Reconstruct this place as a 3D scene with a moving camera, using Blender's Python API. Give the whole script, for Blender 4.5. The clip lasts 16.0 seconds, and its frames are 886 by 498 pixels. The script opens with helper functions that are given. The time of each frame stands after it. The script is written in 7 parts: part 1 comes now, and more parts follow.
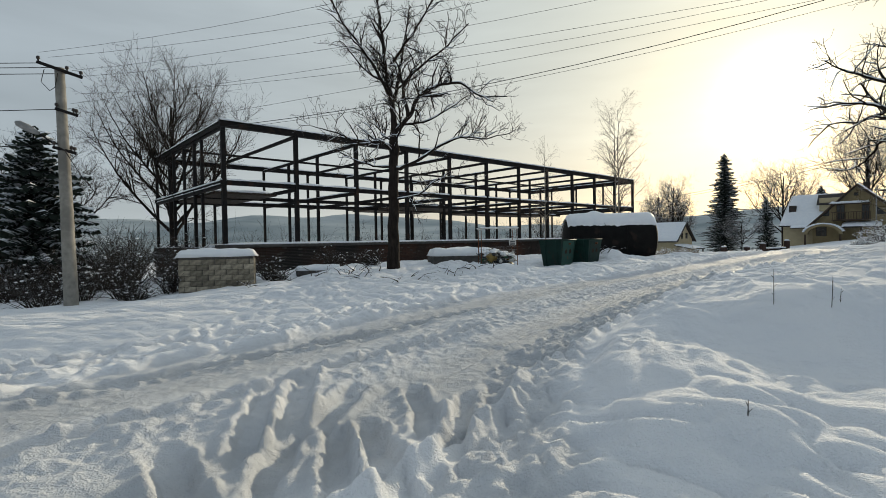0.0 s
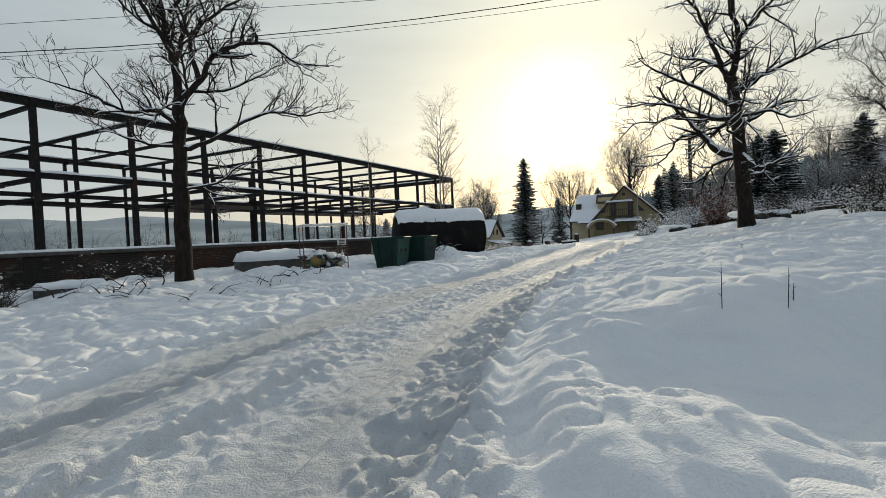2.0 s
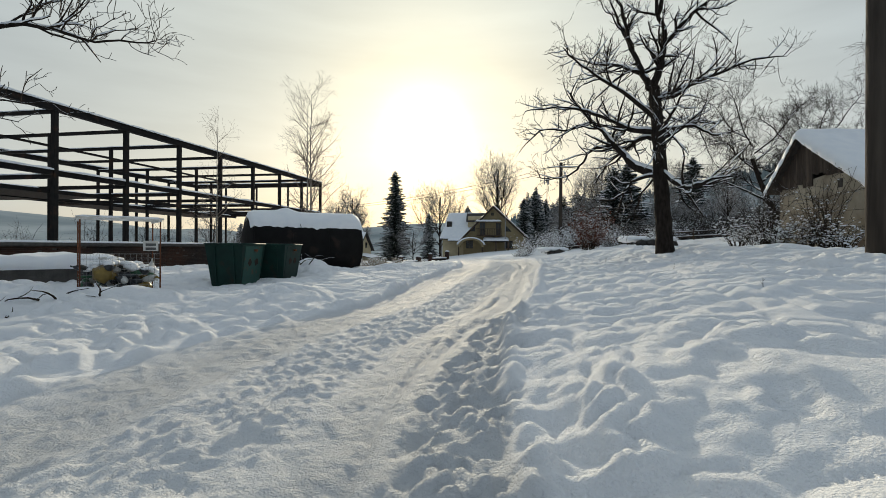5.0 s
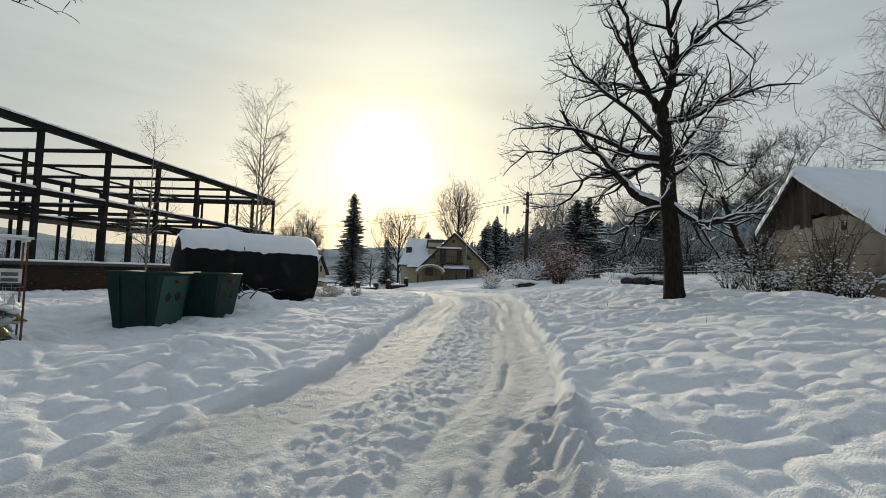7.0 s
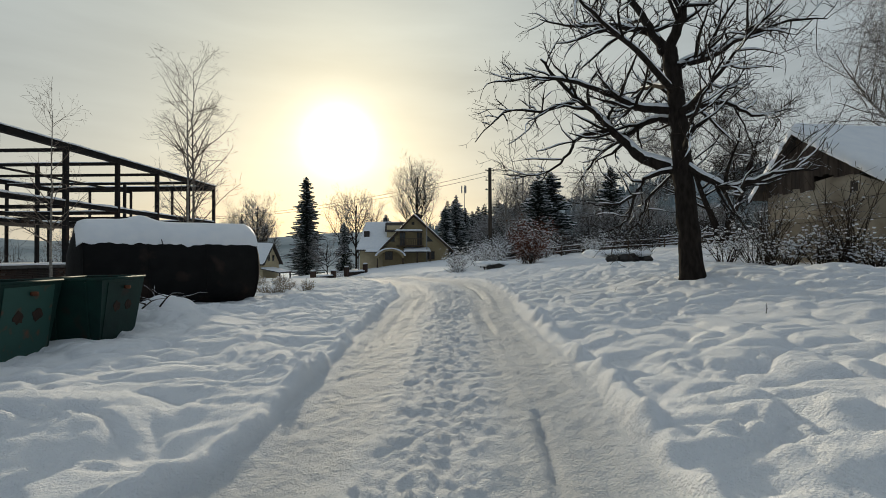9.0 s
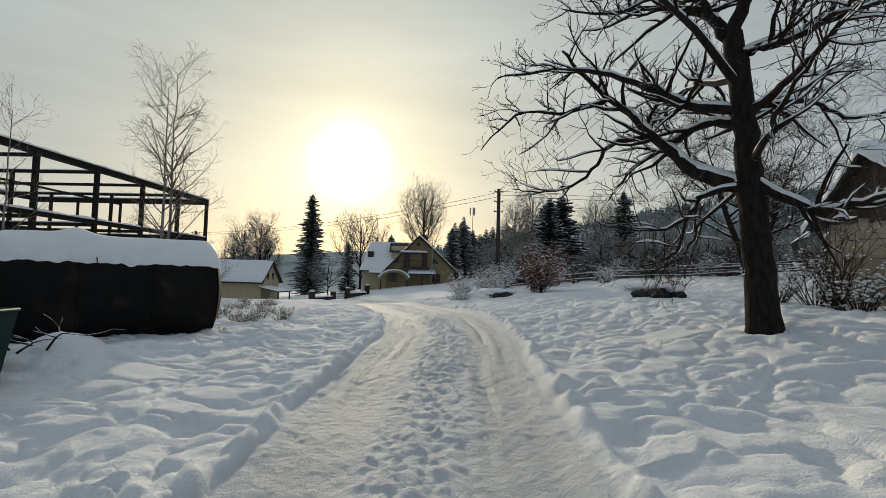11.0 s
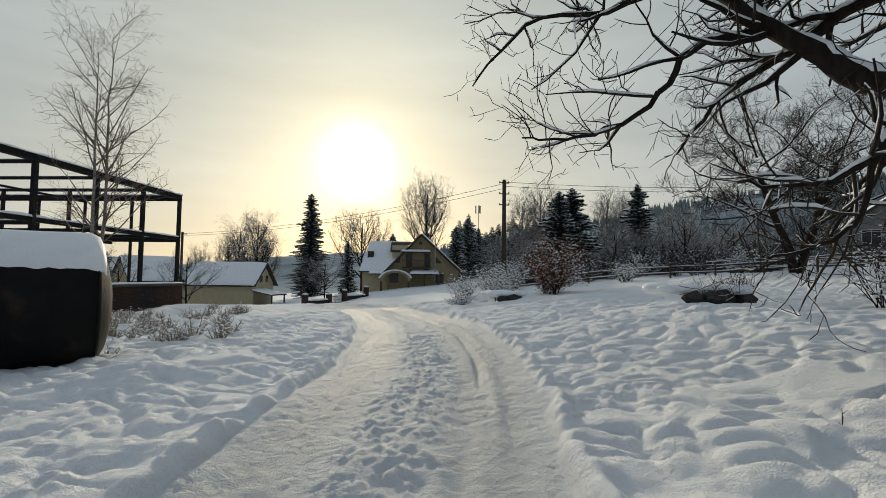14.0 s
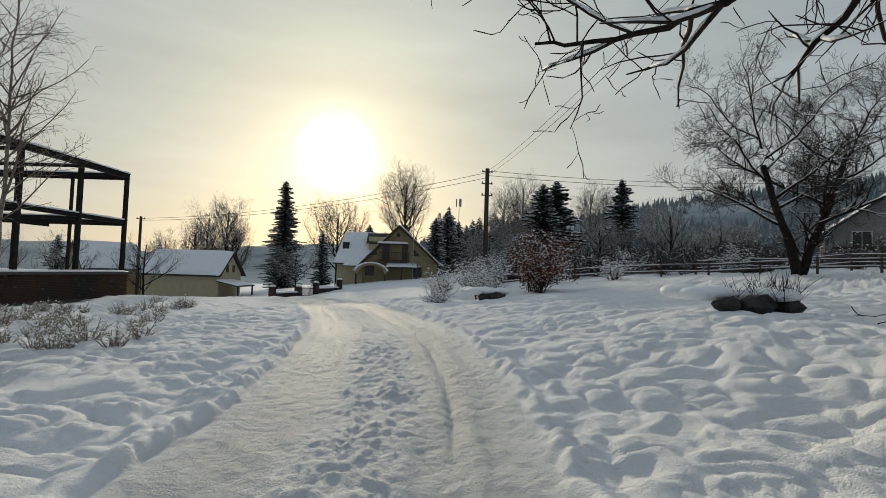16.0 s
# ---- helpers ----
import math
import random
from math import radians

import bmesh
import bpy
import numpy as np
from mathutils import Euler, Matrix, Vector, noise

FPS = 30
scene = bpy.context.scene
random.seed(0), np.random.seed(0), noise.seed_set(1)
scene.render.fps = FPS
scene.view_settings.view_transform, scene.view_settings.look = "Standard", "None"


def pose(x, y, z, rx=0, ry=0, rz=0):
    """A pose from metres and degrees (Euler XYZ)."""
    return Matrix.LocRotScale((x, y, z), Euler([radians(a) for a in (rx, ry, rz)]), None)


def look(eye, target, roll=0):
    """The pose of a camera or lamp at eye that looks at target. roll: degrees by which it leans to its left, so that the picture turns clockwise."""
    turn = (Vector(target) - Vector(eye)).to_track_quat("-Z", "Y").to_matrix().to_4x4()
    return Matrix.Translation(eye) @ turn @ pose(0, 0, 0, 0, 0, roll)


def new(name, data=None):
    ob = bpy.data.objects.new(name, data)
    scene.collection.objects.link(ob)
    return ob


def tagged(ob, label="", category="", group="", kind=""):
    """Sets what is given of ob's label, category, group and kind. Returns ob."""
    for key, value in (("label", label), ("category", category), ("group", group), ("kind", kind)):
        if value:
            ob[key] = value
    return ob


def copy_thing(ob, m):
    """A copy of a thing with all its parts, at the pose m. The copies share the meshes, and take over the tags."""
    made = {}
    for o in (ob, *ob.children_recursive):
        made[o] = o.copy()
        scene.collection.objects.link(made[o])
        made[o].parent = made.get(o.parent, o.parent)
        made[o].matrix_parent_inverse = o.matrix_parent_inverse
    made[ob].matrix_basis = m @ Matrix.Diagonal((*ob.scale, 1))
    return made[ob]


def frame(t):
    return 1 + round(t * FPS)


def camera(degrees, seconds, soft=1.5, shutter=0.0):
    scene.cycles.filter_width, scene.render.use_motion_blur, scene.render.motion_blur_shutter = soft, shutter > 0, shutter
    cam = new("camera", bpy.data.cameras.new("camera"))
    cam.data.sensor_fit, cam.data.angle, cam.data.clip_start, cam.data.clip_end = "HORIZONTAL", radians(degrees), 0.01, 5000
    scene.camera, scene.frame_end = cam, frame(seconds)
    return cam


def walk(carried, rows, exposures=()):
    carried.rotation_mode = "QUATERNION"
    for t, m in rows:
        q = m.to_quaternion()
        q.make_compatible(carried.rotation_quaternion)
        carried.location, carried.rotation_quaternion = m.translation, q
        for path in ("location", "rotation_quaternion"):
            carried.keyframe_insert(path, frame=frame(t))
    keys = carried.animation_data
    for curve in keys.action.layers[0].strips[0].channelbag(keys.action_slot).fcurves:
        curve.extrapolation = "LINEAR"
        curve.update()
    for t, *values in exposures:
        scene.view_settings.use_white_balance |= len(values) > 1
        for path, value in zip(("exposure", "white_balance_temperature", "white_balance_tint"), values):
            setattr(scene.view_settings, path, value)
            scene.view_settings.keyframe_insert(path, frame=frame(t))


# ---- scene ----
cam = camera(84.3, 16.0, soft=0.55)
PATH = [
    (0, (-0.005, 0.002, 1.496), (-0.014, 2.001, 1.461), -0.97),
    (0.5, (-0.079, 0.655, 1.459), (0.032, 2.652, 1.436), -1.17),
    (1, (-0.067, 1.323, 1.425), (0.272, 3.293, 1.361), -1.34),
    (1.5, (-0.062, 1.989, 1.433), (0.441, 3.924, 1.382), -1.58),
    (2, (0.062, 2.649, 1.430), (0.765, 4.520, 1.375), -2.52),
    (2.5, (0.272, 3.234, 1.429), (1.111, 5.045, 1.305), -2.12),
    (3, (0.472, 3.894, 1.374), (1.420, 5.649, 1.229), -0.66),
    (3.5, (0.702, 4.503, 1.367), (1.749, 6.205, 1.285), 0.86),
    (3.7, (0.748, 4.770, 1.346), (1.833, 6.449, 1.273), 1.04),
    (5.8, (1.754, 7.348, 1.486), (2.971, 8.935, 1.517), 0.69),
    (6, (1.832, 7.561, 1.507), (3.064, 9.136, 1.547), 1.04),
    (6.5, (2.100, 8.150, 1.573), (3.381, 9.684, 1.641), 2.34),
    (7, (2.427, 8.679, 1.658), (3.747, 10.178, 1.757), 2.33),
    (7.5, (2.788, 9.271, 1.649), (4.161, 10.723, 1.716), 1.52),
    (8, (3.204, 9.776, 1.654), (4.631, 11.177, 1.625), -1.06),
    (8.5, (3.558, 10.288, 1.709), (4.993, 11.681, 1.683), -0.85),
    (9, (3.969, 10.729, 1.771), (5.414, 12.112, 1.799), -0.31),
    (11.5, (6.481, 12.595, 2.008), (7.873, 14.024, 2.150), 2.17),
    (12, (7.021, 13.002, 2.009), (8.385, 14.455, 2.177), 2.82),
    (12.5, (7.460, 13.374, 2.046), (8.880, 14.777, 2.168), 1.04),
    (13, (8.036, 13.743, 2.015), (9.481, 15.123, 2.117), 0.72),
    (13.5, (8.482, 14.173, 2.053), (9.930, 15.550, 2.154), 0.84),
    (14, (9.008, 14.566, 2.044), (10.408, 15.990, 2.159), 0.62),
    (14.5, (9.510, 15.020, 2.051), (10.902, 16.455, 2.134), 1.05),
    (15, (10.053, 15.405, 2.050), (11.462, 16.823, 2.118), 1.83),
    (15.5, (10.513, 15.908, 2.039), (11.932, 17.317, 2.099), 2.41),
    (16, (10.969, 16.282, 2.077), (12.427, 17.647, 2.168), 1.80),
]
walk(cam, [(t, look(eye, target, roll)) for t, eye, target, roll in PATH],
     exposures=[(0, 0.12), (3.5, 0.11), (7, 0.03), (8, -0.10), (9, -0.20), (12.5, -0.16), (16, -0.23)])

# ---- world, sun ----
SUN = Vector((0.549, 0.804, 0.226)).normalized()
world = bpy.data.worlds.new("winter_sky")
scene.world = world
world.use_nodes = True
wt = world.node_tree
wt.nodes.clear()


def wnode(kind, **values):
    n = wt.nodes.new(kind)
    for key, value in values.items():
        n.inputs[int(key[1:])].default_value = value
    return n


def wmath(op, a, b=None):
    n = wt.nodes.new("ShaderNodeMath")
    n.operation = op
    for i, v in enumerate((a, b)):
        if v is None:
            continue
        if isinstance(v, (int, float)):
            n.inputs[i].default_value = v
        else:
            wt.links.new(v, n.inputs[i])
    return n.outputs[0]


def wtint(value, colour):
    n = wt.nodes.new("ShaderNodeVectorMath")
    n.operation = "SCALE"
    n.inputs[0].default_value = colour
    wt.links.new(value, n.inputs["Scale"])
    return n.outputs[0]


def wadd(a, b):
    n = wt.nodes.new("ShaderNodeVectorMath")
    n.operation = "ADD"
    wt.links.new(a, n.inputs[0])
    wt.links.new(b, n.inputs[1])
    return n.outputs[0]


sky = wt.nodes.new("ShaderNodeTexSky")
sky.sky_type = "NISHITA"
sky.sun_disc = False
sky.sun_elevation = math.asin(SUN.z)
sky.sun_rotation = math.atan2(SUN.x, SUN.y)
sky.air_density, sky.dust_density, sky.ozone_density = 1.0, 2.0, 1.0
co = wt.nodes.new("ShaderNodeTexCoord")
nrm = wt.nodes.new("ShaderNodeVectorMath")
nrm.operation = "NORMALIZE"
wt.links.new(co.outputs["Generated"], nrm.inputs[0])
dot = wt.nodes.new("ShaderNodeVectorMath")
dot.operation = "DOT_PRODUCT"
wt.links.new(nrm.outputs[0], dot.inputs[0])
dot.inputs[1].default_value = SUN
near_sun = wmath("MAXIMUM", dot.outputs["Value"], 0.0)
sep = wt.nodes.new("ShaderNodeSeparateXYZ")
wt.links.new(nrm.outputs[0], sep.inputs[0])
low = wmath("POWER", wmath("SUBTRACT", 1.0, wmath("MAXIMUM", sep.outputs[2], 0.0)), 7.0)
# thin high cloud that the sun shines through: streaks stretched along the horizon
stretch = wt.nodes.new("ShaderNodeMapping")
stretch.inputs["Scale"].default_value = (1.2, 1.2, 7.0)
wt.links.new(nrm.outputs[0], stretch.inputs["Vector"])
streak = wt.nodes.new("ShaderNodeTexNoise")
streak.inputs["Scale"].default_value = 2.2
streak.inputs["Detail"].default_value = 5.0
wt.links.new(stretch.outputs[0], streak.inputs["Vector"])
cloud = wmath("ADD", 0.76, wmath("MULTIPLY", streak.outputs["Fac"], 0.48))
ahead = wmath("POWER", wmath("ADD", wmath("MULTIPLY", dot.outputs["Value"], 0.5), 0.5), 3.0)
veil = wtint(cloud, (0.272, 0.320, 0.362))
veil = wadd(veil, wtint(low, (0.04, 0.045, 0.05)))
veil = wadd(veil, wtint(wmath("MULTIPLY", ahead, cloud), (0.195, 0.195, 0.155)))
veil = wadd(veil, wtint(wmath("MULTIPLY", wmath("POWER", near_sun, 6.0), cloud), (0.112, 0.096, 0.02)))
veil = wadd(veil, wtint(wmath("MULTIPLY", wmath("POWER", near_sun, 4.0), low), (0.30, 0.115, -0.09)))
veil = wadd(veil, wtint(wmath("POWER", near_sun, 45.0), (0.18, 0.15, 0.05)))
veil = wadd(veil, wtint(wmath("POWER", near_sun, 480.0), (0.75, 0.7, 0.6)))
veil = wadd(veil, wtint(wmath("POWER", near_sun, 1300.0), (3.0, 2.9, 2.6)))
scaled = wt.nodes.new("ShaderNodeVectorMath")
scaled.operation = "SCALE"
scaled.inputs["Scale"].default_value = 0.012
wt.links.new(sky.outputs[0], scaled.inputs[0])
bg = wt.nodes.new("ShaderNodeBackground")
bg.inputs["Strength"].default_value = 1.0
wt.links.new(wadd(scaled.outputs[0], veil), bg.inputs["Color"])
wout = wt.nodes.new("ShaderNodeOutputWorld")
wt.links.new(bg.outputs[0], wout.inputs["Surface"])

sun_data = bpy.data.lights.new("sun", "SUN")
sun_data.energy = 2.8
sun_data.angle = radians(1.6)
sun_data.color = (1.0, 0.86, 0.62)
sun_lamp = new("sun", sun_data)
sun_lamp.matrix_world = look(SUN * 60, (0, 0, 0))


# ---- materials ----
def material(name, colour, rough=0.7, metal=0.0, grain=None, grain_scale=8.0, bump=0.0, bump_scale=20.0,
             stain=None, stain_scale=1.2, stain_amount=0.5, snow=0.0, snow_from=0.45, spec=0.3, island=0.0, stretch=(1, 1, 1)):
    """Base colour with fine grain and larger stains, bump, and snow lying on faces that look up."""
    m = bpy.data.materials.new(name)
    m.use_nodes = True
    nt = m.node_tree
    b = nt.nodes["Principled BSDF"]
    b.inputs["Roughness"].default_value = rough
    b.inputs["Metallic"].default_value = metal
    b.inputs["Specular IOR Level"].default_value = spec
    tc = nt.nodes.new("ShaderNodeTexCoord")
    mp = nt.nodes.new("ShaderNodeMapping")
    mp.inputs["Scale"].default_value = stretch
    nt.links.new(tc.outputs["Object"], mp.inputs["Vector"])

    def noise_tex(scale, detail=5.0):
        n = nt.nodes.new("ShaderNodeTexNoise")
        n.inputs["Scale"].default_value = scale
        n.inputs["Detail"].default_value = detail
        nt.links.new(mp.outputs[0], n.inputs["Vector"])
        return n.outputs["Fac"]

    def ramp(fac, lo, hi):
        n = nt.nodes.new("ShaderNodeMapRange")
        n.inputs["From Min"].default_value, n.inputs["From Max"].default_value = lo, hi
        nt.links.new(fac, n.inputs["Value"])
        return n.outputs[0]

    def mix(fac, a, c):
        n = nt.nodes.new("ShaderNodeMix")
        n.data_type = "RGBA"
        nt.links.new(fac, n.inputs["Factor"])
        for v, s in ((a, n.inputs["A"]), (c, n.inputs["B"])):
            if isinstance(v, tuple):
                s.default_value = (*v, 1)
            else:
                nt.links.new(v, s)
        return n.outputs["Result"]

    grain = grain or tuple(c * 0.6 for c in colour)
    col = mix(ramp(noise_tex(grain_scale), 0.35, 0.7), colour, grain)
    if stain:
        f = ramp(noise_tex(stain_scale, 7.0), 0.62 - 0.3 * stain_amount, 0.75 - 0.2 * stain_amount)
        col = mix(f, col, stain)
    if island:
        oi = nt.nodes.new("ShaderNodeObjectInfo")
        hs = nt.nodes.new("ShaderNodeHueSaturation")
        mr = nt.nodes.new("ShaderNodeMapRange")
        mr.inputs["To Min"].default_value, mr.inputs["To Max"].default_value = 1 - island, 1 + island
        nt.links.new(oi.outputs["Random"], mr.inputs["Value"])
        nt.links.new(mr.outputs[0], hs.inputs["Value"])
        nt.links.new(col, hs.inputs["Color"])
        col = hs.outputs["Color"]
    if snow:
        g = nt.nodes.new("ShaderNodeNewGeometry")
        s = nt.nodes.new("ShaderNodeSeparateXYZ")
        nt.links.new(g.outputs["Normal"], s.inputs[0])
        a = nt.nodes.new("ShaderNodeMath")
        a.operation = "MULTIPLY_ADD"
        nt.links.new(noise_tex(3.0, 3.0), a.inputs[0])
        a.inputs[1].default_value = 0.9
        nt.links.new(s.outputs[2], a.inputs[2])
        f = ramp(a.outputs[0], snow_from + 0.45, snow_from + 0.6)
        k = nt.nodes.new("ShaderNodeMath")
        k.operation = "MULTIPLY"
        nt.links.new(f, k.inputs[0])
        k.inputs[1].default_value = snow
        col = mix(k.outputs[0], col, (0.82, 0.85, 0.9))
    nt.links.new(col, b.inputs["Base Color"])
    if bump:
        bp = nt.nodes.new("ShaderNodeBump")
        bp.inputs["Strength"].default_value = bump
        bp.inputs["Distance"].default_value = 0.02
        nt.links.new(noise_tex(bump_scale, 6.0), bp.inputs["Height"])
        nt.links.new(bp.outputs[0], b.inputs["Normal"])
    return m


M_SNOW = material("snow", (0.86, 0.88, 0.91), 0.6, grain=(0.80, 0.83, 0.88), grain_scale=3.0, bump=0.35, bump_scale=26.0, spec=0.2)
M_BARK = material("dark_bark", (0.015, 0.012, 0.0105), 0.95, grain=(0.034, 0.028, 0.024), grain_scale=14.0, bump=1.0, bump_scale=22.0, snow=0.9, snow_from=0.72, spec=0.1, stretch=(1, 1, 0.3))
M_TWIG = material("twig_bark", (0.028, 0.021, 0.017), 0.95, grain=(0.055, 0.043, 0.033), snow=0.9, snow_from=0.62, spec=0.1)
M_FROST = material("frosted_twig", (0.13, 0.115, 0.105), 0.95, grain=(0.26, 0.25, 0.25), grain_scale=3.0, snow=0.8, snow_from=0.3)
M_BIRCH = material("birch_bark", (0.30, 0.28, 0.25), 0.85, grain=(0.1, 0.085, 0.075), grain_scale=5.0, stretch=(1, 1, 2.5))
M_BIRCHTWIG = material("birch_twig", (0.15, 0.11, 0.085), 0.9, grain=(0.24, 0.2, 0.17))
M_NEEDLE = material("spruce_needles", (0.014, 0.024, 0.018), 0.9, grain=(0.034, 0.046, 0.037), grain_scale=6.0, snow=0.6, snow_from=0.5)
M_STEEL = material("dark_painted_steel", (0.010, 0.010, 0.011), 0.7, grain=(0.020, 0.017, 0.016), grain_scale=5.0, bump=0.3, stain=(0.045, 0.026, 0.018), stain_scale=2.0, stain_amount=0.15, spec=0.15)
M_REDBRICK = material("old_red_brick", (0.10, 0.05, 0.034), 0.95, grain=(0.055, 0.032, 0.025), grain_scale=9.0, bump=0.8, bump_scale=30.0, stain=(0.035, 0.032, 0.03), stain_scale=0.5, stain_amount=0.7, island=0.35)
M_MORTAR = material("grey_mortar", (0.11, 0.10, 0.09), 0.95, bump=0.6, bump_scale=40.0)
M_WHITEBRICK = material("pale_silicate_brick", (0.36, 0.32, 0.245), 0.92, grain=(0.26, 0.23, 0.18), grain_scale=10.0, bump=0.6, bump_scale=40.0, stain=(0.10, 0.09, 0.075), stain_scale=2.2, stain_amount=0.75, island=0.45)
M_CONCRETE = material("weathered_concrete", (0.30, 0.285, 0.255), 0.92, grain=(0.2, 0.19, 0.17), grain_scale=6.0, bump=0.5, bump_scale=40.0, stain=(0.16, 0.15, 0.135), stain_scale=0.8)
M_DARKCONC = material("damp_concrete", (0.09, 0.085, 0.08), 0.9, grain=(0.05, 0.048, 0.045), grain_scale=5.0, bump=0.6, bump_scale=30.0)
M_TANK = material("black_bitumen_tank", (0.006, 0.006, 0.0063), 0.8, grain=(0.010, 0.010, 0.010), grain_scale=3.0, bump=0.4, bump_scale=9.0, stain=(0.030, 0.02, 0.016), stain_scale=1.6, stain_amount=0.15, spec=0.15)
M_GREEN = material("green_bin_paint", (0.007, 0.032, 0.026), 0.6, grain=(0.006, 0.022, 0.019), grain_scale=4.0, bump=0.25, bump_scale=6.0, stain=(0.03, 0.018, 0.012), stain_scale=2.6, stain_amount=0.15, island=0.15, spec=0.2)
M_GREENPALE = material("faded_green_paint", (0.022, 0.075, 0.062), 0.6, grain=(0.02, 0.066, 0.054), grain_scale=5.0, stain=(0.13, 0.05, 0.03), stain_scale=5.0, stain_amount=0.15)
M_RUST = material("rust", (0.16, 0.06, 0.03), 0.9, grain=(0.08, 0.035, 0.02), bump=0.5)
M_DARKRUST = material("dark_rust_bloom", (0.045, 0.024, 0.017), 0.9, grain=(0.02, 0.014, 0.011), grain_scale=14.0, bump=0.5)
M_PLASTER = material("stained_lime_plaster", (0.43, 0.375, 0.29), 0.93, grain=(0.33, 0.285, 0.22), grain_scale=2.0, bump=0.7, bump_scale=14.0, stain=(0.17, 0.135, 0.10), stain_scale=0.6, stain_amount=0.7)
M_BOARD = material("grey_old_boards", (0.085, 0.064, 0.05), 0.9, grain=(0.04, 0.03, 0.025), grain_scale=9.0, bump=0.8, bump_scale=18.0, stretch=(1, 1, 0.12), island=0.3)
M_YELLOW = material("ochre_render", (0.33, 0.265, 0.15), 0.9, grain=(0.28, 0.22, 0.125), grain_scale=2.0, bump=0.2)
M_CREAM = material("cream_render", (0.50, 0.42, 0.27), 0.9, grain=(0.44, 0.37, 0.24), grain_scale=2.0)
M_GREYWALL = material("grey_render", (0.26, 0.25, 0.24), 0.9, grain=(0.2, 0.195, 0.19), grain_scale=1.5)
M_ROOFDARK = material("dark_roof", (0.04, 0.036, 0.034), 0.8, grain=(0.07, 0.06, 0.055))
M_TIMBER = material("brown_timber", (0.06, 0.04, 0.028), 0.85, grain=(0.1, 0.07, 0.05), stretch=(1, 1, 0.2))
M_TRIM = material("white_trim", (0.7, 0.7, 0.68), 0.6)
M_GLASS = material("dark_window_glass", (0.02, 0.024, 0.028), 0.12, spec=0.6)
M_WIRE = material("black_cable", (0.018, 0.018, 0.018), 0.7)
M_CERAMIC = material("brown_insulator", (0.03, 0.02, 0.016), 0.35, spec=0.5)
M_POLEWOOD = material("tarred_pole_wood", (0.035, 0.028, 0.023), 0.9, grain=(0.07, 0.058, 0.048), grain_scale=7.0, bump=0.8, bump_scale=20.0, stretch=(1, 1, 0.08))
M_STONE = material("dark_stone", (0.03, 0.028, 0.027), 0.85, grain=(0.06, 0.056, 0.05), bump=0.9, bump_scale=12.0)
M_GALV = material("galvanised_steel", (0.35, 0.35, 0.35), 0.5, metal=0.6, grain=(0.25, 0.25, 0.25))
M_WEED = material("dry_weeds", (0.30, 0.25, 0.18), 0.95, grain=(0.19, 0.155, 0.11), snow=0.7, snow_from=0.4)
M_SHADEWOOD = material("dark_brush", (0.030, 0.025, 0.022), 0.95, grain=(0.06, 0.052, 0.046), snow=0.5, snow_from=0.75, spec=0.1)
M_REDLEAF = material("withered_beech_leaves", (0.17, 0.055, 0.028), 0.85, grain=(0.11, 0.045, 0.025), snow=0.8, snow_from=0.45)
M_LAMP = material("grey_lamp_shell", (0.3, 0.3, 0.3), 0.5, metal=0.3)
M_PLASTIC_Y = material("yellow_plastic", (0.26, 0.18, 0.05), 0.4)
M_PLASTIC_W = material("milky_plastic", (0.6, 0.6, 0.58), 0.35)
M_PLASTIC_B = material("dark_plastic", (0.05, 0.055, 0.06), 0.4)
M_PLASTIC_G = material("green_plastic", (0.06, 0.16, 0.09), 0.35)
M_WHITE = material("white_paint", (0.75, 0.75, 0.73), 0.6, stain=(0.5, 0.48, 0.45))
M_INK = material("grey_ink", (0.12, 0.12, 0.12), 0.8)


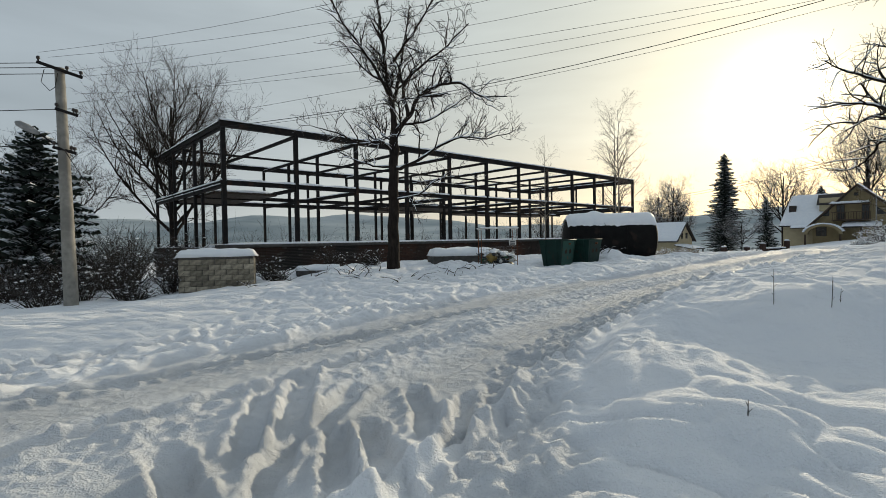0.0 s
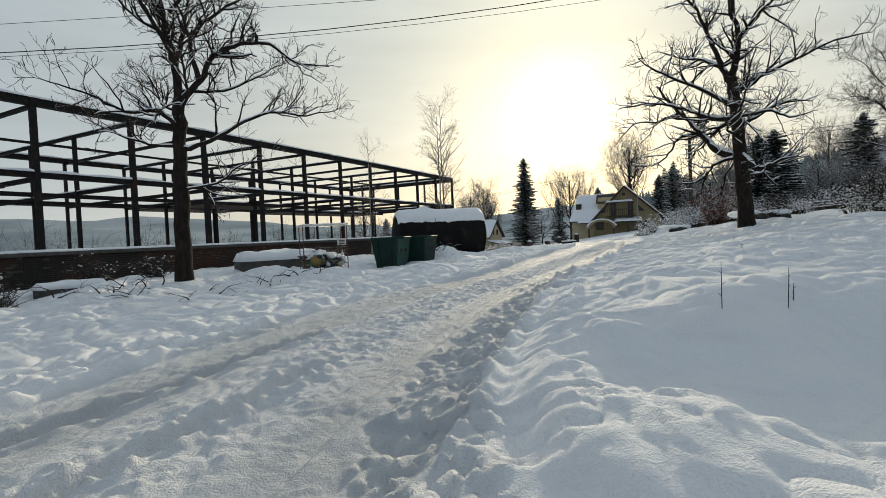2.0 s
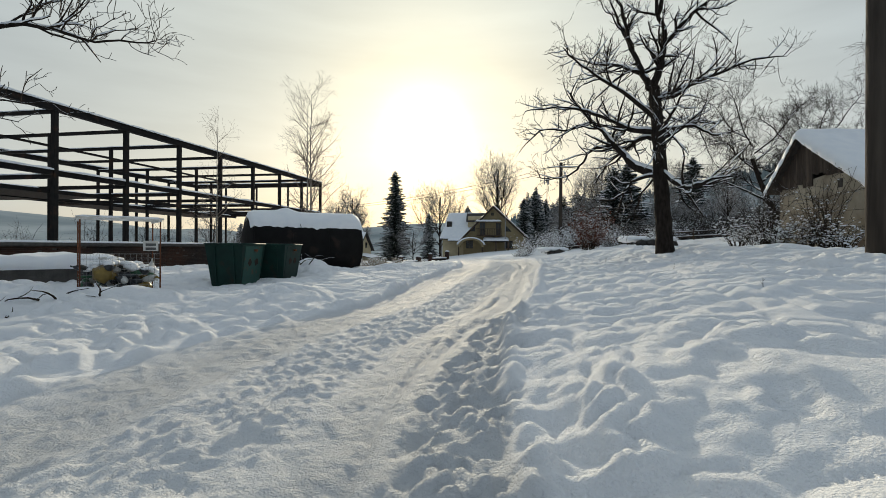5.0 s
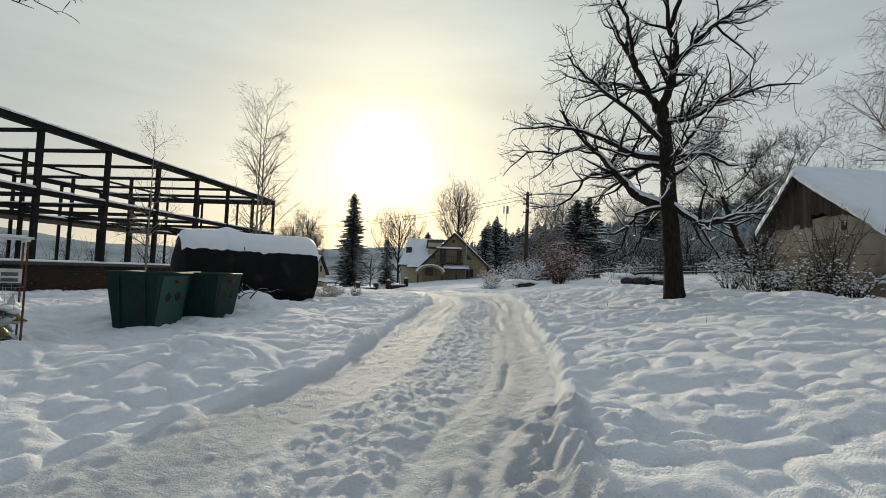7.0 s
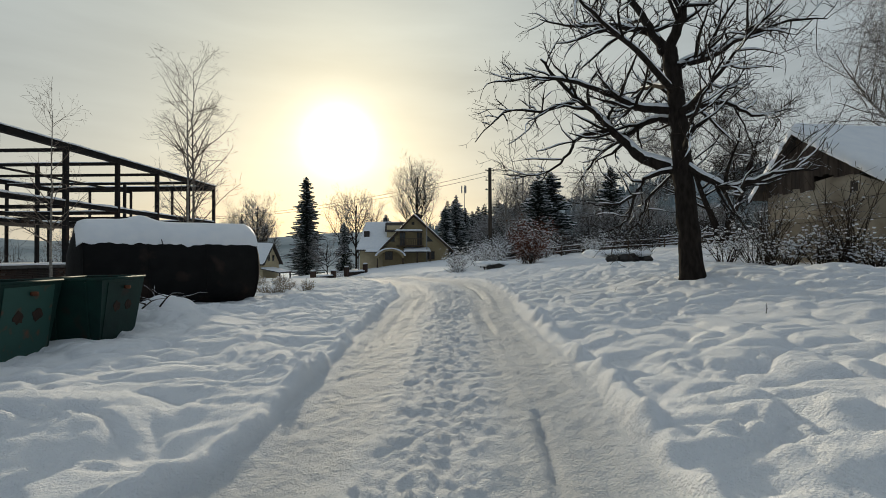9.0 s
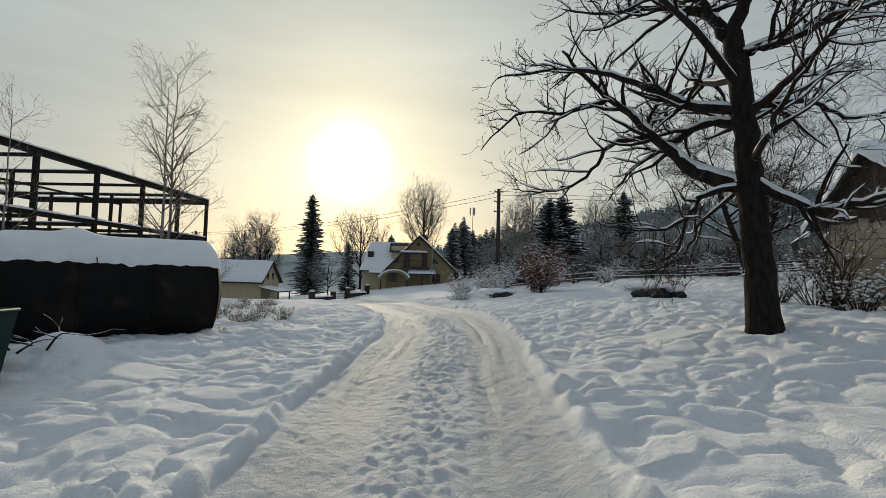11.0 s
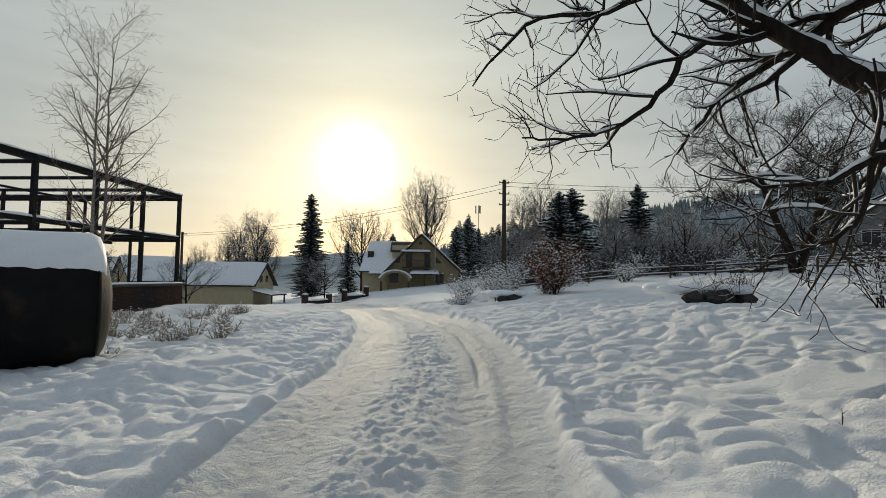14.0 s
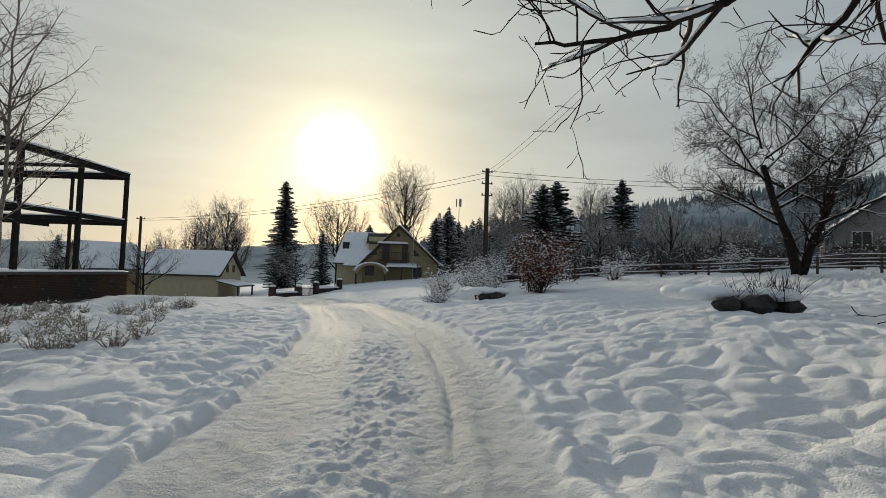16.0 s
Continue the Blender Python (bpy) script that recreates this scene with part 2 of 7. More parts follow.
# ---- building helpers ----
class Shape:
    """Collects vertices and faces for one mesh."""

    def __init__(self):
        self.v, self.f = [], []

    def add(self, vs, fs):
        n = len(self.v)
        self.v.extend(vs)
        self.f.extend([tuple(i + n for i in f) for f in fs])

    def box(self, a, b, m=None):
        x0, y0, z0 = a
        x1, y1, z1 = b
        vs = [Vector(p) for p in ((x0, y0, z0), (x1, y0, z0), (x1, y1, z0), (x0, y1, z0), (x0, y0, z1), (x1, y0, z1), (x1, y1, z1), (x0, y1, z1))]
        if m:
            vs = [m @ p for p in vs]
        self.add(vs, [(0, 3, 2, 1), (4, 5, 6, 7), (0, 1, 5, 4), (1, 2, 6, 5), (2, 3, 7, 6), (3, 0, 4, 7)])

    def tube(self, pts, radii, sides=6, caps=True):
        n0 = len(self.v)
        k = len(pts)
        ref = Vector((0.31, 0.95, 0.02))
        for i in range(k):
            d = pts[min(i + 1, k - 1)] - pts[max(i - 1, 0)]
            d = d.normalized() if d.length > 1e-9 else Vector((0, 0, 1))
            s = d.cross(ref)
            if s.length < 0.15:
                s = d.cross(Vector((0.9, 0.1, 0.4)))
            s.normalize()
            u = s.cross(d)
            for j in range(sides):
                a = 2 * math.pi * j / sides
                self.v.append(pts[i] + (s * math.cos(a) + u * math.sin(a)) * radii[i])
        for i in range(k - 1):
            for j in range(sides):
                a, b = n0 + i * sides + j, n0 + i * sides + (j + 1) % sides
                self.f.append((a, b, b + sides, a + sides))
        if caps:
            self.f.append(tuple(n0 + j for j in range(sides))[::-1])
            self.f.append(tuple(n0 + (k - 1) * sides + j for j in range(sides)))

    def ob(self, name, mat, parent=None, smooth=False, label=""):
        me = bpy.data.meshes.new(name)
        me.from_pydata([tuple(p) for p in self.v], [], self.f)
        me.materials.append(mat)
        me.polygons.foreach_set("use_smooth", [smooth] * len(me.polygons))
        me.update()
        o = new(name, me)
        if parent:
            o.parent = parent
        if label:
            o["label"] = label
        return o


def part(name, bm, mat, parent, label="", smooth=False):
    me = bpy.data.meshes.new(name)
    bm.to_mesh(me)
    bm.free()
    me.materials.append(mat)
    me.polygons.foreach_set("use_smooth", [smooth] * len(me.polygons))
    o = new(name, me)
    if parent:
        o.parent = parent
    if label:
        o["label"] = label
    return o


def block(name, a, b, mat, parent, bevel=0.01, label="", m=None):
    """A box between two corners with bevelled edges."""
    bm = bmesh.new()
    s = Matrix.LocRotScale([(p + q) / 2 for p, q in zip(a, b)], None, [abs(q - p) for p, q in zip(a, b)])
    bmesh.ops.create_cube(bm, size=1.0, matrix=s)
    if bevel:
        bmesh.ops.bevel(bm, geom=bm.edges[:], offset=bevel, segments=2, affect="EDGES", profile=0.6)
    if m:
        bmesh.ops.transform(bm, matrix=m, verts=bm.verts[:])
    return part(name, bm, mat, parent, label)


def snow_cap(name, a, b, thick, parent, seed=0, mat=None, label="", step=0.14, over=0.05):
    """Snow lying on a flat top from a=(x0, y0) to b=(x1, y1) at height a[2], rounded and uneven."""
    x0, y0, z = a
    x1, y1 = b
    x0, y0, x1, y1 = x0 - over, y0 - over, x1 + over, y1 + over
    nx, ny = max(4, min(60, int((x1 - x0) / step))), max(4, min(60, int((y1 - y0) / step)))
    s = Shape()
    vs, fs = [], []
    for j in range(ny + 1):
        for i in range(nx + 1):
            u, v = i / nx, j / ny
            x, y = x0 + (x1 - x0) * u, y0 + (y1 - y0) * v
            e = min(min(u, 1 - u) * (x1 - x0), min(v, 1 - v) * (y1 - y0))
            k = math.sqrt(max(0.0, 1 - (1 - min(1, e / (thick * 1.3))) ** 2))
            n = noise.noise(Vector((x * 1.7 + seed * 7.3, y * 1.7, seed)))
            w = noise.noise(Vector((x * 4 + seed * 3.1, y * 4, seed + 5)))
            edge = 0 if e > 1e-6 else 1
            vs.append(Vector((x + edge * w * 0.04, y + edge * w * 0.04, z - (0.02 + 0.03 * w) * edge + thick * k * (1 + 0.35 * n + 0.12 * w))))
    for j in range(ny):
        for i in range(nx):
            q = j * (nx + 1) + i
            fs.append((q, q + 1, q + nx + 2, q + nx + 1))
    s.add(vs, fs)
    loop = [i for i in range(nx + 1)] + [(j + 1) * (nx + 1) - 1 for j in range(1, ny + 1)] + [ny * (nx + 1) + i for i in range(nx - 1, -1, -1)] + [j * (nx + 1) for j in range(ny - 1, 0, -1)]
    s.f.append(tuple(loop[::-1]))
    return s.ob(name, mat or M_SNOW, parent, True, label)


def placed(name, x, y, z, turn=0.0, label="", category="", group="", kind=""):
    e = new(name)
    e.empty_display_size = 0.3
    e.matrix_basis = pose(x, y, z, 0, 0, turn)
    return tagged(e, label, category, group, kind)


# ---- ground ----
ROAD = [(-14.0, -9.5, 2.4), (-8.0, -2.3, 2.4), (-3.0, 3.8, 2.3), (0.2, 7.9, 2.1), (2.2, 10.1, 1.9), (4.3, 11.9, 1.6), (6.2, 13.0, 1.42), (8.8, 15.3, 1.42), (10.8, 17.2, 1.45),
        (13.1, 19.2, 1.5), (15.5, 21.7, 1.55), (20.2, 28.0, 1.6), (25.0, 37.0, 1.6), (31.0, 50.0, 1.6), (38.0, 63.0, 1.6)]
LEVELS_NEAR = [(0, 0, 0.0), (0.7, 4.5, -0.06), (2.4, 8.7, 0.15), (4, 10.7, 0.27), (6.5, 12.6, 0.49), (8.5, 14.2, 0.54), (11, 16.3, 0.57), (15, 21.5, 0.62), (20, 28, 0.45),
               (28, 42, -0.2), (38, 62, -1.25), (-8, -2, -0.05), (-7, 7, -0.15), (-11, 14.3, -0.3), (-7.9, 16.8, -0.1), (-1.9, 17.8, 0.55), (3.7, 18.3, 0.47), (6, 19.6, 0.42),
               (9, 24, 0.42), (11.5, 20, 0.66), (3.6, 5.4, 0.5), (6.1, 6.5, 0.72), (6.2, 9.8, 0.6), (8.9, 10.2, 0.83), (13.6, 9.06, 1.24), (14.9, 14.0, 1.28), (20.6, 18.6, 1.45)]
LEVELS_FAR = [(14.5, 16.4, 0.8), (25, 11, 1.45), (34.8, 31.6, 1.3), (38, 20.3, 2.3), (55, 66, 0.7), (37, 78, -1.7), (-15, 30, -0.3), (3.5, 35.5, 0.3), (19, 50, 0.2), (-20, 45, -2.0),
              (5, 60, -3.0), (62, 25, 3.2), (-25, 10, -0.9), (10, -15, 0.4), (25, -5, 1.6), (80, 80, 2.0), (0, 100, -5.0), (60, 110, -3.0), (40, 50, 0.4), (28, 24.5, 1.3)]


class Spline:
    """A smooth surface through scattered heights (thin plate)."""

    def __init__(self, pts, soft=0.02):
        p = np.array(pts, float)
        self.c = p[:, :2] / 30.0
        n = len(p)
        r = np.linalg.norm(self.c[:, None] - self.c[None], axis=2)
        a = np.zeros((n + 3, n + 3))
        a[:n, :n] = r - np.eye(n) * soft
        a[:n, n], a[:n, n + 1:] = 1, self.c
        a[n, :n], a[n + 1:, :n] = 1, self.c.T
        b = np.zeros(n + 3)
        b[:n] = p[:, 2]
        self.w = np.linalg.solve(a, b)

    def __call__(self, x, y):
        x, y = np.asarray(x, float) / 30, np.asarray(y, float) / 30
        out = self.w[-3] + self.w[-2] * x + self.w[-1] * y
        for (cx, cy), w in zip(self.c, self.w):
            out = out + w * np.sqrt((x - cx) ** 2 + (y - cy) ** 2 + 0.0006)
        return out


plain = Spline(LEVELS_NEAR + LEVELS_FAR)


def lattice(ix, iy, seed):
    h = (ix.astype(np.int64) * 374761393 + iy.astype(np.int64) * 668265263 + seed * 1442695041) & 0xFFFFFFFF
    h = ((h ^ (h >> 13)) * 1274126177) & 0xFFFFFFFF
    return ((h ^ (h >> 16)) & 0xFFFF) / 65535.0


def wave(x, y, scale, seed):
    """Smooth value noise, -1 to 1, with features of about that size in metres."""
    x, y = np.asarray(x, float) / scale, np.asarray(y, float) / scale
    ix, iy = np.floor(x), np.floor(y)
    fx, fy = x - ix, y - iy
    fx, fy = fx ** 3 * (fx * (fx * 6 - 15) + 10), fy ** 3 * (fy * (fy * 6 - 15) + 10)
    a, b = lattice(ix, iy, seed), lattice(ix + 1, iy, seed)
    c, d = lattice(ix, iy + 1, seed), lattice(ix + 1, iy + 1, seed)
    return 2 * ((a + (b - a) * fx) * (1 - fy) + (c + (d - c) * fx) * fy) - 1


def along(x, y, line):
    """Distance along a polyline, signed distance to its left, and width there."""
    best = np.full(np.shape(x), 1e9)
    s_out, d_out, w_out = np.zeros(np.shape(x)), np.full(np.shape(x), 1e3), np.ones(np.shape(x))
    s0 = 0.0
    for (ax, ay, aw), (bx, by, bw) in zip(line, line[1:]):
        ux, uy = bx - ax, by - ay
        ll = math.hypot(ux, uy)
        t = np.clip(((x - ax) * ux + (y - ay) * uy) / ll ** 2, 0, 1)
        dx, dy = x - ax - t * ux, y - ay - t * uy
        dist = np.hypot(dx, dy)
        side = np.where(ux * dy - uy * dx >= 0, 1.0, -1.0)
        hit = dist < best
        best = np.where(hit, dist, best)
        s_out, d_out, w_out = np.where(hit, s0 + t * ll, s_out), np.where(hit, dist * side, d_out), np.where(hit, aw + (bw - aw) * t, w_out)
        s0 += ll
    return s_out, d_out, w_out


def smooth_line(line, n=6):
    out = []
    for i in range(len(line) - 1):
        p0, p1, p2, p3 = (np.array(line[max(0, min(len(line) - 1, i + k))]) for k in (-1, 0, 1, 2))
        for j in range(n):
            t = j / n
            out.append(tuple(0.5 * (2 * p1 + (p2 - p0) * t + (2 * p0 - 5 * p1 + 4 * p2 - p3) * t * t + (3 * p1 - p0 - 3 * p2 + p3) * t ** 3)))
    return out + [line[-1]]


def step(a, b, x):
    t = np.clip((x - a) / (b - a), 0, 1)
    return t * t * (3 - 2 * t)


ROAD_LINE = smooth_line(ROAD, 5)
FOOTPATH = smooth_line([(-0.2, -2.0, 0.5), (0.35, 3.0, 0.5), (1.0, 5.6, 0.48), (1.9, 7.2, 0.45), (3.2, 8.8, 0.4), (4.5, 10.0, 0.35), (5.9, 11.2, 0.25)], 4)
# grooves left by tyres across the junction: points and half width
RUTS = [[(-1.7, 5.9, 0.10), (-1.4, 4.3, 0.11), (-1.15, 2.6, 0.11)], [(-0.95, 5.4, 0.10), (-1.15, 4.4, 0.11), (-1.3, 3.6, 0.10)], [(-0.45, 5.5, 0.09), (-0.22, 4.5, 0.10), (-0.15, 3.4, 0.09)],
        [(-1.05, 4.5, 0.07), (-0.9, 3.9, 0.09), (-0.6, 2.6, 0.09)], [(-0.8, 4.5, 0.08), (-0.55, 3.7, 0.10), (-0.15, 2.4, 0.10)], [(0.2, 5.1, 0.07), (0.1, 4.2, 0.08), (-0.05, 3.0, 0.08)],
        [(-2.3, 3.8, 0.11), (-1.85, 3.3, 0.12), (-1.2, 2.2, 0.12)], [(-2.0, 5.4, 0.09), (-1.75, 4.4, 0.10), (-1.5, 3.3, 0.10)],
        [(-7.2, 5.1, 0.11), (-3.85, 8.5, 0.11), (0.2, 11.3, 0.09)], [(-6.8, 4.5, 0.10), (-3.4, 8.05, 0.10), (0.6, 11.0, 0.08)],
        [(-5.6, 4.0, 0.13), (-2.4, 7.1, 0.12), (1.3, 10.2, 0.10)], [(-4.4, 2.6, 0.13), (-1.6, 5.8, 0.12), (1.0, 8.4, 0.09)]]
# lumps and hollows of the deep snow beside the way: place, radius, height
MOUNDS = [(4.3, 6.05, 0.75, 0.34), (5.4, 5.7, 0.8, 0.26), (3.1, 6.5, 0.6, 0.14), (4.5, 4.3, 1.05, -0.34), (3.2, 4.7, 0.7, -0.16), (2.35, 4.7, 0.55, 0.16), (2.0, 3.4, 0.5, 0.13), (2.75, 5.5, 0.5, -0.09), (5.2, 7.4, 1.1, 0.18), (6.4, 6.4, 1.0, 0.14), (7.6, 8.6, 1.5, 0.12),
          (7.4, 21.6, 0.9, 0.42), (8.8, 22.6, 0.8, 0.22), (1.8, 16.7, 1.1, 0.28), (0.3, 17.9, 0.8, 0.3),
          (10.8, 22.6, 0.9, 0.25), (4.4, 15.9, 0.9, 0.22), (15.4, 13.6, 0.6, 0.16), (20.9, 18.4, 1.3, 0.12), (-4.0, 18.5, 1.1, 0.25), (17.5, 12.0, 1.2, 0.2)]


def ground_shape(x, y):
    """Height of the snow and how far it is packed (0 to 1)."""
    x, y = np.asarray(x, float), np.asarray(y, float)
    far = np.hypot(x - 12, y - 20)
    z = plain(x, y)
    fade = 1 - step(95, 150, far)
    z = z * fade + (-4.0 - 0.004 * np.maximum(far - 95, 0)) * (1 - fade)
    near = 1 - step(45, 90, far)
    s, d, w = along(x, y, ROAD_LINE)
    loose = 0.32 + 0.68 * (1 - step(19.0, 24.0, s))
    wob = loose * (0.16 * wave(s, d * 0 + 3, 1.1, 5) + 0.08 * wave(s, d * 0 + 7, 0.35, 6))
    ad = np.abs(d) + wob
    inside = 1 - step(w - 0.05, w + 0.05, ad)
    fs, fd, fw = along(x, y, FOOTPATH)
    tread = (1 - step(fw * 0.6, fw * 1.25, np.abs(fd) + 0.1 * wave(x, y, 0.3, 8))) * (fs > 0)
    # lying snow: drifts, and tussocks and hollows under the crust
    wx, wy = x + 0.25 * wave(x, y, 1.3, 60), y + 0.25 * wave(x, y, 1.3, 61)
    calm = 1 - 0.8 * np.exp(-((x - 4.6) ** 2 + (y - 4.7) ** 2) / 1.8)
    c, q = 0.8 * wx + 0.6 * wy, 0.8 * wy - 0.6 * wx

    def pillow(u, v, size, seed):
        """Rounded cushions that meet in sharp creases."""
        return np.minimum(np.abs(wave(u, v, size, seed)) * 1.9, 1) ** 0.75

    lying = 0.10 * wave(x, y, 3.1, 1) + 0.05 * wave(wx, wy, 1.2, 2) + 0.065 * calm * pillow(wx, wy, 0.62, 12) * (1 + 0.4 * wave(x, y, 2.3, 16))
    lying = lying + calm * (0.072 * pillow(c, q * 0.75, 0.33, 13) + 0.034 * pillow(q, c, 0.18, 15) * step(-0.5, 0.5, wave(x, y, 1.7, 18))) - 0.115
    lying = lying + 0.006 * wave(x, y, 0.15, 4) - 0.05 * calm * step(0.5, 0.8, wave(wx, wy, 0.33, 19))
    for mx, my, mr, mh in MOUNDS:
        lying = lying + mh * np.exp(-((x - mx) ** 2 + (y - my) ** 2) / mr ** 2)
    berm = 0.065 * np.exp(-((ad - w - 0.11) / 0.085) ** 2) * (1 + 1.1 * wave(x, y, 0.3, 9))
    shoulder = np.exp(-np.maximum(ad - w, 0) / 0.9)
    broken = step(0.15, 0.6, wave(s, d, 0.8, 14)) * np.exp(-((ad - w - 0.5) / 0.45) ** 2)
    off = 1 - inside
    z = z + near * off * (lying * (1 - 0.5 * shoulder) + 0.025 + berm + 0.10 * broken * np.abs(wave(wx, wy, 0.18, 10)) + 0.02 * shoulder * wave(x, y, 0.16, 11))
    # the driven strip: two worn wheel lanes and a churned middle
    lane = np.exp(-((np.abs(d) - 0.60 * w) / (0.27 * w)) ** 4)
    middle = np.exp(-(np.abs(d) / (0.3 * w)) ** 4)
    lumps = 0.016 * np.abs(wave(wx, y, 0.17, 20)) + 0.032 * np.abs(wave(x, wy, 0.08, 22)) + 0.014 * wave(x, y, 0.45, 21)
    lumps = lumps + 0.03 * step(0.4, 0.6, wave(x, y, 0.17, 25)) * np.abs(wave(x, y, 0.12, 26)) + 0.017 * step(0.1, 0.3, wave(x, y, 0.075, 36)) * (0.6 + 0.4 * wave(x, y, 0.7, 37))
    lines = (0.016 + 0.03 * (1 - step(16.0, 22.0, s))) * wave(s * 0.05, d, 0.14, 23) + 0.012 * wave(s * 0.1, d, 0.22, 27)
    z = z + near * inside * (-0.035 + lumps * (0.25 + 0.75 * middle) * (1 - 0.7 * lane) - 0.03 * lane + lines + 0.025 * wave(x, y, 1.6, 24) + 0.014 * np.abs(wave(x, y, 0.1, 28)) + 0.016 * np.abs(wave(x, y, 0.3, 33)) + 0.012 * step(0.2, 0.6, wave(x, y, 0.5, 34)) * np.abs(wave(s, d * 2, 0.12, 35)))
    crack = np.exp(-((d + 0.55 * w + 0.05 * wave(s, s * 0, 2.0, 29)) / 0.035) ** 2) * step(-0.3, 0.3, wave(s, s * 0, 1.7, 32))
    z = z - near * inside * 0.035 * crack
    dent = step(0.15, 0.45, wave(x, y, 0.21, 30))
    z = z + near * tread * (-0.04 - 0.05 * dent + 0.035 * wave(x, y, 0.4, 38) + 0.05 * np.abs(wave(x, y, 0.11, 31)) + 0.03 * step(0.1, 0.35, wave(x, y, 0.09, 39)))
    # the bank that the path has cut into the deep snow
    bank = step(fw * 1.05, fw * 1.05 + 0.45, -fd) * np.exp(-(np.maximum(-fd - 0.9, 0) / 1.3) ** 2) * step(2.6, 4.0, y) * (1 - step(7.6, 9.4, y))
    z = z + 0.17 * bank * (1 + 0.35 * wave(x, y, 0.6, 44)) * off
    # footprints beside the drive
    fp = np.minimum(1, np.exp(-((d + w + 0.42 + 0.22 * wave(s, 0 * s, 0.9, 40)) / 0.20) ** 2)) * step(-0.1, 0.35, wave(s, d * 0, 0.42, 41))
    z = z - near * 0.08 * fp * off
    fp2 = np.exp(-((d - w - 0.7) / 0.3) ** 2) * step(0.0, 0.5, wave(x, y, 0.38, 43))
    z = z - near * 0.07 * fp2 * off
    packed = np.clip(inside * (0.55 + 0.45 * lane) + 0.6 * tread, 0, 1)
    for line in RUTS:
        (lx, hx), (ly, hy) = ((min(p[k] for p in line) - 0.7, max(p[k] for p in line) + 0.7) for k in (0, 1))
        here = np.nonzero((x > lx) & (x < hx) & (y > ly) & (y < hy))[0]
        if not len(here):
            continue
        hx_, hy_ = x[here], y[here]
        rs, rd, rw = along(hx_, hy_, smooth_line(line, 4))
        rd = np.abs(rd) + 0.025 * wave(rs, rs * 0, 0.4, 50)
        reach = sum(math.dist(a[:2], b[:2]) for a, b in zip(line, line[1:]))
        end = step(0.0, 0.35, rs) * (1 - step(reach - 0.7, reach - 0.05, rs))
        lugs = 0.6 + 0.4 * np.sin(rs * 52 + 12 * rd)
        z[here] += end * (0.05 * np.exp(-((rd - rw * 1.55) / 0.055) ** 2) * (1 + 0.8 * wave(hx_, hy_, 0.13, 51)) - 0.085 * (1 - step(rw * 0.7, rw * 1.2, rd)) * (0.85 + 0.15 * lugs))
        packed[here] = np.maximum(packed[here], end * 0.45 * (1 - step(rw * 0.75, rw * 1.1, rd)))
    return z, packed


def ground_z(x, y):
    return float(ground_shape(np.full(16, x), np.full(16, y))[0][0])


def axis(lo, hi, fine, wide, middle, reach):
    """Grid lines: fine from lo to hi, wider up to wide, then growing to the horizon."""
    mid = list(np.arange(lo, hi, fine)) + list(np.arange(hi, wide, middle))
    out, s, p = [], middle, mid[-1]
    while p < reach:
        s *= 1.12
        p += s
        out.append(p)
    down, s, p = [], fine, lo
    while p > -reach:
        s *= 1.1
        p -= s
        down.append(p)
    return np.array(down[::-1] + mid + out)


def snow_material():
    m = bpy.data.materials.new("lying_snow")
    m.use_nodes = True
    nt = m.node_tree
    b = nt.nodes["Principled BSDF"]
    at = nt.nodes.new("ShaderNodeAttribute")
    at.attribute_name = "packed"
    tc = nt.nodes.new("ShaderNodeTexCoord")

    def tex(scale, detail):
        n = nt.nodes.new("ShaderNodeTexNoise")
        n.inputs["Scale"].default_value, n.inputs["Detail"].default_value = scale, detail
        nt.links.new(tc.outputs["Object"], n.inputs["Vector"])
        return n.outputs["Fac"]

    def mixc(f, a, c):
        n = nt.nodes.new("ShaderNodeMix")
        n.data_type = "RGBA"
        nt.links.new(f, n.inputs["Factor"])
        for v, s in ((a, n.inputs["A"]), (c, n.inputs["B"])):
            if isinstance(v, tuple):
                s.default_value = (*v, 1)
            else:
                nt.links.new(v, s)
        return n.outputs["Result"]

    fresh = mixc(tex(1.3, 4), (0.80, 0.83, 0.88), (0.88, 0.89, 0.91))
    worn = mixc(tex(4.0, 8), (0.62, 0.645, 0.68), (0.46, 0.475, 0.495))
    nt.links.new(mixc(at.outputs["Fac"], fresh, worn), b.inputs["Base Color"])
    r = nt.nodes.new("ShaderNodeMapRange")
    r.inputs["To Min"].default_value, r.inputs["To Max"].default_value = 0.85, 0.7
    nt.links.new(at.outputs["Fac"], r.inputs["Value"])
    nt.links.new(r.outputs[0], b.inputs["Roughness"])
    sp = nt.nodes.new("ShaderNodeMapRange")
    sp.inputs["To Min"].default_value, sp.inputs["To Max"].default_value = 0.06, 0.09
    nt.links.new(at.outputs["Fac"], sp.inputs["Value"])
    nt.links.new(sp.outputs[0], b.inputs["Specular IOR Level"])
    add = nt.nodes.new("ShaderNodeMath")
    add.operation = "MULTIPLY_ADD"
    nt.links.new(tex(15.0, 8), add.inputs[0])
    add.inputs[1].default_value = 1.6
    nt.links.new(tex(70.0, 4), add.inputs[2])
    bp = nt.nodes.new("ShaderNodeBump")
    bp.inputs["Strength"].default_value, bp.inputs["Distance"].default_value = 0.9, 0.02
    nt.links.new(add.outputs[0], bp.inputs["Height"])
    nt.links.new(bp.outputs[0], b.inputs["Normal"])
    return m


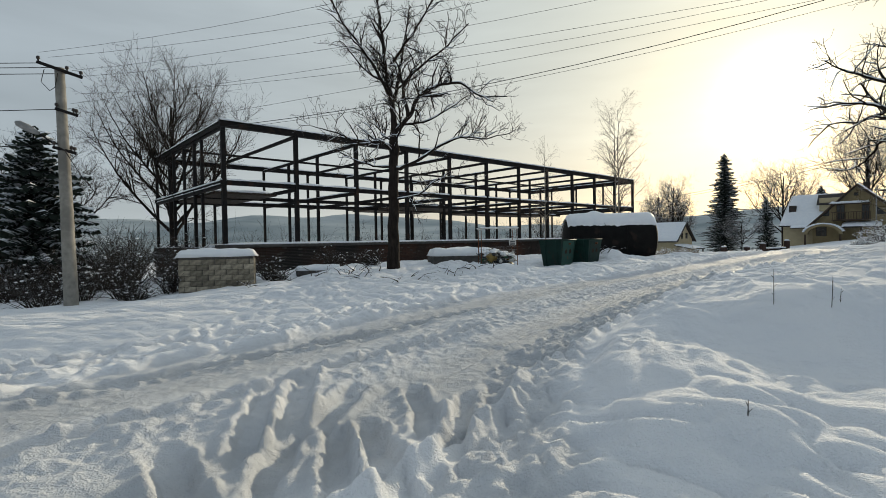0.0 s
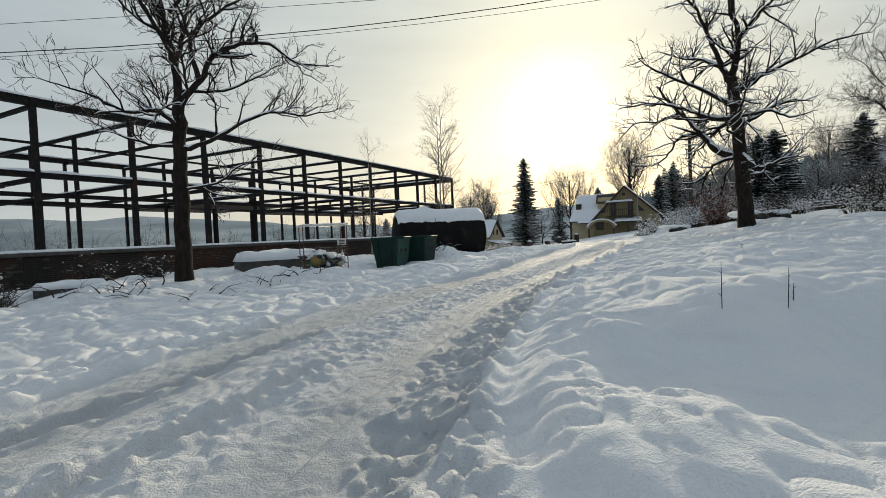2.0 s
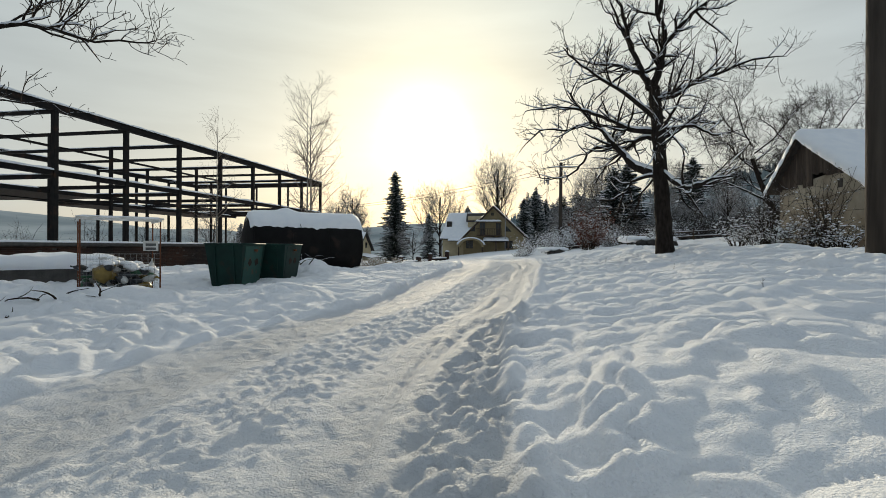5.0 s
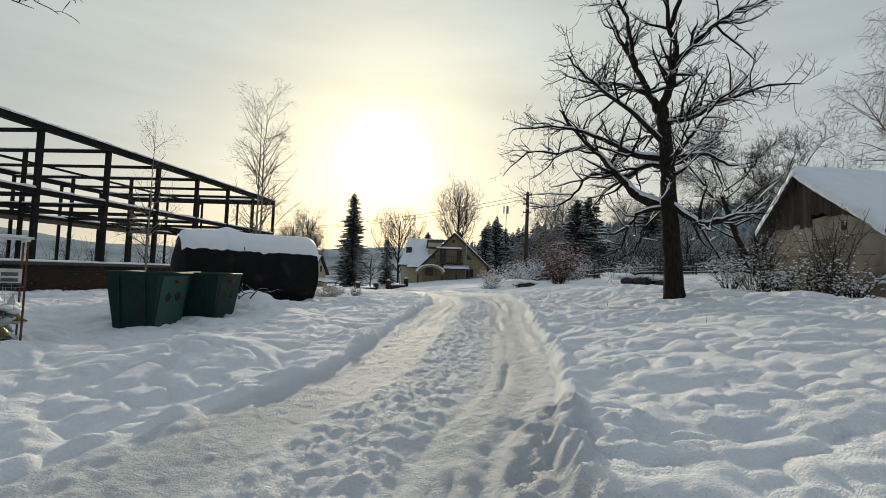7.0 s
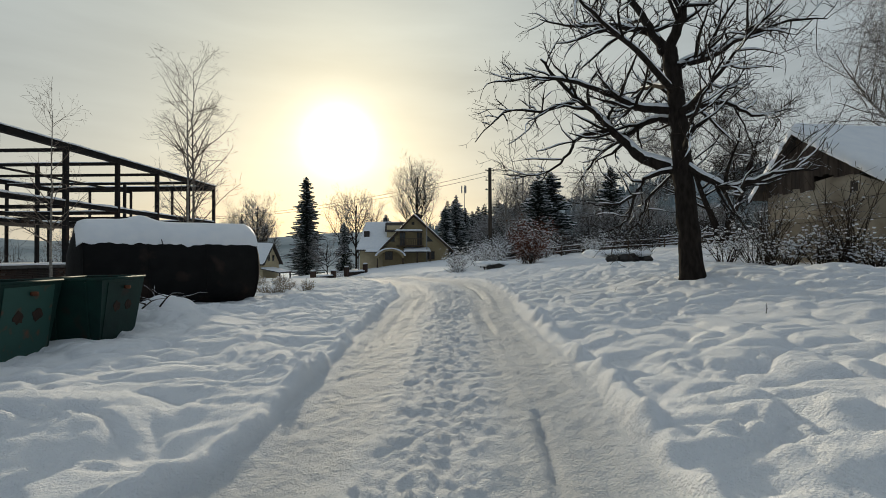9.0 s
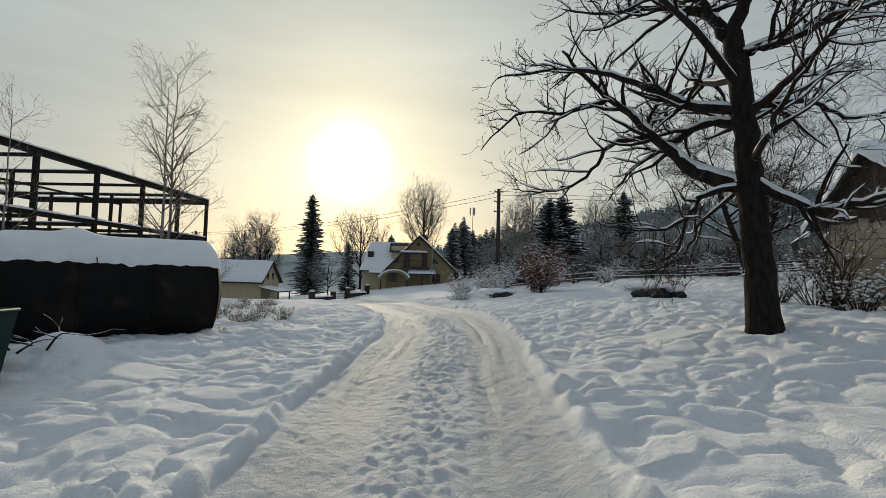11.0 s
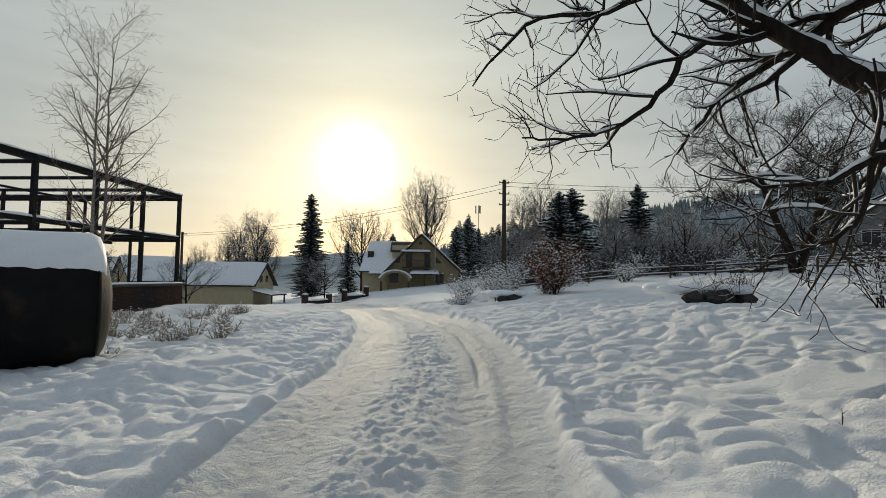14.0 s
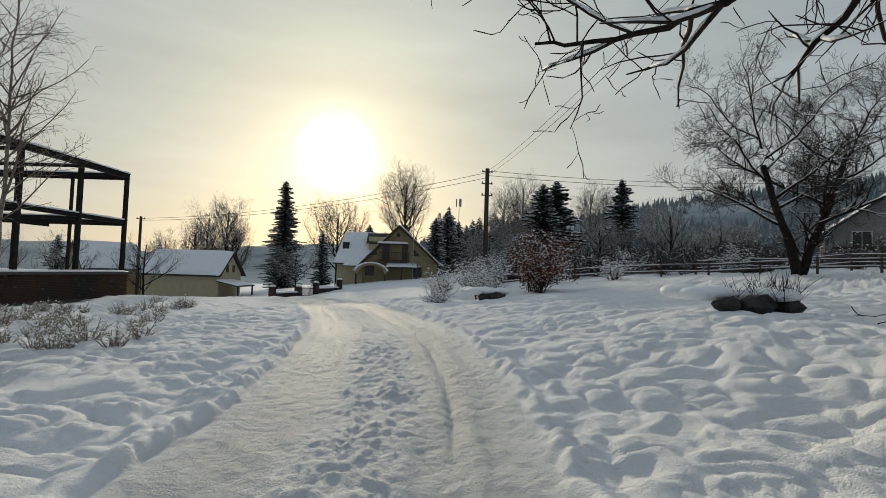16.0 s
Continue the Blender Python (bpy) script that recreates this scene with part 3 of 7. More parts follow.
def build_ground():
    xs, ys = axis(-4.5, 17.0, 0.034, 30.0, 0.075, 2500), axis(1.3, 23.0, 0.034, 34.0, 0.075, 2500)
    gx, gy = np.meshgrid(xs, ys)
    z, packed = ground_shape(gx.ravel(), gy.ravel())
    n, k = len(xs), len(ys)
    me = bpy.data.meshes.new("ground")
    me.vertices.add(n * k)
    me.vertices.foreach_set("co", np.stack([gx.ravel(), gy.ravel(), z], 1).ravel())
    q = (np.arange(k - 1)[:, None] * n + np.arange(n - 1)[None]).ravel()
    quads = np.stack([q, q + 1, q + n + 1, q + n], 1)
    me.loops.add(quads.size)
    me.loops.foreach_set("vertex_index", quads.ravel())
    me.polygons.add(len(quads))
    me.polygons.foreach_set("loop_start", np.arange(len(quads)) * 4)
    me.polygons.foreach_set("use_smooth", np.ones(len(quads), bool))
    me.update(calc_edges=True)
    a = me.attributes.new("packed", "FLOAT", "POINT")
    a.data.foreach_set("value", packed)
    me.materials.append(snow_material())
    return tagged(new("ground", me), "deep lying snow with a packed driven lane and footprints", "snow ground", kind="structure")


build_ground()


# ---- trees ----
def bend(p, d, length, n, rng, wob, lift):
    """A wandering line of n steps from p along d; lift turns it up (or down)."""
    pts, d = [p.copy()], d.normalized()
    for _ in range(n):
        d = (d + Vector((rng.gauss(0, wob), rng.gauss(0, wob), rng.gauss(0, wob) + lift))).normalized()
        pts.append(pts[-1] + d * (length / n))
    return pts


def snow_on(shape, pts, radii, rng, thin=0.02):
    """Snow lying along the upper side of a limb, broken in stretches."""
    run_p, run_r = [], []
    for i in range(len(pts) - 1):
        a, b = pts[i], pts[i + 1]
        d = b - a
        flat = math.hypot(d.x, d.y) / max(d.length, 1e-6)
        r = radii[i]
        if r > thin and flat > 0.55 and rng.random() < 0.82:
            if not run_p:
                run_p, run_r = [a + Vector((0, 0, r * 0.72))], [r * 0.35]
            run_p.append(b + Vector((0, 0, radii[i + 1] * 0.72 + 0.012)))
            run_r.append(max(radii[i + 1] * 0.78, 0.018) * rng.uniform(0.85, 1.1))
        elif run_p:
            run_r[-1] *= 0.3
            shape.tube(run_p, run_r, 6)
            run_p, run_r = [], []
    if len(run_p) > 1:
        run_r[-1] *= 0.3
        shape.tube(run_p, run_r, 6)


def sprout(wood, twigs, snow, pts, r0, r1, rng, level, p):
    """Side branches along a limb, down to the twigs."""
    total = sum((b - a).length for a, b in zip(pts, pts[1:]))
    count = max(2, int(total * p["dense"][level]))
    for _ in range(count):
        t = rng.uniform(p["bare"][level], 1.0) ** 0.85
        i = min(int(t * (len(pts) - 1)), len(pts) - 2)
        f = t * (len(pts) - 1) - i
        a = pts[i].lerp(pts[i + 1], f)
        ax = (pts[i + 1] - pts[i]).normalized()
        side = ax.cross(Vector((rng.gauss(0, 1), rng.gauss(0, 1), rng.gauss(0, 1))))
        if side.length < 1e-3:
            continue
        side.normalize()
        ang = radians(rng.uniform(*p["angle"]))
        d = ax * math.cos(ang) + side * math.sin(ang)
        d.z += p["rise"][level]
        length = p["length"][level] * rng.uniform(0.55, 1.15) * (1.1 - 0.5 * t)
        r = min((r0 + (r1 - r0) * t) * 0.62, p["thick"][level]) * rng.uniform(0.8, 1.1)
        n = 5 if level == 0 else 4 if level == 1 else 3
        q = bend(a, d, length, n, rng, p["wob"][level], p["lift"][level])
        last = level == len(p["dense"]) - 1
        tip = p["tip"]
        rs = [r + (max(tip, r * 0.3) - r) * k / n for k in range(n + 1)]
        if last or r < 0.012:
            rs[-1] = tip * 0.6
        (wood if r > p.get("wood_from", 0.02) else twigs).tube(q, rs, 6 if r > 0.03 else 4 if r > 0.012 else 3, caps=r > 0.02)
        if snow is not None:
            snow_on(snow, q, rs, rng, p.get("snow_thin", 0.016))
        if not last:
            sprout(wood, twigs, snow, q, r, rs[-1], rng, level + 1, p)


def tree(name, x, y, z, limbs, p, seed, label, mats=(None, None), snowy=True, turn=0.0, group=""):
    """Limbs: (start radius, end radius, points); the first is the trunk."""
    rng = random.Random(seed)
    t = placed(name, x, y, z, turn, label, "tree", group)
    wood, twigs, snow = Shape(), Shape(), Shape() if snowy else None
    for k, (ra, rb, pts) in enumerate(limbs):
        pts = [Vector(q) for q in pts]
        fine = [Vector(q) for q in smooth_line([tuple(q) for q in pts], 5)]
        n = len(fine)
        fine = [q + Vector((rng.gauss(0, 1), rng.gauss(0, 1), rng.gauss(0, 0.6))) * (0.02 if 0 < i < n - 1 else 0) for i, q in enumerate(fine)]
        rs = [ra + (rb - ra) * (i / (n - 1)) ** 0.8 for i in range(n)]
        if k == 0:
            rs = [r * (1 + 0.3 * math.exp(-i * 1.1)) for i, r in enumerate(rs)]
            fine[0] = fine[0] - Vector((0, 0, 0.35))
        wood.tube(fine, rs, 10 if ra > 0.12 else 7)
        if snow is not None:
            snow_on(snow, fine, rs, rng)
        if k or p.get("trunk_sprouts"):
            sprout(wood, twigs, snow, fine, ra, rb, rng, 0, p)
    wood.ob("trunk", mats[0] or M_BARK, t, True)
    twigs.ob("crown", mats[1] or M_TWIG, t, True)
    if snow is not None and snow.v:
        snow.ob("snow", M_SNOW, t, True, "snow lying along the limbs")["kind"] = "stuff"
    return t


FRUIT = dict(dense=(3.2, 4.0, 4.6), bare=(0.14, 0.1, 0.08), angle=(35, 80), rise=(0.15, 0.12, 0.15), length=(1.7, 0.85, 0.40), thick=(0.045, 0.022, 0.011),
             wob=(0.24, 0.28, 0.3), lift=(0.04, 0.05, 0.08), tip=0.0045)


def radial(rng, n, height, spread, trunk_r, first, up, azimuth0=0.0):
    """A trunk and n limbs set round it."""
    limbs = [(trunk_r, trunk_r * 0.3, [(0, 0, 0), (0.05, 0.03, first), (0.0, 0.1, height * 0.62), (0.1, 0, height * 0.9)])]
    for i in range(n):
        a = azimuth0 + i * 2.4 + rng.uniform(-0.3, 0.3)
        h = first + (height * 0.8 - first) * (i / n)
        s = spread * (1 - 0.55 * i / n) * rng.uniform(0.85, 1.1)
        c, q = math.cos(a), math.sin(a)
        r = trunk_r * (0.5 - 0.25 * i / n)
        limbs.append((r, 0.012, [(0.02, 0.02, h), (c * s * 0.4, q * s * 0.4, h + s * up * 0.45), (c * s * 0.75, q * s * 0.75, h + s * up * 0.95), (c * s, q * s, h + s * up * 1.5)]))
    return limbs


class Limbs:
    """Limbs of one tree, each as points (across, away, up) along two level directions."""

    def __init__(self, across, away):
        self.across, self.away, self.list = Vector(across), Vector(away), []

    def __call__(self, r0, r1, *pts):
        self.list.append((r0, r1, [tuple(self.across * a + self.away * d + Vector((0, 0, h))) for a, d, h in pts]))


def tree_by_the_frame():
    limb = Limbs((0.992, 0.128, 0), (-0.128, 0.992, 0))
    limb(0.215, 0.15, (0.0, 0, 0.0), (0.04, 0, 2.6), (0.08, 0, 3.8), (0.1, 0, 4.94))
    limb(0.13, 0.03, (0.1, 0, 4.85), (0.07, 0, 5.75), (-0.07, 0.1, 6.6), (-0.2, 0.2, 7.7), (-0.35, 0.3, 9.2), (-0.6, 0.3, 10.8))
    limb(0.07, 0.02, (-0.05, 0.1, 6.3), (-0.4, -0.3, 6.9), (-0.9, -0.6, 7.6), (-1.6, -0.9, 8.5), (-2.0, -1.0, 9.3))
    limb(0.10, 0.015, (0.11, 0, 4.85), (0.65, -0.2, 5.5), (1.0, -0.4, 6.13), (1.67, -0.6, 6.46), (2.43, -0.8, 6.5), (3.1, -1, 6.0), (4.0, -1.2, 5.95))
    limb(0.09, 0.02, (0.06, 0, 5.8), (0.31, 0.4, 6.94), (0.53, 0.8, 8.2), (0.8, 1.1, 9.8))
    limb(0.08, 0.015, (0.62, -0.2, 5.45), (0.45, -0.6, 6.4), (0.92, -1, 6.9), (1.72, -1.4, 7.4), (2.6, -1.7, 8.2))
    limb(0.07, 0.012, (0.06, 0, 4.1), (-0.33, -0.3, 4.52), (-1.06, -0.7, 4.37), (-1.77, -1, 4.64), (-2.6, -1.4, 4.81))
    limb(0.05, 0.012, (0.04, 0, 3.7), (-0.67, 0.5, 3.8), (-1.56, 1, 4.2), (-2.2, 1.4, 4.6))
    limb(0.075, 0.012, (0.05, 0, 3.55), (0.79, -0.3, 3.8), (1.36, -0.5, 4.15), (2.33, -0.8, 4.6), (3.27, -1, 4.53), (4.2, -1.2, 4.75))
    limb(0.04, 0.01, (0.03, 0, 2.5), (0.92, -0.4, 2.65), (1.58, -0.7, 3.14), (2.74, -1, 3.3))
    limb(0.05, 0.012, (0.12, 0, 5.2), (1.32, 0.6, 5.5), (2.36, 1.1, 6.2), (3.4, 1.5, 6.9))
    limb(0.06, 0.012, (0.0, 0.2, 7.4), (0.7, -0.3, 8.2), (1.4, -0.7, 9.2), (1.9, -0.9, 10.1))
    limb(0.05, 0.012, (-0.1, 0.1, 6.7), (-0.9, 0.7, 7.4), (-1.5, 1.2, 8.3), (-1.9, 1.4, 8.8))
    limb(0.05, 0.012, (0.08, 0, 4.3), (0.3, -1.1, 4.9), (0.2, -2.2, 5.4), (0.5, -3.0, 5.3))
    limb(0.05, 0.012, (0.08, 0, 4.6), (-0.3, 1.1, 5.1), (-0.6, 2.2, 5.9), (-0.8, 3.0, 6.3))
    p = dict(FRUIT, length=(1.35, 0.62, 0.26), rise=(0.34, 0.2, 0.25), dense=(4.8, 5.6, 5.2), thick=(0.042, 0.022, 0.014), tip=0.0075, snow_thin=0.011)
    return tree("bare_tree", -1.89, 17.77, 0.5, limb.list, p, 11, "tall bare dark-barked tree dusted with snow before the steel frame")


def fruit_tree():
    limb = Limbs((0, 1, 0), (1, 0, 0))
    limb(0.25, 0.15, (0, 0, 0), (0.06, 0, 1.0), (0.16, 0, 2.2), (0.22, 0, 3.2), (0.31, 0, 4.4), (0.45, 0, 5.0))
    # the great limb over the way, and what hangs from it
    limb(0.15, 0.03, (0.2, 0, 2.3), (0.95, 0, 2.68), (1.52, 0, 3.25), (2.16, 0, 3.98), (2.91, 0, 4.74), (3.59, 0, 5.64))
    limb(0.10, 0.015, (0.26, 0, 3.6), (0.97, -0.3, 3.76), (1.42, -0.5, 4.05), (2.31, -0.8, 4.55), (3.17, -1, 4.79), (4.38, -1.2, 4.9))
    limb(0.055, 0.012, (2.6, 0, 4.35), (3.38, -0.2, 4.22), (4.48, -0.4, 4.34), (5.4, -0.5, 3.7))
    limb(0.09, 0.014, (0.24, 0, 3.4), (1.0, 0.3, 3.57), (1.67, 0.5, 3.34), (2.33, 0.6, 3.05), (2.91, 0.7, 2.45))
    limb(0.055, 0.012, (1.77, 0, 3.46), (2.4, -0.3, 3.34), (2.74, -0.5, 2.75), (3.57, -0.6, 2.53), (4.34, -0.7, 2.66))
    limb(0.06, 0.012, (0.2, 0, 2.35), (0.73, -0.4, 2.2), (0.91, -0.7, 1.83), (1.22, -0.9, 1.62), (1.76, -1.1, 1.67))
    limb(0.03, 0.01, (0.86, -0.7, 1.88), (0.97, -0.8, 1.37), (1.28, -0.9, 1.09), (1.58, -1.0, 1.0))
    limb(0.035, 0.01, (0.2, 0, 2.32), (0.96, 0.3, 1.9), (1.29, 0.5, 1.35), (1.99, 0.6, 0.96))
    # towards the shed
    limb(0.09, 0.012, (0.1, 0, 2.45), (-0.67, -0.3, 1.87), (-1.12, -0.4, 1.9), (-1.54, -0.5, 1.99), (-2.18, -0.6, 1.99))
    limb(0.06, 0.012, (0.16, 0, 3.6), (-0.48, 0.4, 3.7), (-1.0, 0.7, 3.39), (-1.6, 1.0, 3.46))
    limb(0.08, 0.012, (0.36, 0, 4.55), (-0.43, -0.3, 4.44), (-1.08, -0.5, 4.6), (-1.8, -0.7, 5.0))
    limb(0.07, 0.012, (0.16, 0, 2.7), (-0.24, -0.8, 2.9), (-0.6, -1.5, 3.2), (-1.2, -2.2, 3.7))
    limb(0.09, 0.012, (0.22, 0, 3.5), (-0.3, -0.6, 3.6), (-0.8, -1.1, 3.8), (-1.6, -1.7, 4.3))
    # the two leaders
    limb(0.12, 0.02, (0.45, 0, 4.9), (0.85, 0.1, 5.6), (1.4, 0.3, 6.6), (2.0, 0.5, 7.7), (2.5, 0.7, 8.8))
    limb(0.13, 0.03, (0.45, 0, 4.9), (0.12, -0.1, 5.5), (-0.02, -0.2, 6.34), (0.17, -0.3, 7.12), (0.25, -0.3, 8.6))
    limb(0.08, 0.014, (-0.03, -0.2, 6.0), (-0.8, -0.4, 6.4), (-1.61, -0.6, 6.6), (-2.7, -0.9, 6.4))
    limb(0.08, 0.014, (0.8, 0.1, 5.45), (1.9, 0.4, 6.1), (3.1, 0.8, 6.6), (4.3, 1.1, 7.3))
    limb(0.07, 0.014, (0.1, -0.3, 6.9), (-0.6, -0.9, 7.6), (-1.2, -1.3, 8.2), (-1.6, -1.6, 8.8))
    limb(0.07, 0.014, (1.3, 0.3, 6.4), (1.1, -0.5, 7.2), (1.2, -1.2, 8.0), (1.5, -1.7, 8.6))
    # away from and towards the viewer
    limb(0.09, 0.014, (0.25, 0.1, 3.3), (0.6, 1.3, 3.8), (0.5, 2.5, 4.3), (0.2, 3.7, 4.4))
    limb(0.08, 0.014, (0.3, 0.1, 4.2), (1.3, 1.4, 4.7), (2.2, 2.5, 5.0), (2.9, 3.5, 4.7))
    limb(0.08, 0.014, (0.3, -0.1, 4.0), (0.6, -1.2, 4.6), (1.0, -2.3, 5.1), (1.2, -3.1, 5.6))
    limb(0.07, 0.012, (0.3, 0.1, 4.6), (-0.6, 1.2, 5.2), (-1.4, 2.2, 5.7), (-2.0, 2.9, 5.8))
    p = dict(FRUIT, length=(1.35, 0.66, 0.29), dense=(4.2, 4.6, 4.5), rise=(0.05, 0.04, 0.14), lift=(0.06, 0.08, 0.1), thick=(0.042, 0.021, 0.013), wob=(0.2, 0.24, 0.26), tip=0.006, snow_thin=0.009)
    return tree("fruit_tree", 14.87, 14.02, 1.22, limb.list, p, 23, "large bare spreading fruit tree with snow along its limbs")


def birch(x, y, z, h, seed, spread=1.5, stems=2):
    rng = random.Random(seed)
    limbs = []
    for k in range(stems):
        a = 1.2 + k * 2.6
        lean = 0.35 if stems > 1 else 0.1
        c, s = math.cos(a) * lean, math.sin(a) * lean
        hh = h * (1 - 0.1 * k)
        limbs.append((0.085 * h / 10, 0.010, [(c * 0.2, s * 0.2, 0), (c, s, hh * 0.35), (c * 1.2, s * 1.2, hh * 0.7), (c * 1.3, s * 1.3, hh)]))
    p = dict(dense=(3.0, 4.0, 4.6), bare=(0.2, 0.1, 0.1), angle=(38, 66), rise=(0.12, 0.1, 0.0), length=(spread * 2.0, 1.0, 0.5), thick=(0.028, 0.014, 0.008),
             wob=(0.1, 0.14, 0.18), lift=(0.05, -0.02, -0.06), tip=0.005, trunk_sprouts=True, wood_from=0.1)
    return tree("birch", x, y, z, limbs, p, seed, "slender bare birch with pale bark and fine frosted twigs", (M_BIRCH, M_BIRCHTWIG), False)


def spruce_meshes(seed, h, r, fine):
    """Trunk, needle sprays and snow of one conifer."""
    rng = random.Random(seed)
    wood, green, snow = Shape(), Shape(), Shape()
    wood.tube([Vector((0, 0, -0.3)), Vector((0, 0, h * 0.5)), Vector((0, 0, h))], [0.02 * h, 0.012 * h, 0.01], 8)
    count = int(min(h, 14) * (36 if fine else 17))
    for i in range(count):
        t = ((i + rng.random()) / count) ** 1.1
        zc = h * (0.05 + 0.945 * t)
        reach = r * (1 - t) ** 0.55 * (0.92 + 0.2 * math.sin(t * 26 + seed)) * min(1, 0.7 + 2.5 * t) + 0.12
        a = i * 2.39996 + rng.uniform(-0.4, 0.4)
        rr = reach * rng.choice((0.5, 0.75, 0.95, 1.1)) * rng.uniform(0.85, 1.15)
        out, side = Vector((math.cos(a), math.sin(a), 0)), Vector((-math.sin(a), math.cos(a), 0))
        steps = max(3, int(min(rr, 3.0) * (6.5 if fine else 3.2)))
        prev = None
        for j in range(steps):
            f = (j + 0.5) / steps
            c = out * (rr * f) + Vector((0, 0, zc + rng.gauss(0, 0.03) - rr * 0.5 * f + rr * 0.25 * f * f))
            w = min(rr, 1.6) * 0.26 * (1 - f * 0.55) + 0.08
            ln = rr / steps * 1.5
            for sgn in (-1, 1):
                tip = c + side * sgn * w * rng.uniform(0.8, 1.2) + out * w * 0.55 + Vector((0, 0, -w * rng.uniform(0.25, 0.6)))
                base = c + out * ln * 0.8
                green.add([c - out * ln * 0.2, base, tip, c + side * sgn * w * 0.5 + out * 0.1 * w + Vector((0, 0, -w * 0.75))], [(0, 1, 2), (0, 2, 3)] if sgn > 0 else [(1, 0, 2), (2, 0, 3)])
            if fine and rng.random() < 0.3 * (0.4 + f):
                u = Vector((0, 0, 0.035))
                q = w * rng.uniform(0.35, 0.75)
                snow.add([c - out * ln * 0.6 + u * 0.3, c - side * q + u * 0.2 - Vector((0, 0, q * 0.3)), c + out * ln * 0.9 + u * 0.2, c + side * q + u * 0.2 - Vector((0, 0, q * 0.3)), c + u * 2],
                         [(0, 1, 4), (1, 2, 4), (2, 3, 4), (3, 0, 4), (0, 3, 2, 1)])
    return wood, green, snow


SPRUCE_KINDS = {}


def spruce(x, y, z, h, r, seed, fine=False, label="dark snow-dusted spruce", group="", turn=0.0):
    key = (seed, fine)
    if key not in SPRUCE_KINDS:
        w, g, s = spruce_meshes(seed, h, r, fine)
        t = placed("spruce", x, y, z, turn, label, "conifer", group)
        w.ob("trunk", M_BARK, t, True)
        g.ob("crown", M_NEEDLE, t)
        if s.v:
            s.ob("snow", M_SNOW, t)["kind"] = "stuff"
        SPRUCE_KINDS[key] = (t, h, r)
        return t
    t0, h0, r0 = SPRUCE_KINDS[key]
    t = copy_thing(t0, pose(x, y, z, 0, 0, turn))
    t.scale = (r / r0, r / r0, h / h0)
    return tagged(t, label, "conifer", group)


FARBARE = dict(dense=(3.2, 3.0, 3.2), bare=(0.12, 0.1, 0.1), angle=(25, 60), rise=(0.3, 0.2, 0.1), length=(2.2, 1.25, 0.75), thick=(0.045, 0.022, 0.014),
               wob=(0.16, 0.2, 0.22), lift=(0.05, 0.04, 0.02), tip=0.009)


def bare_tree_far(name, x, y, z, h, spread, seed, label, group="", n=11, mats=None, p=None, up=0.75):
    rng = random.Random(seed)
    limbs = radial(rng, n, h, spread, 0.02 * h, h * 0.2, up, rng.uniform(0, 6))
    k = h / 10
    q = dict(p or FARBARE)
    q["length"] = tuple(v * k for v in q["length"])
    q["dense"] = tuple(v / k ** 0.6 for v in q["dense"])
    return tree(name, x, y, z, limbs, q, seed, label, mats or (M_BARK, M_FROST), False, group=group)


def shrub(x, y, r, h, seed, label, stems=16, snow=0.5, mat=None, group="", name="shrub", leaf=None, z=None):
    """Many thin stems from one root, with clumps of snow caught in them."""
    rng = random.Random(seed)
    t = placed(name, x, y, ground_z(x, y) if z is None else z, 0, label, "shrub", group)
    wood, clumps, leaves = Shape(), Shape(), Shape()
    tips = []
    for _ in range(stems):
        a, lean = rng.uniform(0, 6.28), rng.uniform(0.1, 1.0)
        p0 = Vector((math.cos(a), math.sin(a), 0)) * r * 0.25 * rng.random() - Vector((0, 0, 0.15))
        d = Vector((math.cos(a) * lean * r / h * 1.2, math.sin(a) * lean * r / h * 1.2, 1))
        q = bend(p0, d, h * rng.uniform(0.6, 1.1), 6, rng, 0.13, -0.05 * lean)
        rad = 0.012 + 0.006 * rng.random()
        wood.tube(q, [rad * (1 - 0.12 * i) for i in range(7)], 4, False)
        for _ in range(5):
            i = rng.randint(2, 5)
            e = bend(q[i], Vector((rng.gauss(0, 1), rng.gauss(0, 1), 0.5)), h * rng.uniform(0.12, 0.32), 3, rng, 0.2, 0.0)
            wood.tube(e, [0.008, 0.006, 0.005, 0.003], 3, False)
            tips += e[1:]
        tips += q[3:]
    for p in tips:
        if rng.random() < snow:
            blob(clumps, p + Vector((0, 0, 0.02)), rng.uniform(0.018, 0.055) * min(1.3, 0.5 + r * 0.5), rng, 0.55)
        if leaf and rng.random() < 0.9:
            for _ in range(7):
                c = p + Vector((rng.gauss(0, 0.13), rng.gauss(0, 0.13), rng.gauss(0, 0.1)))
                u = Vector((rng.gauss(0, 1), rng.gauss(0, 1), rng.gauss(0, 0.6))).normalized() * 0.06
                v = Vector((rng.gauss(0, 1), rng.gauss(0, 1), rng.gauss(0, 1))).normalized() * 0.035
                leaves.add([c - u, c + v, c + u, c - v], [(0, 1, 2, 3)])
    wood.ob("brushwood", mat or M_TWIG, t, True)["kind"] = "stuff"
    if clumps.v:
        clumps.ob("snow", M_SNOW, t, True, "clumps of snow caught in the twigs")["kind"] = "stuff"
    if leaves.v:
        leaves.ob("foliage", leaf, t)["kind"] = "stuff"
    return t


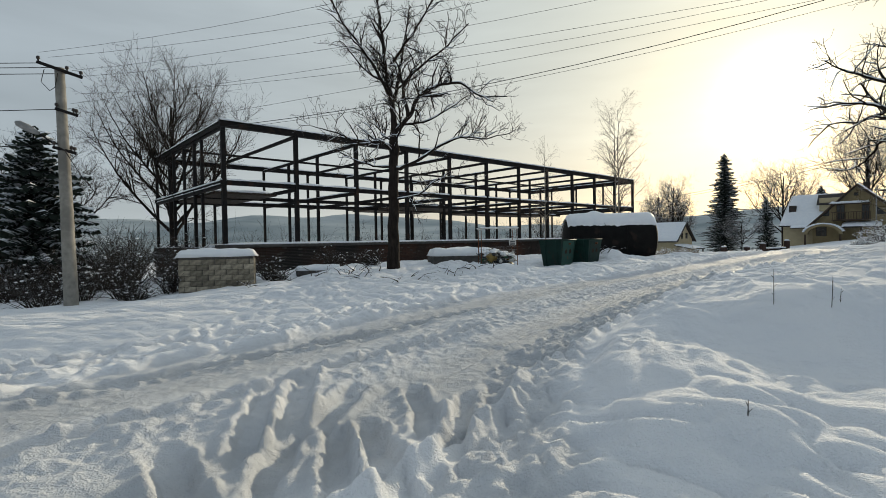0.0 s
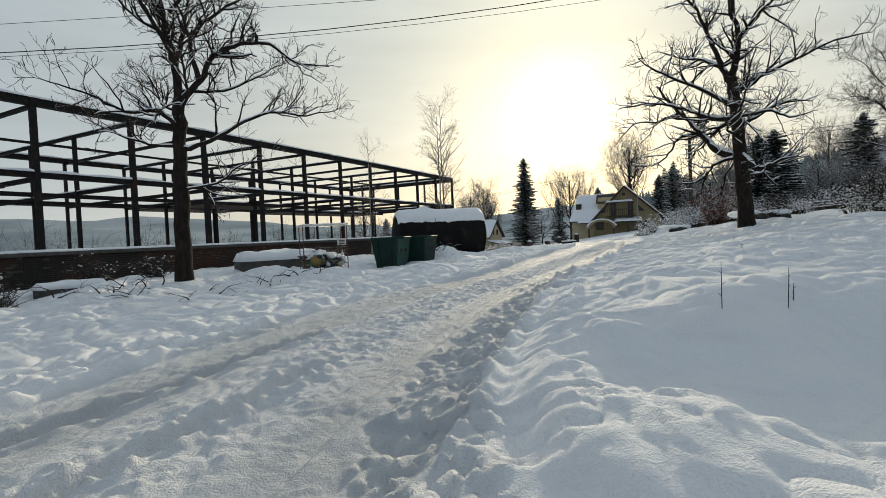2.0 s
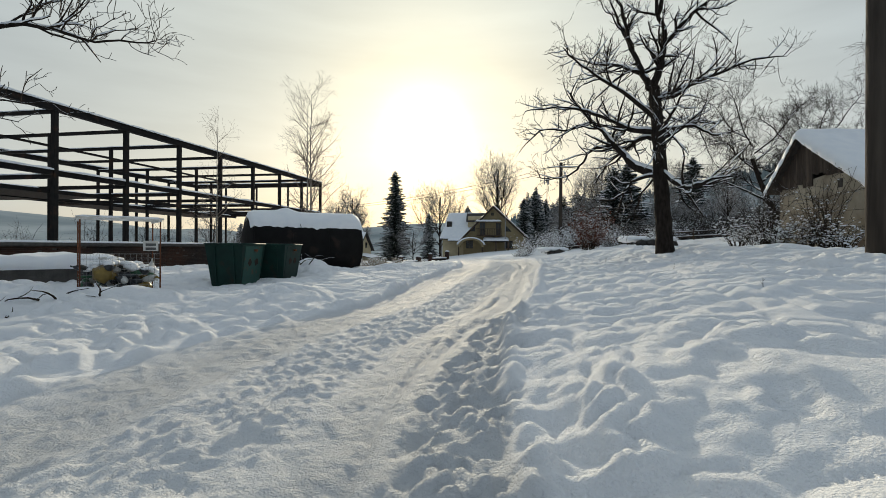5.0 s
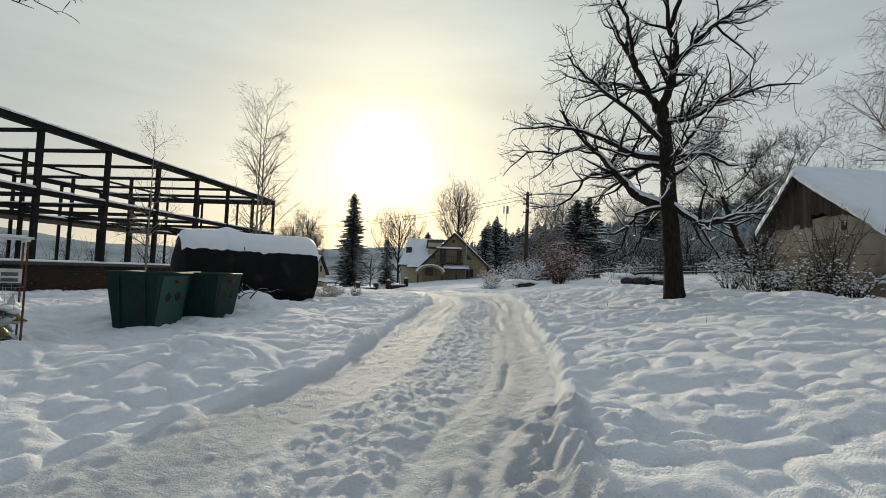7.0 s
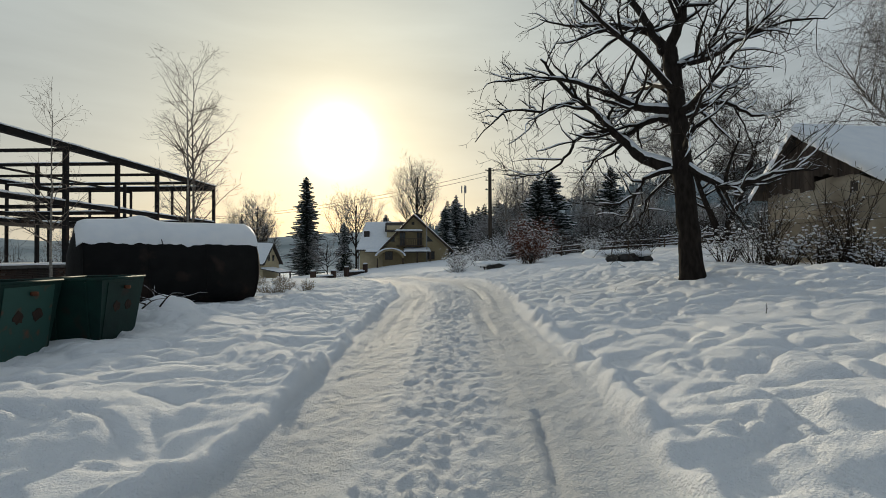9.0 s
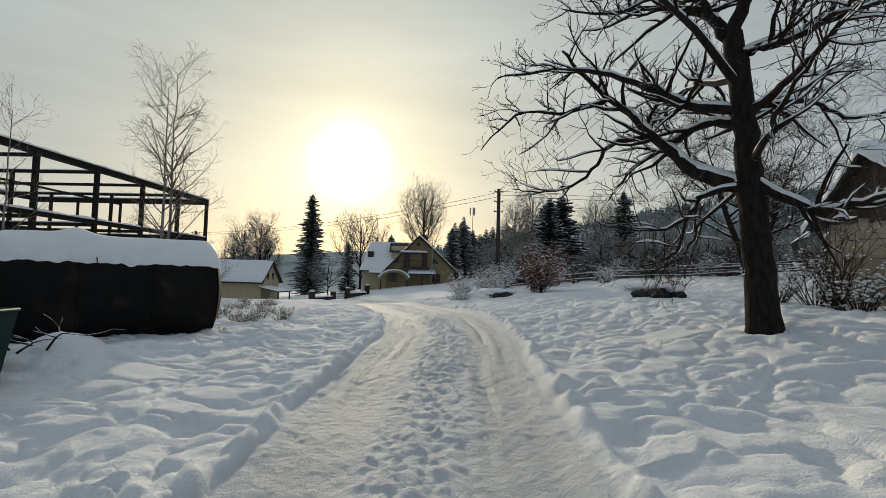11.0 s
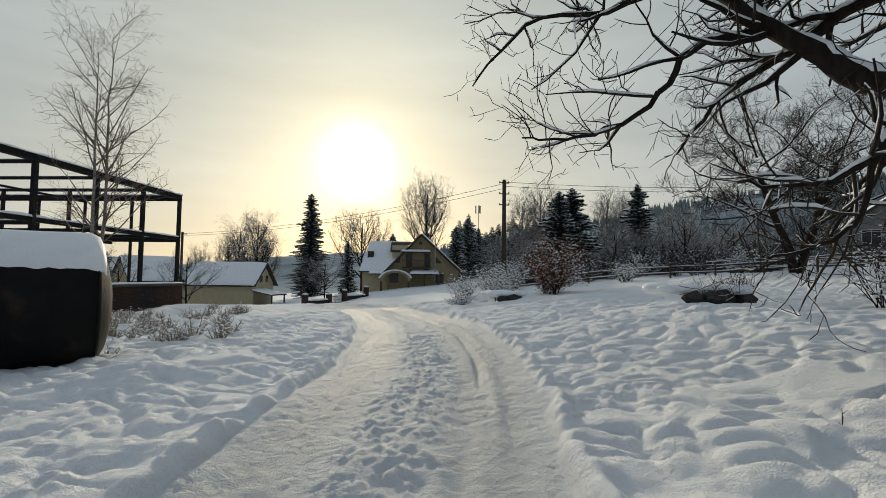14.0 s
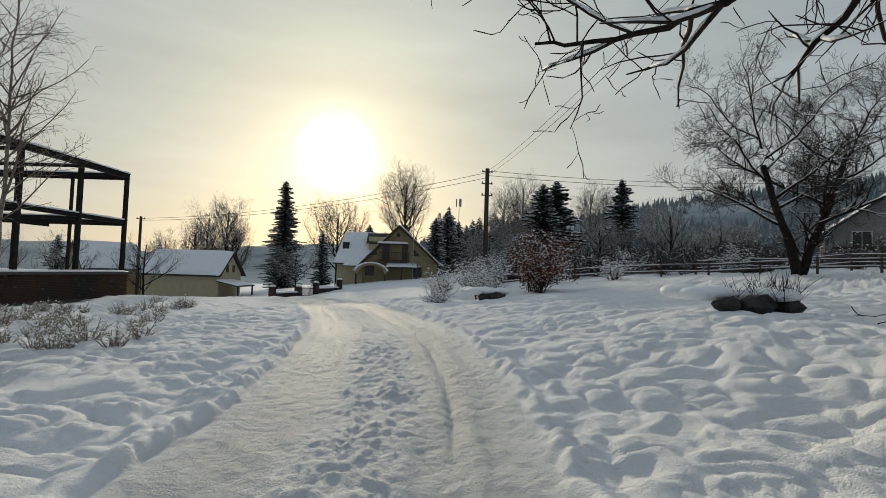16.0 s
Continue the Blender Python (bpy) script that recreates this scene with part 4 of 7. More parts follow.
def blob(shape, c, r, rng, flat=0.65):
    """A small uneven lump."""
    t = (1 + 5 ** 0.5) / 2
    vs = []
    for a, b in ((1, t), (-1, t), (1, -t), (-1, -t)):
        vs += [(a, b, 0), (0, a, b), (b, 0, a)]
    vs = [Vector(v).normalized() * r * rng.uniform(0.75, 1.2) for v in vs]
    hull = bmesh.new()
    for v in vs:
        hull.verts.new(v)
    bmesh.ops.convex_hull(hull, input=hull.verts[:])
    hull.verts.index_update()
    shape.add([c + Vector((v.co.x, v.co.y, v.co.z * flat)) for v in hull.verts], [tuple(v.index for v in f.verts) for f in hull.faces])
    hull.free()


# ---- steel frame building ----
FX, FY, FTURN = -10.44, 23.2, math.degrees(math.atan2(0.674, 0.739))
BAY, BAYS, WIDE, FZ = 3.655, 11, 13.2, 1.46


def steel_frame():
    b = placed("steel_frame_building", FX, FY, 0, FTURN, "black steel frame of an unfinished two-storey hall on brick plinth", "building")
    MID, TOP = 4.42, 7.2
    rng = random.Random(2)

    def rod(name, a, c, w, h):
        """A beam between two points with an I profile."""
        a, c = Vector(a), Vector(c)
        d = c - a
        s = Shape()
        m = Matrix.Translation(a) @ d.to_track_quat("X", "Z").to_matrix().to_4x4()
        ln = d.length
        s.box((0, -w / 2, h / 2 - 0.02), (ln, w / 2, h / 2), m)
        s.box((0, -w / 2, -h / 2), (ln, w / 2, -h / 2 + 0.02), m)
        s.box((0, -0.02 - w * 0.2, -h / 2 + 0.02), (ln, 0.02 + w * 0.2, h / 2 - 0.02), m)
        return s.ob(name, M_STEEL, b)

    def ridge(a, c, w, thick):
        """Uneven ridge of snow along a beam."""
        a, c = Vector(a), Vector(c)
        n = max(6, int((c - a).length / 0.3))
        s = Shape()
        side = (c - a).normalized().cross(Vector((0, 0, 1))) * w / 2
        for i in range(n + 1):
            p = a.lerp(c, i / n)
            k = thick * (0.75 + 0.55 * noise.noise(p * 1.4) + 0.3 * rng.random())
            s.v += [p - side, p - side * 0.8 + Vector((0, 0, k * 0.8)), p + Vector((0, 0, k)), p + side * 0.8 + Vector((0, 0, k * 0.8)), p + side]
            if i:
                o = len(s.v) - 10
                s.f += [(o + j, o + 5 + j, o + 6 + j, o + 1 + j) for j in range(4)] + [(o, o + 4, o + 9, o + 5)]
        return s.ob("snow", M_SNOW, b, True)
    for i in range(BAYS + 1):
        x = i * BAY
        for row, y in enumerate((0, 4.6, 8.8, WIDE)):
            if row in (1, 2) and i % 2 and i not in (5,):
                continue
            w = 0.2 if row == 0 else 0.16
            over = 0.28 if (i == 1 and row == 0) else 0
            block("post", (x - w / 2, y - w / 2, FZ - 0.1), (x + w / 2, y + w / 2, TOP + over - 0.1), M_STEEL, b, 0.008)
        rod("crossbeam", (x, 0, MID - 0.14), (x, WIDE, MID - 0.14), 0.14, 0.18)
        rod("crossbeam", (x, 0, TOP - 0.16), (x, WIDE, TOP - 0.16), 0.12, 0.16)
        if i % 2 == 0:
            ridge((x, 0.3, MID - 0.05), (x, WIDE, MID - 0.05), 0.16, 0.07)
            ridge((x, 0.3, TOP - 0.08), (x, WIDE, TOP - 0.08), 0.13, 0.06)
    for z, w, h in ((MID, 0.2, 0.22), (TOP, 0.26, 0.30)):
        for y in (0, WIDE):
            rod("edge_beam", (-0.15, y, z), (BAYS * BAY + 0.15, y, z), w, h)
            ridge((-0.15, y, z + h / 2), (BAYS * BAY + 0.15, y, z + h / 2), w, 0.11)
        for x in (0, BAYS * BAY):
            rod("end_beam", (x, 0.15, z), (x, WIDE - 0.15, z), w, h * 0.85)
            ridge((x, 0.1, z + h * 0.42), (x, WIDE, z + h * 0.42), w, 0.11)
    for y in (4.6, 8.8):
        rod("inner_beam", (0, y, MID - 0.3), (BAYS * BAY, y, MID - 0.3), 0.14, 0.2)
    for y in (6.6,):
        rod("purlin", (0, y, TOP - 0.32), (BAYS * BAY, y, TOP - 0.32), 0.1, 0.12)
    # half-storey posts on the end face and short ceiling decks of board with snow
    for y in (3.3, 6.6, 9.9):
        for x in (0, BAYS * BAY):
            block("post", (x - 0.07, y - 0.07, FZ - 0.1), (x + 0.07, y + 0.07, TOP - 0.1), M_STEEL, b, 0.006)
    for x0, x1, y0, y1 in ((0.2, BAY - 0.2, 2.0, 9.0), (BAY * 4 + 0.2, BAY * 6 - 0.2, 5.0, 12.6), (BAY * 7, BAY * 11 - 0.2, 8.8, 13.0)):
        block("deck", (x0, y0, MID - 0.34), (x1, y1, MID - 0.2), M_BOARD, b, 0.01)
        snow_cap("snow", (x0, y0, MID - 0.2), (x1, y1), 0.16, b, 3, step=0.5)
    # floor slab and plinth
    block("floor_slab", (-0.25, -0.05, 1.05), (BAYS * BAY + 0.25, WIDE + 0.2, FZ - 0.12), M_DARKCONC, b, 0.02)
    snow_cap("snow", (-0.2, 0.35, FZ - 0.12), (BAYS * BAY + 0.2, WIDE + 0.15), 0.12, b, 5, step=0.5)
    block("coping", (-0.42, -0.42, FZ - 0.14), (BAYS * BAY + 0.42, 0.22, FZ), M_DARKCONC, b, 0.02)
    block("plinth_core", (-0.2, -0.2, -2.2), (BAYS * BAY + 0.2, 0.15, 1.32), M_MORTAR, b, 0)
    block("plinth_core", (-0.2, 0.15, -2.2), (0.1, WIDE, 1.32), M_MORTAR, b, 0)
    block("plinth_core", (BAYS * BAY - 0.1, 0.15, -2.2), (BAYS * BAY + 0.2, WIDE, 1.32), M_MORTAR, b, 0)
    snow_cap("snow", (-0.40, -0.40, FZ), (BAYS * BAY + 0.4, 0.2), 0.09, b, 8, step=0.22, over=0.0)
    return b


frame_building = steel_frame()


# ---- tank, bins, cage ----
def tank():
    """Horizontal tank lying on the ground, domed ends, a hatch under the snow."""
    t = placed("fuel_tank", 8.76, 26.3, 0.24, -6.0, "large black cylindrical tank lying on the ground under thick snow", "tank")
    R, L = 1.2, 4.25
    prof = [(-L / 2 - 0.28, 0.02), (-L / 2 - 0.26, 0.45), (-L / 2 - 0.17, 0.85), (-L / 2 - 0.05, 1.08), (-L / 2, R), (-L / 6, R), (L / 6, R), (L / 2, R), (L / 2 + 0.05, 1.08), (L / 2 + 0.17, 0.85), (L / 2 + 0.26, 0.45), (L / 2 + 0.28, 0.02)]
    s = Shape()
    n = 40
    for x, r in prof:
        for j in range(n):
            g = 2 * math.pi * j / n
            s.v.append(Vector((x, r * math.cos(g), R + r * math.sin(g))))
    for i in range(len(prof) - 1):
        for j in range(n):
            k = (j + 1) % n
            s.f.append((i * n + j, i * n + k, (i + 1) * n + k, (i + 1) * n + j))
    s.ob("shell", M_TANK, t, True)
    # weld seams
    for x in (-L / 2, -L / 6, L / 6, L / 2):
        w = Shape()
        w.tube([Vector((x, (R + 0.004) * math.cos(g), R + (R + 0.004) * math.sin(g))) for g in [2 * math.pi * j / 40 for j in range(41)]], [0.012] * 41, 4, False)
        w.ob("weld_seam", M_TANK, t, True)
    # snow on the upper third
    sn = Shape()
    nx, na = 60, 22
    for side in (0, 1):
        for i in range(nx + 1):
            x = -L / 2 - 0.12 + (L + 0.24) * i / nx
            end = min(1.0, min(i, nx - i) / 3.0)
            for j in range(na + 1):
                w = noise.noise(Vector((x * 1.6, 0, 3))) * 0.10 + noise.noise(Vector((x * 6, 0, 9))) * 0.05
                lim = 0.97 + w
                g = math.pi / 2 + lim * (2 * j / na - 1)
                e = 1 - abs(2 * j / na - 1)
                th = 0.16 * min(1, (e * 3.2)) ** 0.6 * end ** 0.5 * (1 + 0.3 * noise.noise(Vector((x, g * 2, 1))))
                th += 0.16 * math.exp(-((x + 0.75) / 0.32) ** 2 - ((g - 1.57) / 0.3) ** 2)
                rr = (R + 0.006 + th) if side == 0 else R - 0.03
                if i in (0, nx):
                    rr -= 0.1
                sn.v.append(Vector((x, rr * math.cos(g), R + rr * math.sin(g))))
    m = (nx + 1) * (na + 1)
    for i in range(nx):
        for j in range(na):
            q = i * (na + 1) + j
            sn.f.append((q, q + 1, q + na + 2, q + na + 1))
            sn.f.append((m + q, m + q + na + 1, m + q + na + 2, m + q + 1))
    sn.ob("snow", M_SNOW, t, True, "thick blanket of snow over the top")
    hs = Shape()
    hs.tube([Vector((-0.75, 0, 2 * R - 0.05)), Vector((-0.75, 0, 2 * R + 0.2))], [0.3, 0.3], 16)
    hs.ob("hatch", M_TANK, t)
    for x in (-1.3, 1.3):
        block("saddle", (x - 0.25, -0.8, -0.5), (x + 0.25, 0.8, 0.16), M_DARKCONC, t, 0.02)
    cable = Shape()
    cable.tube([Vector((-0.6, 0.0, 2 * R + 0.17)), Vector((-0.5, -0.5, 2 * R + 0.07)), Vector((-0.42, -0.85, 2 * R - 0.2)), Vector((-0.38, -1.1, 2 * R - 0.55))], [0.012] * 4, 5)
    cable.ob("cable", M_WIRE, t)
    return t


def waste_bin(x, y, z, turn, label, pale):
    t = placed("waste_bin", x, y, z, turn, label, "bin", "green bins")
    w0, d0, w1, d1, h = 0.70, 0.95, 0.99, 1.26, 1.24
    s = Shape()

    def ring(w, d, zz):
        return [Vector((-w / 2, -d / 2, zz)), Vector((w / 2, -d / 2, zz)), Vector((w / 2, d / 2, zz)), Vector((-w / 2, d / 2, zz))]
    s.add(ring(w0, d0, 0) + ring(w1, d1, h) + ring(w1 - 0.03, d1 - 0.03, h) + ring(w0 - 0.03, d0 - 0.03, 0.03),
          [(0, 3, 2, 1)] + [(i, (i + 1) % 4, 4 + (i + 1) % 4, 4 + i) for i in range(4)] + [(4 + i, 4 + (i + 1) % 4, 8 + (i + 1) % 4, 8 + i) for i in range(4)]
          + [(8 + i, 8 + (i + 1) % 4, 12 + (i + 1) % 4, 12 + i) for i in range(4)] + [(12, 13, 14, 15)])
    s.ob("body", M_GREEN, t)
    r = Shape()
    for k in range(4):
        a, c = ring(w1, d1, h)[k], ring(w1, d1, h)[(k + 1) % 4]
        r.tube([a, c], [0.022, 0.022], 8)
    r.ob("rim", M_GREEN, t, True)
    for k in (-1, 1):
        block("rib", (k * 0.24 - 0.02, -0.02, 0), (k * 0.24 + 0.02, 0.02, h - 0.04), M_GREEN, t, 0.004, m=Matrix.Translation((0, -d0 / 2 - 0.012, 0)) @ Matrix.Rotation(math.atan2((d1 - d0) / 2, h), 4, "X"))
        lug = Shape()
        lug.tube([Vector((k * w1 / 2, 0, h - 0.16)), Vector((k * (w1 / 2 + 0.08), 0, h - 0.16))], [0.03, 0.03], 10)
        lug.ob("lifting_lug", M_RUST, t, True)
    # end panel, faded, with rust blooms where lettering has worn off
    slope = Matrix.Translation((w0 / 2 + 0.006, 0, 0)) @ Matrix.Rotation(math.atan2((w1 - w0) / 2, h), 4, "Y")
    block("end_panel", (0, -0.47, 0.04), (0.006, 0.46, 1.19), M_GREENPALE if pale else M_GREEN, t, 0.002, m=slope)
    rng = random.Random(int(x * 10))
    for k in (-1, 1):
        bl = Shape()
        n = 14
        c = [Vector((0.012, k * 0.17 + 0.1 * math.cos(2 * math.pi * j / n) * rng.uniform(0.7, 1.2), 0.78 + 0.09 * math.sin(2 * math.pi * j / n) * rng.uniform(0.7, 1.2))) for j in range(n)]
        bl.add([slope @ p for p in c] + [slope @ (p - Vector((0.008, 0, 0))) for p in c], [tuple(range(n)), tuple(range(2 * n - 1, n - 1, -1))] + [(j, n + j, n + (j + 1) % n, (j + 1) % n) for j in range(n)])
        bl.ob("rust_patch", M_DARKRUST, t)
    return t


tank()
waste_bin(4.55, 19.83, 0.2, -41, "dark green tapered steel waste bin with faded rusty end panel", True)
waste_bin(5.84, 20.58, 0.2, -41, "dark green tapered steel waste bin beside the tank", False)

# ---- trees near the way ----
tree_by_the_frame()
fruit_tree()
birch(12.4, 35.0, 0.4, 10.3, 31)
birch(7.2, 35.2, 0.4, 7.2, 33, 0.9, 1)


# ---- small things by the frame ----
def pale_pier():
    t = placed("brick_pier", -7.85, 16.75, -0.3, 18, "pale brick pier with a thick cap of snow", "brick wall")
    W, Dp, H = 2.4, 1.0, 1.38
    block("core", (-W / 2 + 0.03, 0.03, -0.4), (W / 2 - 0.03, Dp - 0.03, H - 0.02), M_MORTAR, t, 0)
    snow_cap("snow", (-W / 2 - 0.05, -0.05, H), (W / 2 + 0.05, Dp + 0.05), 0.24, t, 4)
    meshes = {}

    def brick(x0, x1, y0, y1, z0, z1):
        key = tuple(round(v, 3) for v in (x1 - x0, y1 - y0))
        if key not in meshes:
            o = block("brick", (0, 0, 0), (x1 - x0, y1 - y0, z1 - z0), M_WHITEBRICK, t, 0.012)
            meshes[key] = o.data
        else:
            o = new("brick", meshes[key])
            o.parent = t
        o.matrix_basis = pose(x0 + rng.uniform(-0.006, 0.006), y0 + rng.uniform(-0.008, 0.008), z0, 0, 0, rng.uniform(-0.7, 0.7))
    rng = random.Random(8)
    h, l = 0.183, 0.375
    for c in range(-1, 7):
        z0 = c * h
        off = l / 2 if c % 2 else 0
        x = -W / 2 - off
        while x < W / 2 - 0.02:
            a, b = max(x, -W / 2), min(x + l, W / 2)
            if b - a > 0.06:
                brick(a + 0.006, b - 0.006, 0, 0.12, z0 + 0.006, z0 + h - 0.006)
            x += l
        for sx in (-W / 2, W / 2 - 0.12):
            y = 0.125 - (0.19 if c % 2 else 0)
            while y < Dp - 0.02:
                a, b = max(y, 0.125), min(y + l, Dp)
                if b - a > 0.06:
                    brick(sx, sx + 0.12, a + 0.006, b - 0.006, z0 + 0.006, z0 + h - 0.006)
                y += l
    return t


def slab_step():
    t = placed("concrete_block", -5.2, 20.2, -0.35, 20, "dark concrete block under snow beside the plinth", "concrete block")
    block("body", (-0.9, 0, 0), (0.9, 1.2, 0.72), M_DARKCONC, t, 0.03)
    snow_cap("snow", (-0.9, 0, 0.72), (0.9, 1.2), 0.17, t, 12)


def plinth_bricks():
    """Courses of worn red brick along the front of the plinth."""
    rng = random.Random(5)
    o = block("brick", (0, 0, 0), (0.24, 0.06, 0.066), M_REDBRICK, frame_building, 0.006)
    o2 = block("brick", (0, 0, 0), (0.24, 0.06, 0.066), M_REDBRICK, frame_building, 0)
    me, low_me = o.data, o2.data
    bpy.data.objects.remove(o)
    bpy.data.objects.remove(o2)
    many = Shape()
    length = BAYS * BAY + 0.36
    count = 0
    for c in range(16):
        z = 0.05 + c * 0.078
        x = -0.18 - (0.125 if c % 2 else 0)
        while x < length - 0.3:
            if rng.random() < 0.965:
                y = -0.262 + rng.uniform(-0.008, 0.012)
                near = 24.6 < x < 31.5 and c > 9
                if near and count < 300:
                    b = new("brick", me)
                    b.parent = frame_building
                    b.matrix_basis = pose(x, y, z)
                    count += 1
                else:
                    many.box((x, y, z), (x + 0.238, y + 0.06, z + 0.066))
            x += 0.25
    many.ob("brickwork", M_REDBRICK, frame_building)["kind"] = "stuff"
    side = Shape()
    for c in range(16):
        z = 0.05 + c * 0.078
        y = 0.0 - (0.125 if c % 2 else 0)
        while y < WIDE:
            side.box((-0.262 + rng.uniform(-0.008, 0.012), y, z), (-0.2, y + 0.238, z + 0.066))
            xe = BAYS * BAY + 0.2
            side.box((xe, y, z), (xe + 0.062 + rng.uniform(-0.01, 0.008), y + 0.238, z + 0.066))
            y += 0.25
    side.ob("brickwork", M_REDBRICK, frame_building)["kind"] = "stuff"


def bottle_cage():
    """Wire cage on corner rods, half full of bottles, with a frame of slats on top."""
    t = placed("bottle_cage", 1.95, 17.7, 0.42, 2, "wire cage half full of snowy plastic bottles, with white top rails", "waste cage")
    W, Dp, H = 1.3, 1.0, 1.5
    for x in (-W / 2, W / 2):
        for y in (0, Dp):
            s = Shape()
            s.tube([Vector((x, y, -0.3)), Vector((x, y, H))], [0.014, 0.014], 6)
            s.ob("rod", M_RUST, t)
    for y in (0, Dp / 2, Dp):
        block("top_rail", (-W / 2 - 0.06, y - 0.03, H - 0.02), (W / 2 + 0.06, y + 0.03, H + 0.015), M_WHITE, t, 0.004)
        snow_cap("snow", (-W / 2 - 0.06, y - 0.03, H + 0.015), (W / 2 + 0.06, y + 0.03), 0.018, t, 3, over=0.004, step=0.1)
    for x in (-W / 2, W / 2):
        block("top_rail", (x - 0.025, -0.04, H - 0.055), (x + 0.025, Dp + 0.04, H - 0.021), M_WHITE, t, 0.004)
    mesh = Shape()
    for k in range(14):
        x = -W / 2 + W * k / 13
        mesh.tube([Vector((x, -0.005, 0)), Vector((x, -0.005, 0.8))], [0.0025, 0.0025], 3, False)
        mesh.tube([Vector((x, Dp + 0.005, 0)), Vector((x, Dp + 0.005, 0.8))], [0.0025, 0.0025], 3, False)
    for k in range(9):
        z = 0.1 * k
        mesh.tube([Vector((-W / 2, 0, z)), Vector((W / 2, 0, z)), Vector((W / 2, Dp, z)), Vector((-W / 2, Dp, z)), Vector((-W / 2, 0, z))], [0.0025] * 5, 3, False)
    mesh.ob("wire_mesh", M_GALV, t)
    rng = random.Random(3)
    plate = block("sign_plate", (W / 2 - 0.3, -0.03, 0.86), (W / 2 - 0.04, -0.015, 1.06), M_WHITE, t, 0.002, "white printed sign plate")
    for k, (a, b) in enumerate(((0.03, 0.12), (0.14, 0.23))):
        block("print_bar", (W / 2 - 0.26, -0.034, 0.88 + 0.08 * k), (W / 2 - 0.08, -0.0302, 0.93 + 0.08 * k), M_INK, plate, 0)
    mats = [M_PLASTIC_W, M_PLASTIC_W, M_PLASTIC_B, M_PLASTIC_G, M_PLASTIC_Y, M_PLASTIC_B]
    for k in range(95):
        x, y = rng.uniform(-W / 2 + 0.1, W / 2 - 0.1), rng.uniform(0.06, Dp - 0.1)
        top = 0.62 - 0.25 * abs(x + 0.1) - 0.1 * abs(y - 0.5)
        z = rng.uniform(0.0, top)
        r, ln = rng.uniform(0.045, 0.075), rng.uniform(0.22, 0.34)
        b = Shape()
        d = Vector((rng.gauss(0, 1), rng.gauss(0, 1), rng.gauss(0, 0.5))).normalized()
        p = Vector((x, y, z + 0.05))
        b.tube([p, p + d * ln * 0.05, p + d * ln * 0.6, p + d * ln * 0.82, p + d * ln * 0.84, p + d * ln], [r * 0.8, r, r, r * 0.35, r * 0.3, r * 0.3], 8)
        b.ob("bottle", mats[k % len(mats)], t, True)
    bag = Shape()
    blob(bag, Vector((-0.28, 0.08, 0.42)), 0.2, rng, 0.9)
    bag.ob("yellow_bag", M_PLASTIC_Y, t, True)
    cl = Shape()
    for _ in range(60):
        x, y = rng.uniform(-0.55, 0.6), rng.uniform(0.05, 0.95)
        blob(cl, Vector((x, y, 0.66 - 0.25 * abs(x + 0.1) - 0.1 * abs(y - 0.5) + rng.uniform(-0.03, 0.06))), rng.uniform(0.06, 0.15), rng, 0.5)
    cl.ob("snow", M_SNOW, t, True)


def snowy_heap():
    t = placed("concrete_trough", 0.95, 20.4, 0.25, 12, "long dark concrete trough buried under snow", "trough")
    block("body", (-1.5, 0, 0), (1.2, 1.3, 0.62), M_DARKCONC, t, 0.05)
    snow_cap("snow", (-1.5, 0, 0.62), (1.2, 1.3), 0.3, t, 6)


pale_pier()
slab_step()
bottle_cage()
snowy_heap()


# ---- poles and wires ----
def sag(a, b, drop, n=14):
    a, b = Vector(a), Vector(b)
    return [a.lerp(b, i / n) - Vector((0, 0, drop * 4 * (i / n) * (1 - i / n))) for i in range(n + 1)]


def cable(a, b, drop, r, label, group="overhead cables"):
    s = Shape()
    s.tube(sag(a, b, drop), [r] * 15, 5, False)
    return tagged(s.ob("overhead_cable", M_WIRE, None, True), label, "cable", group)


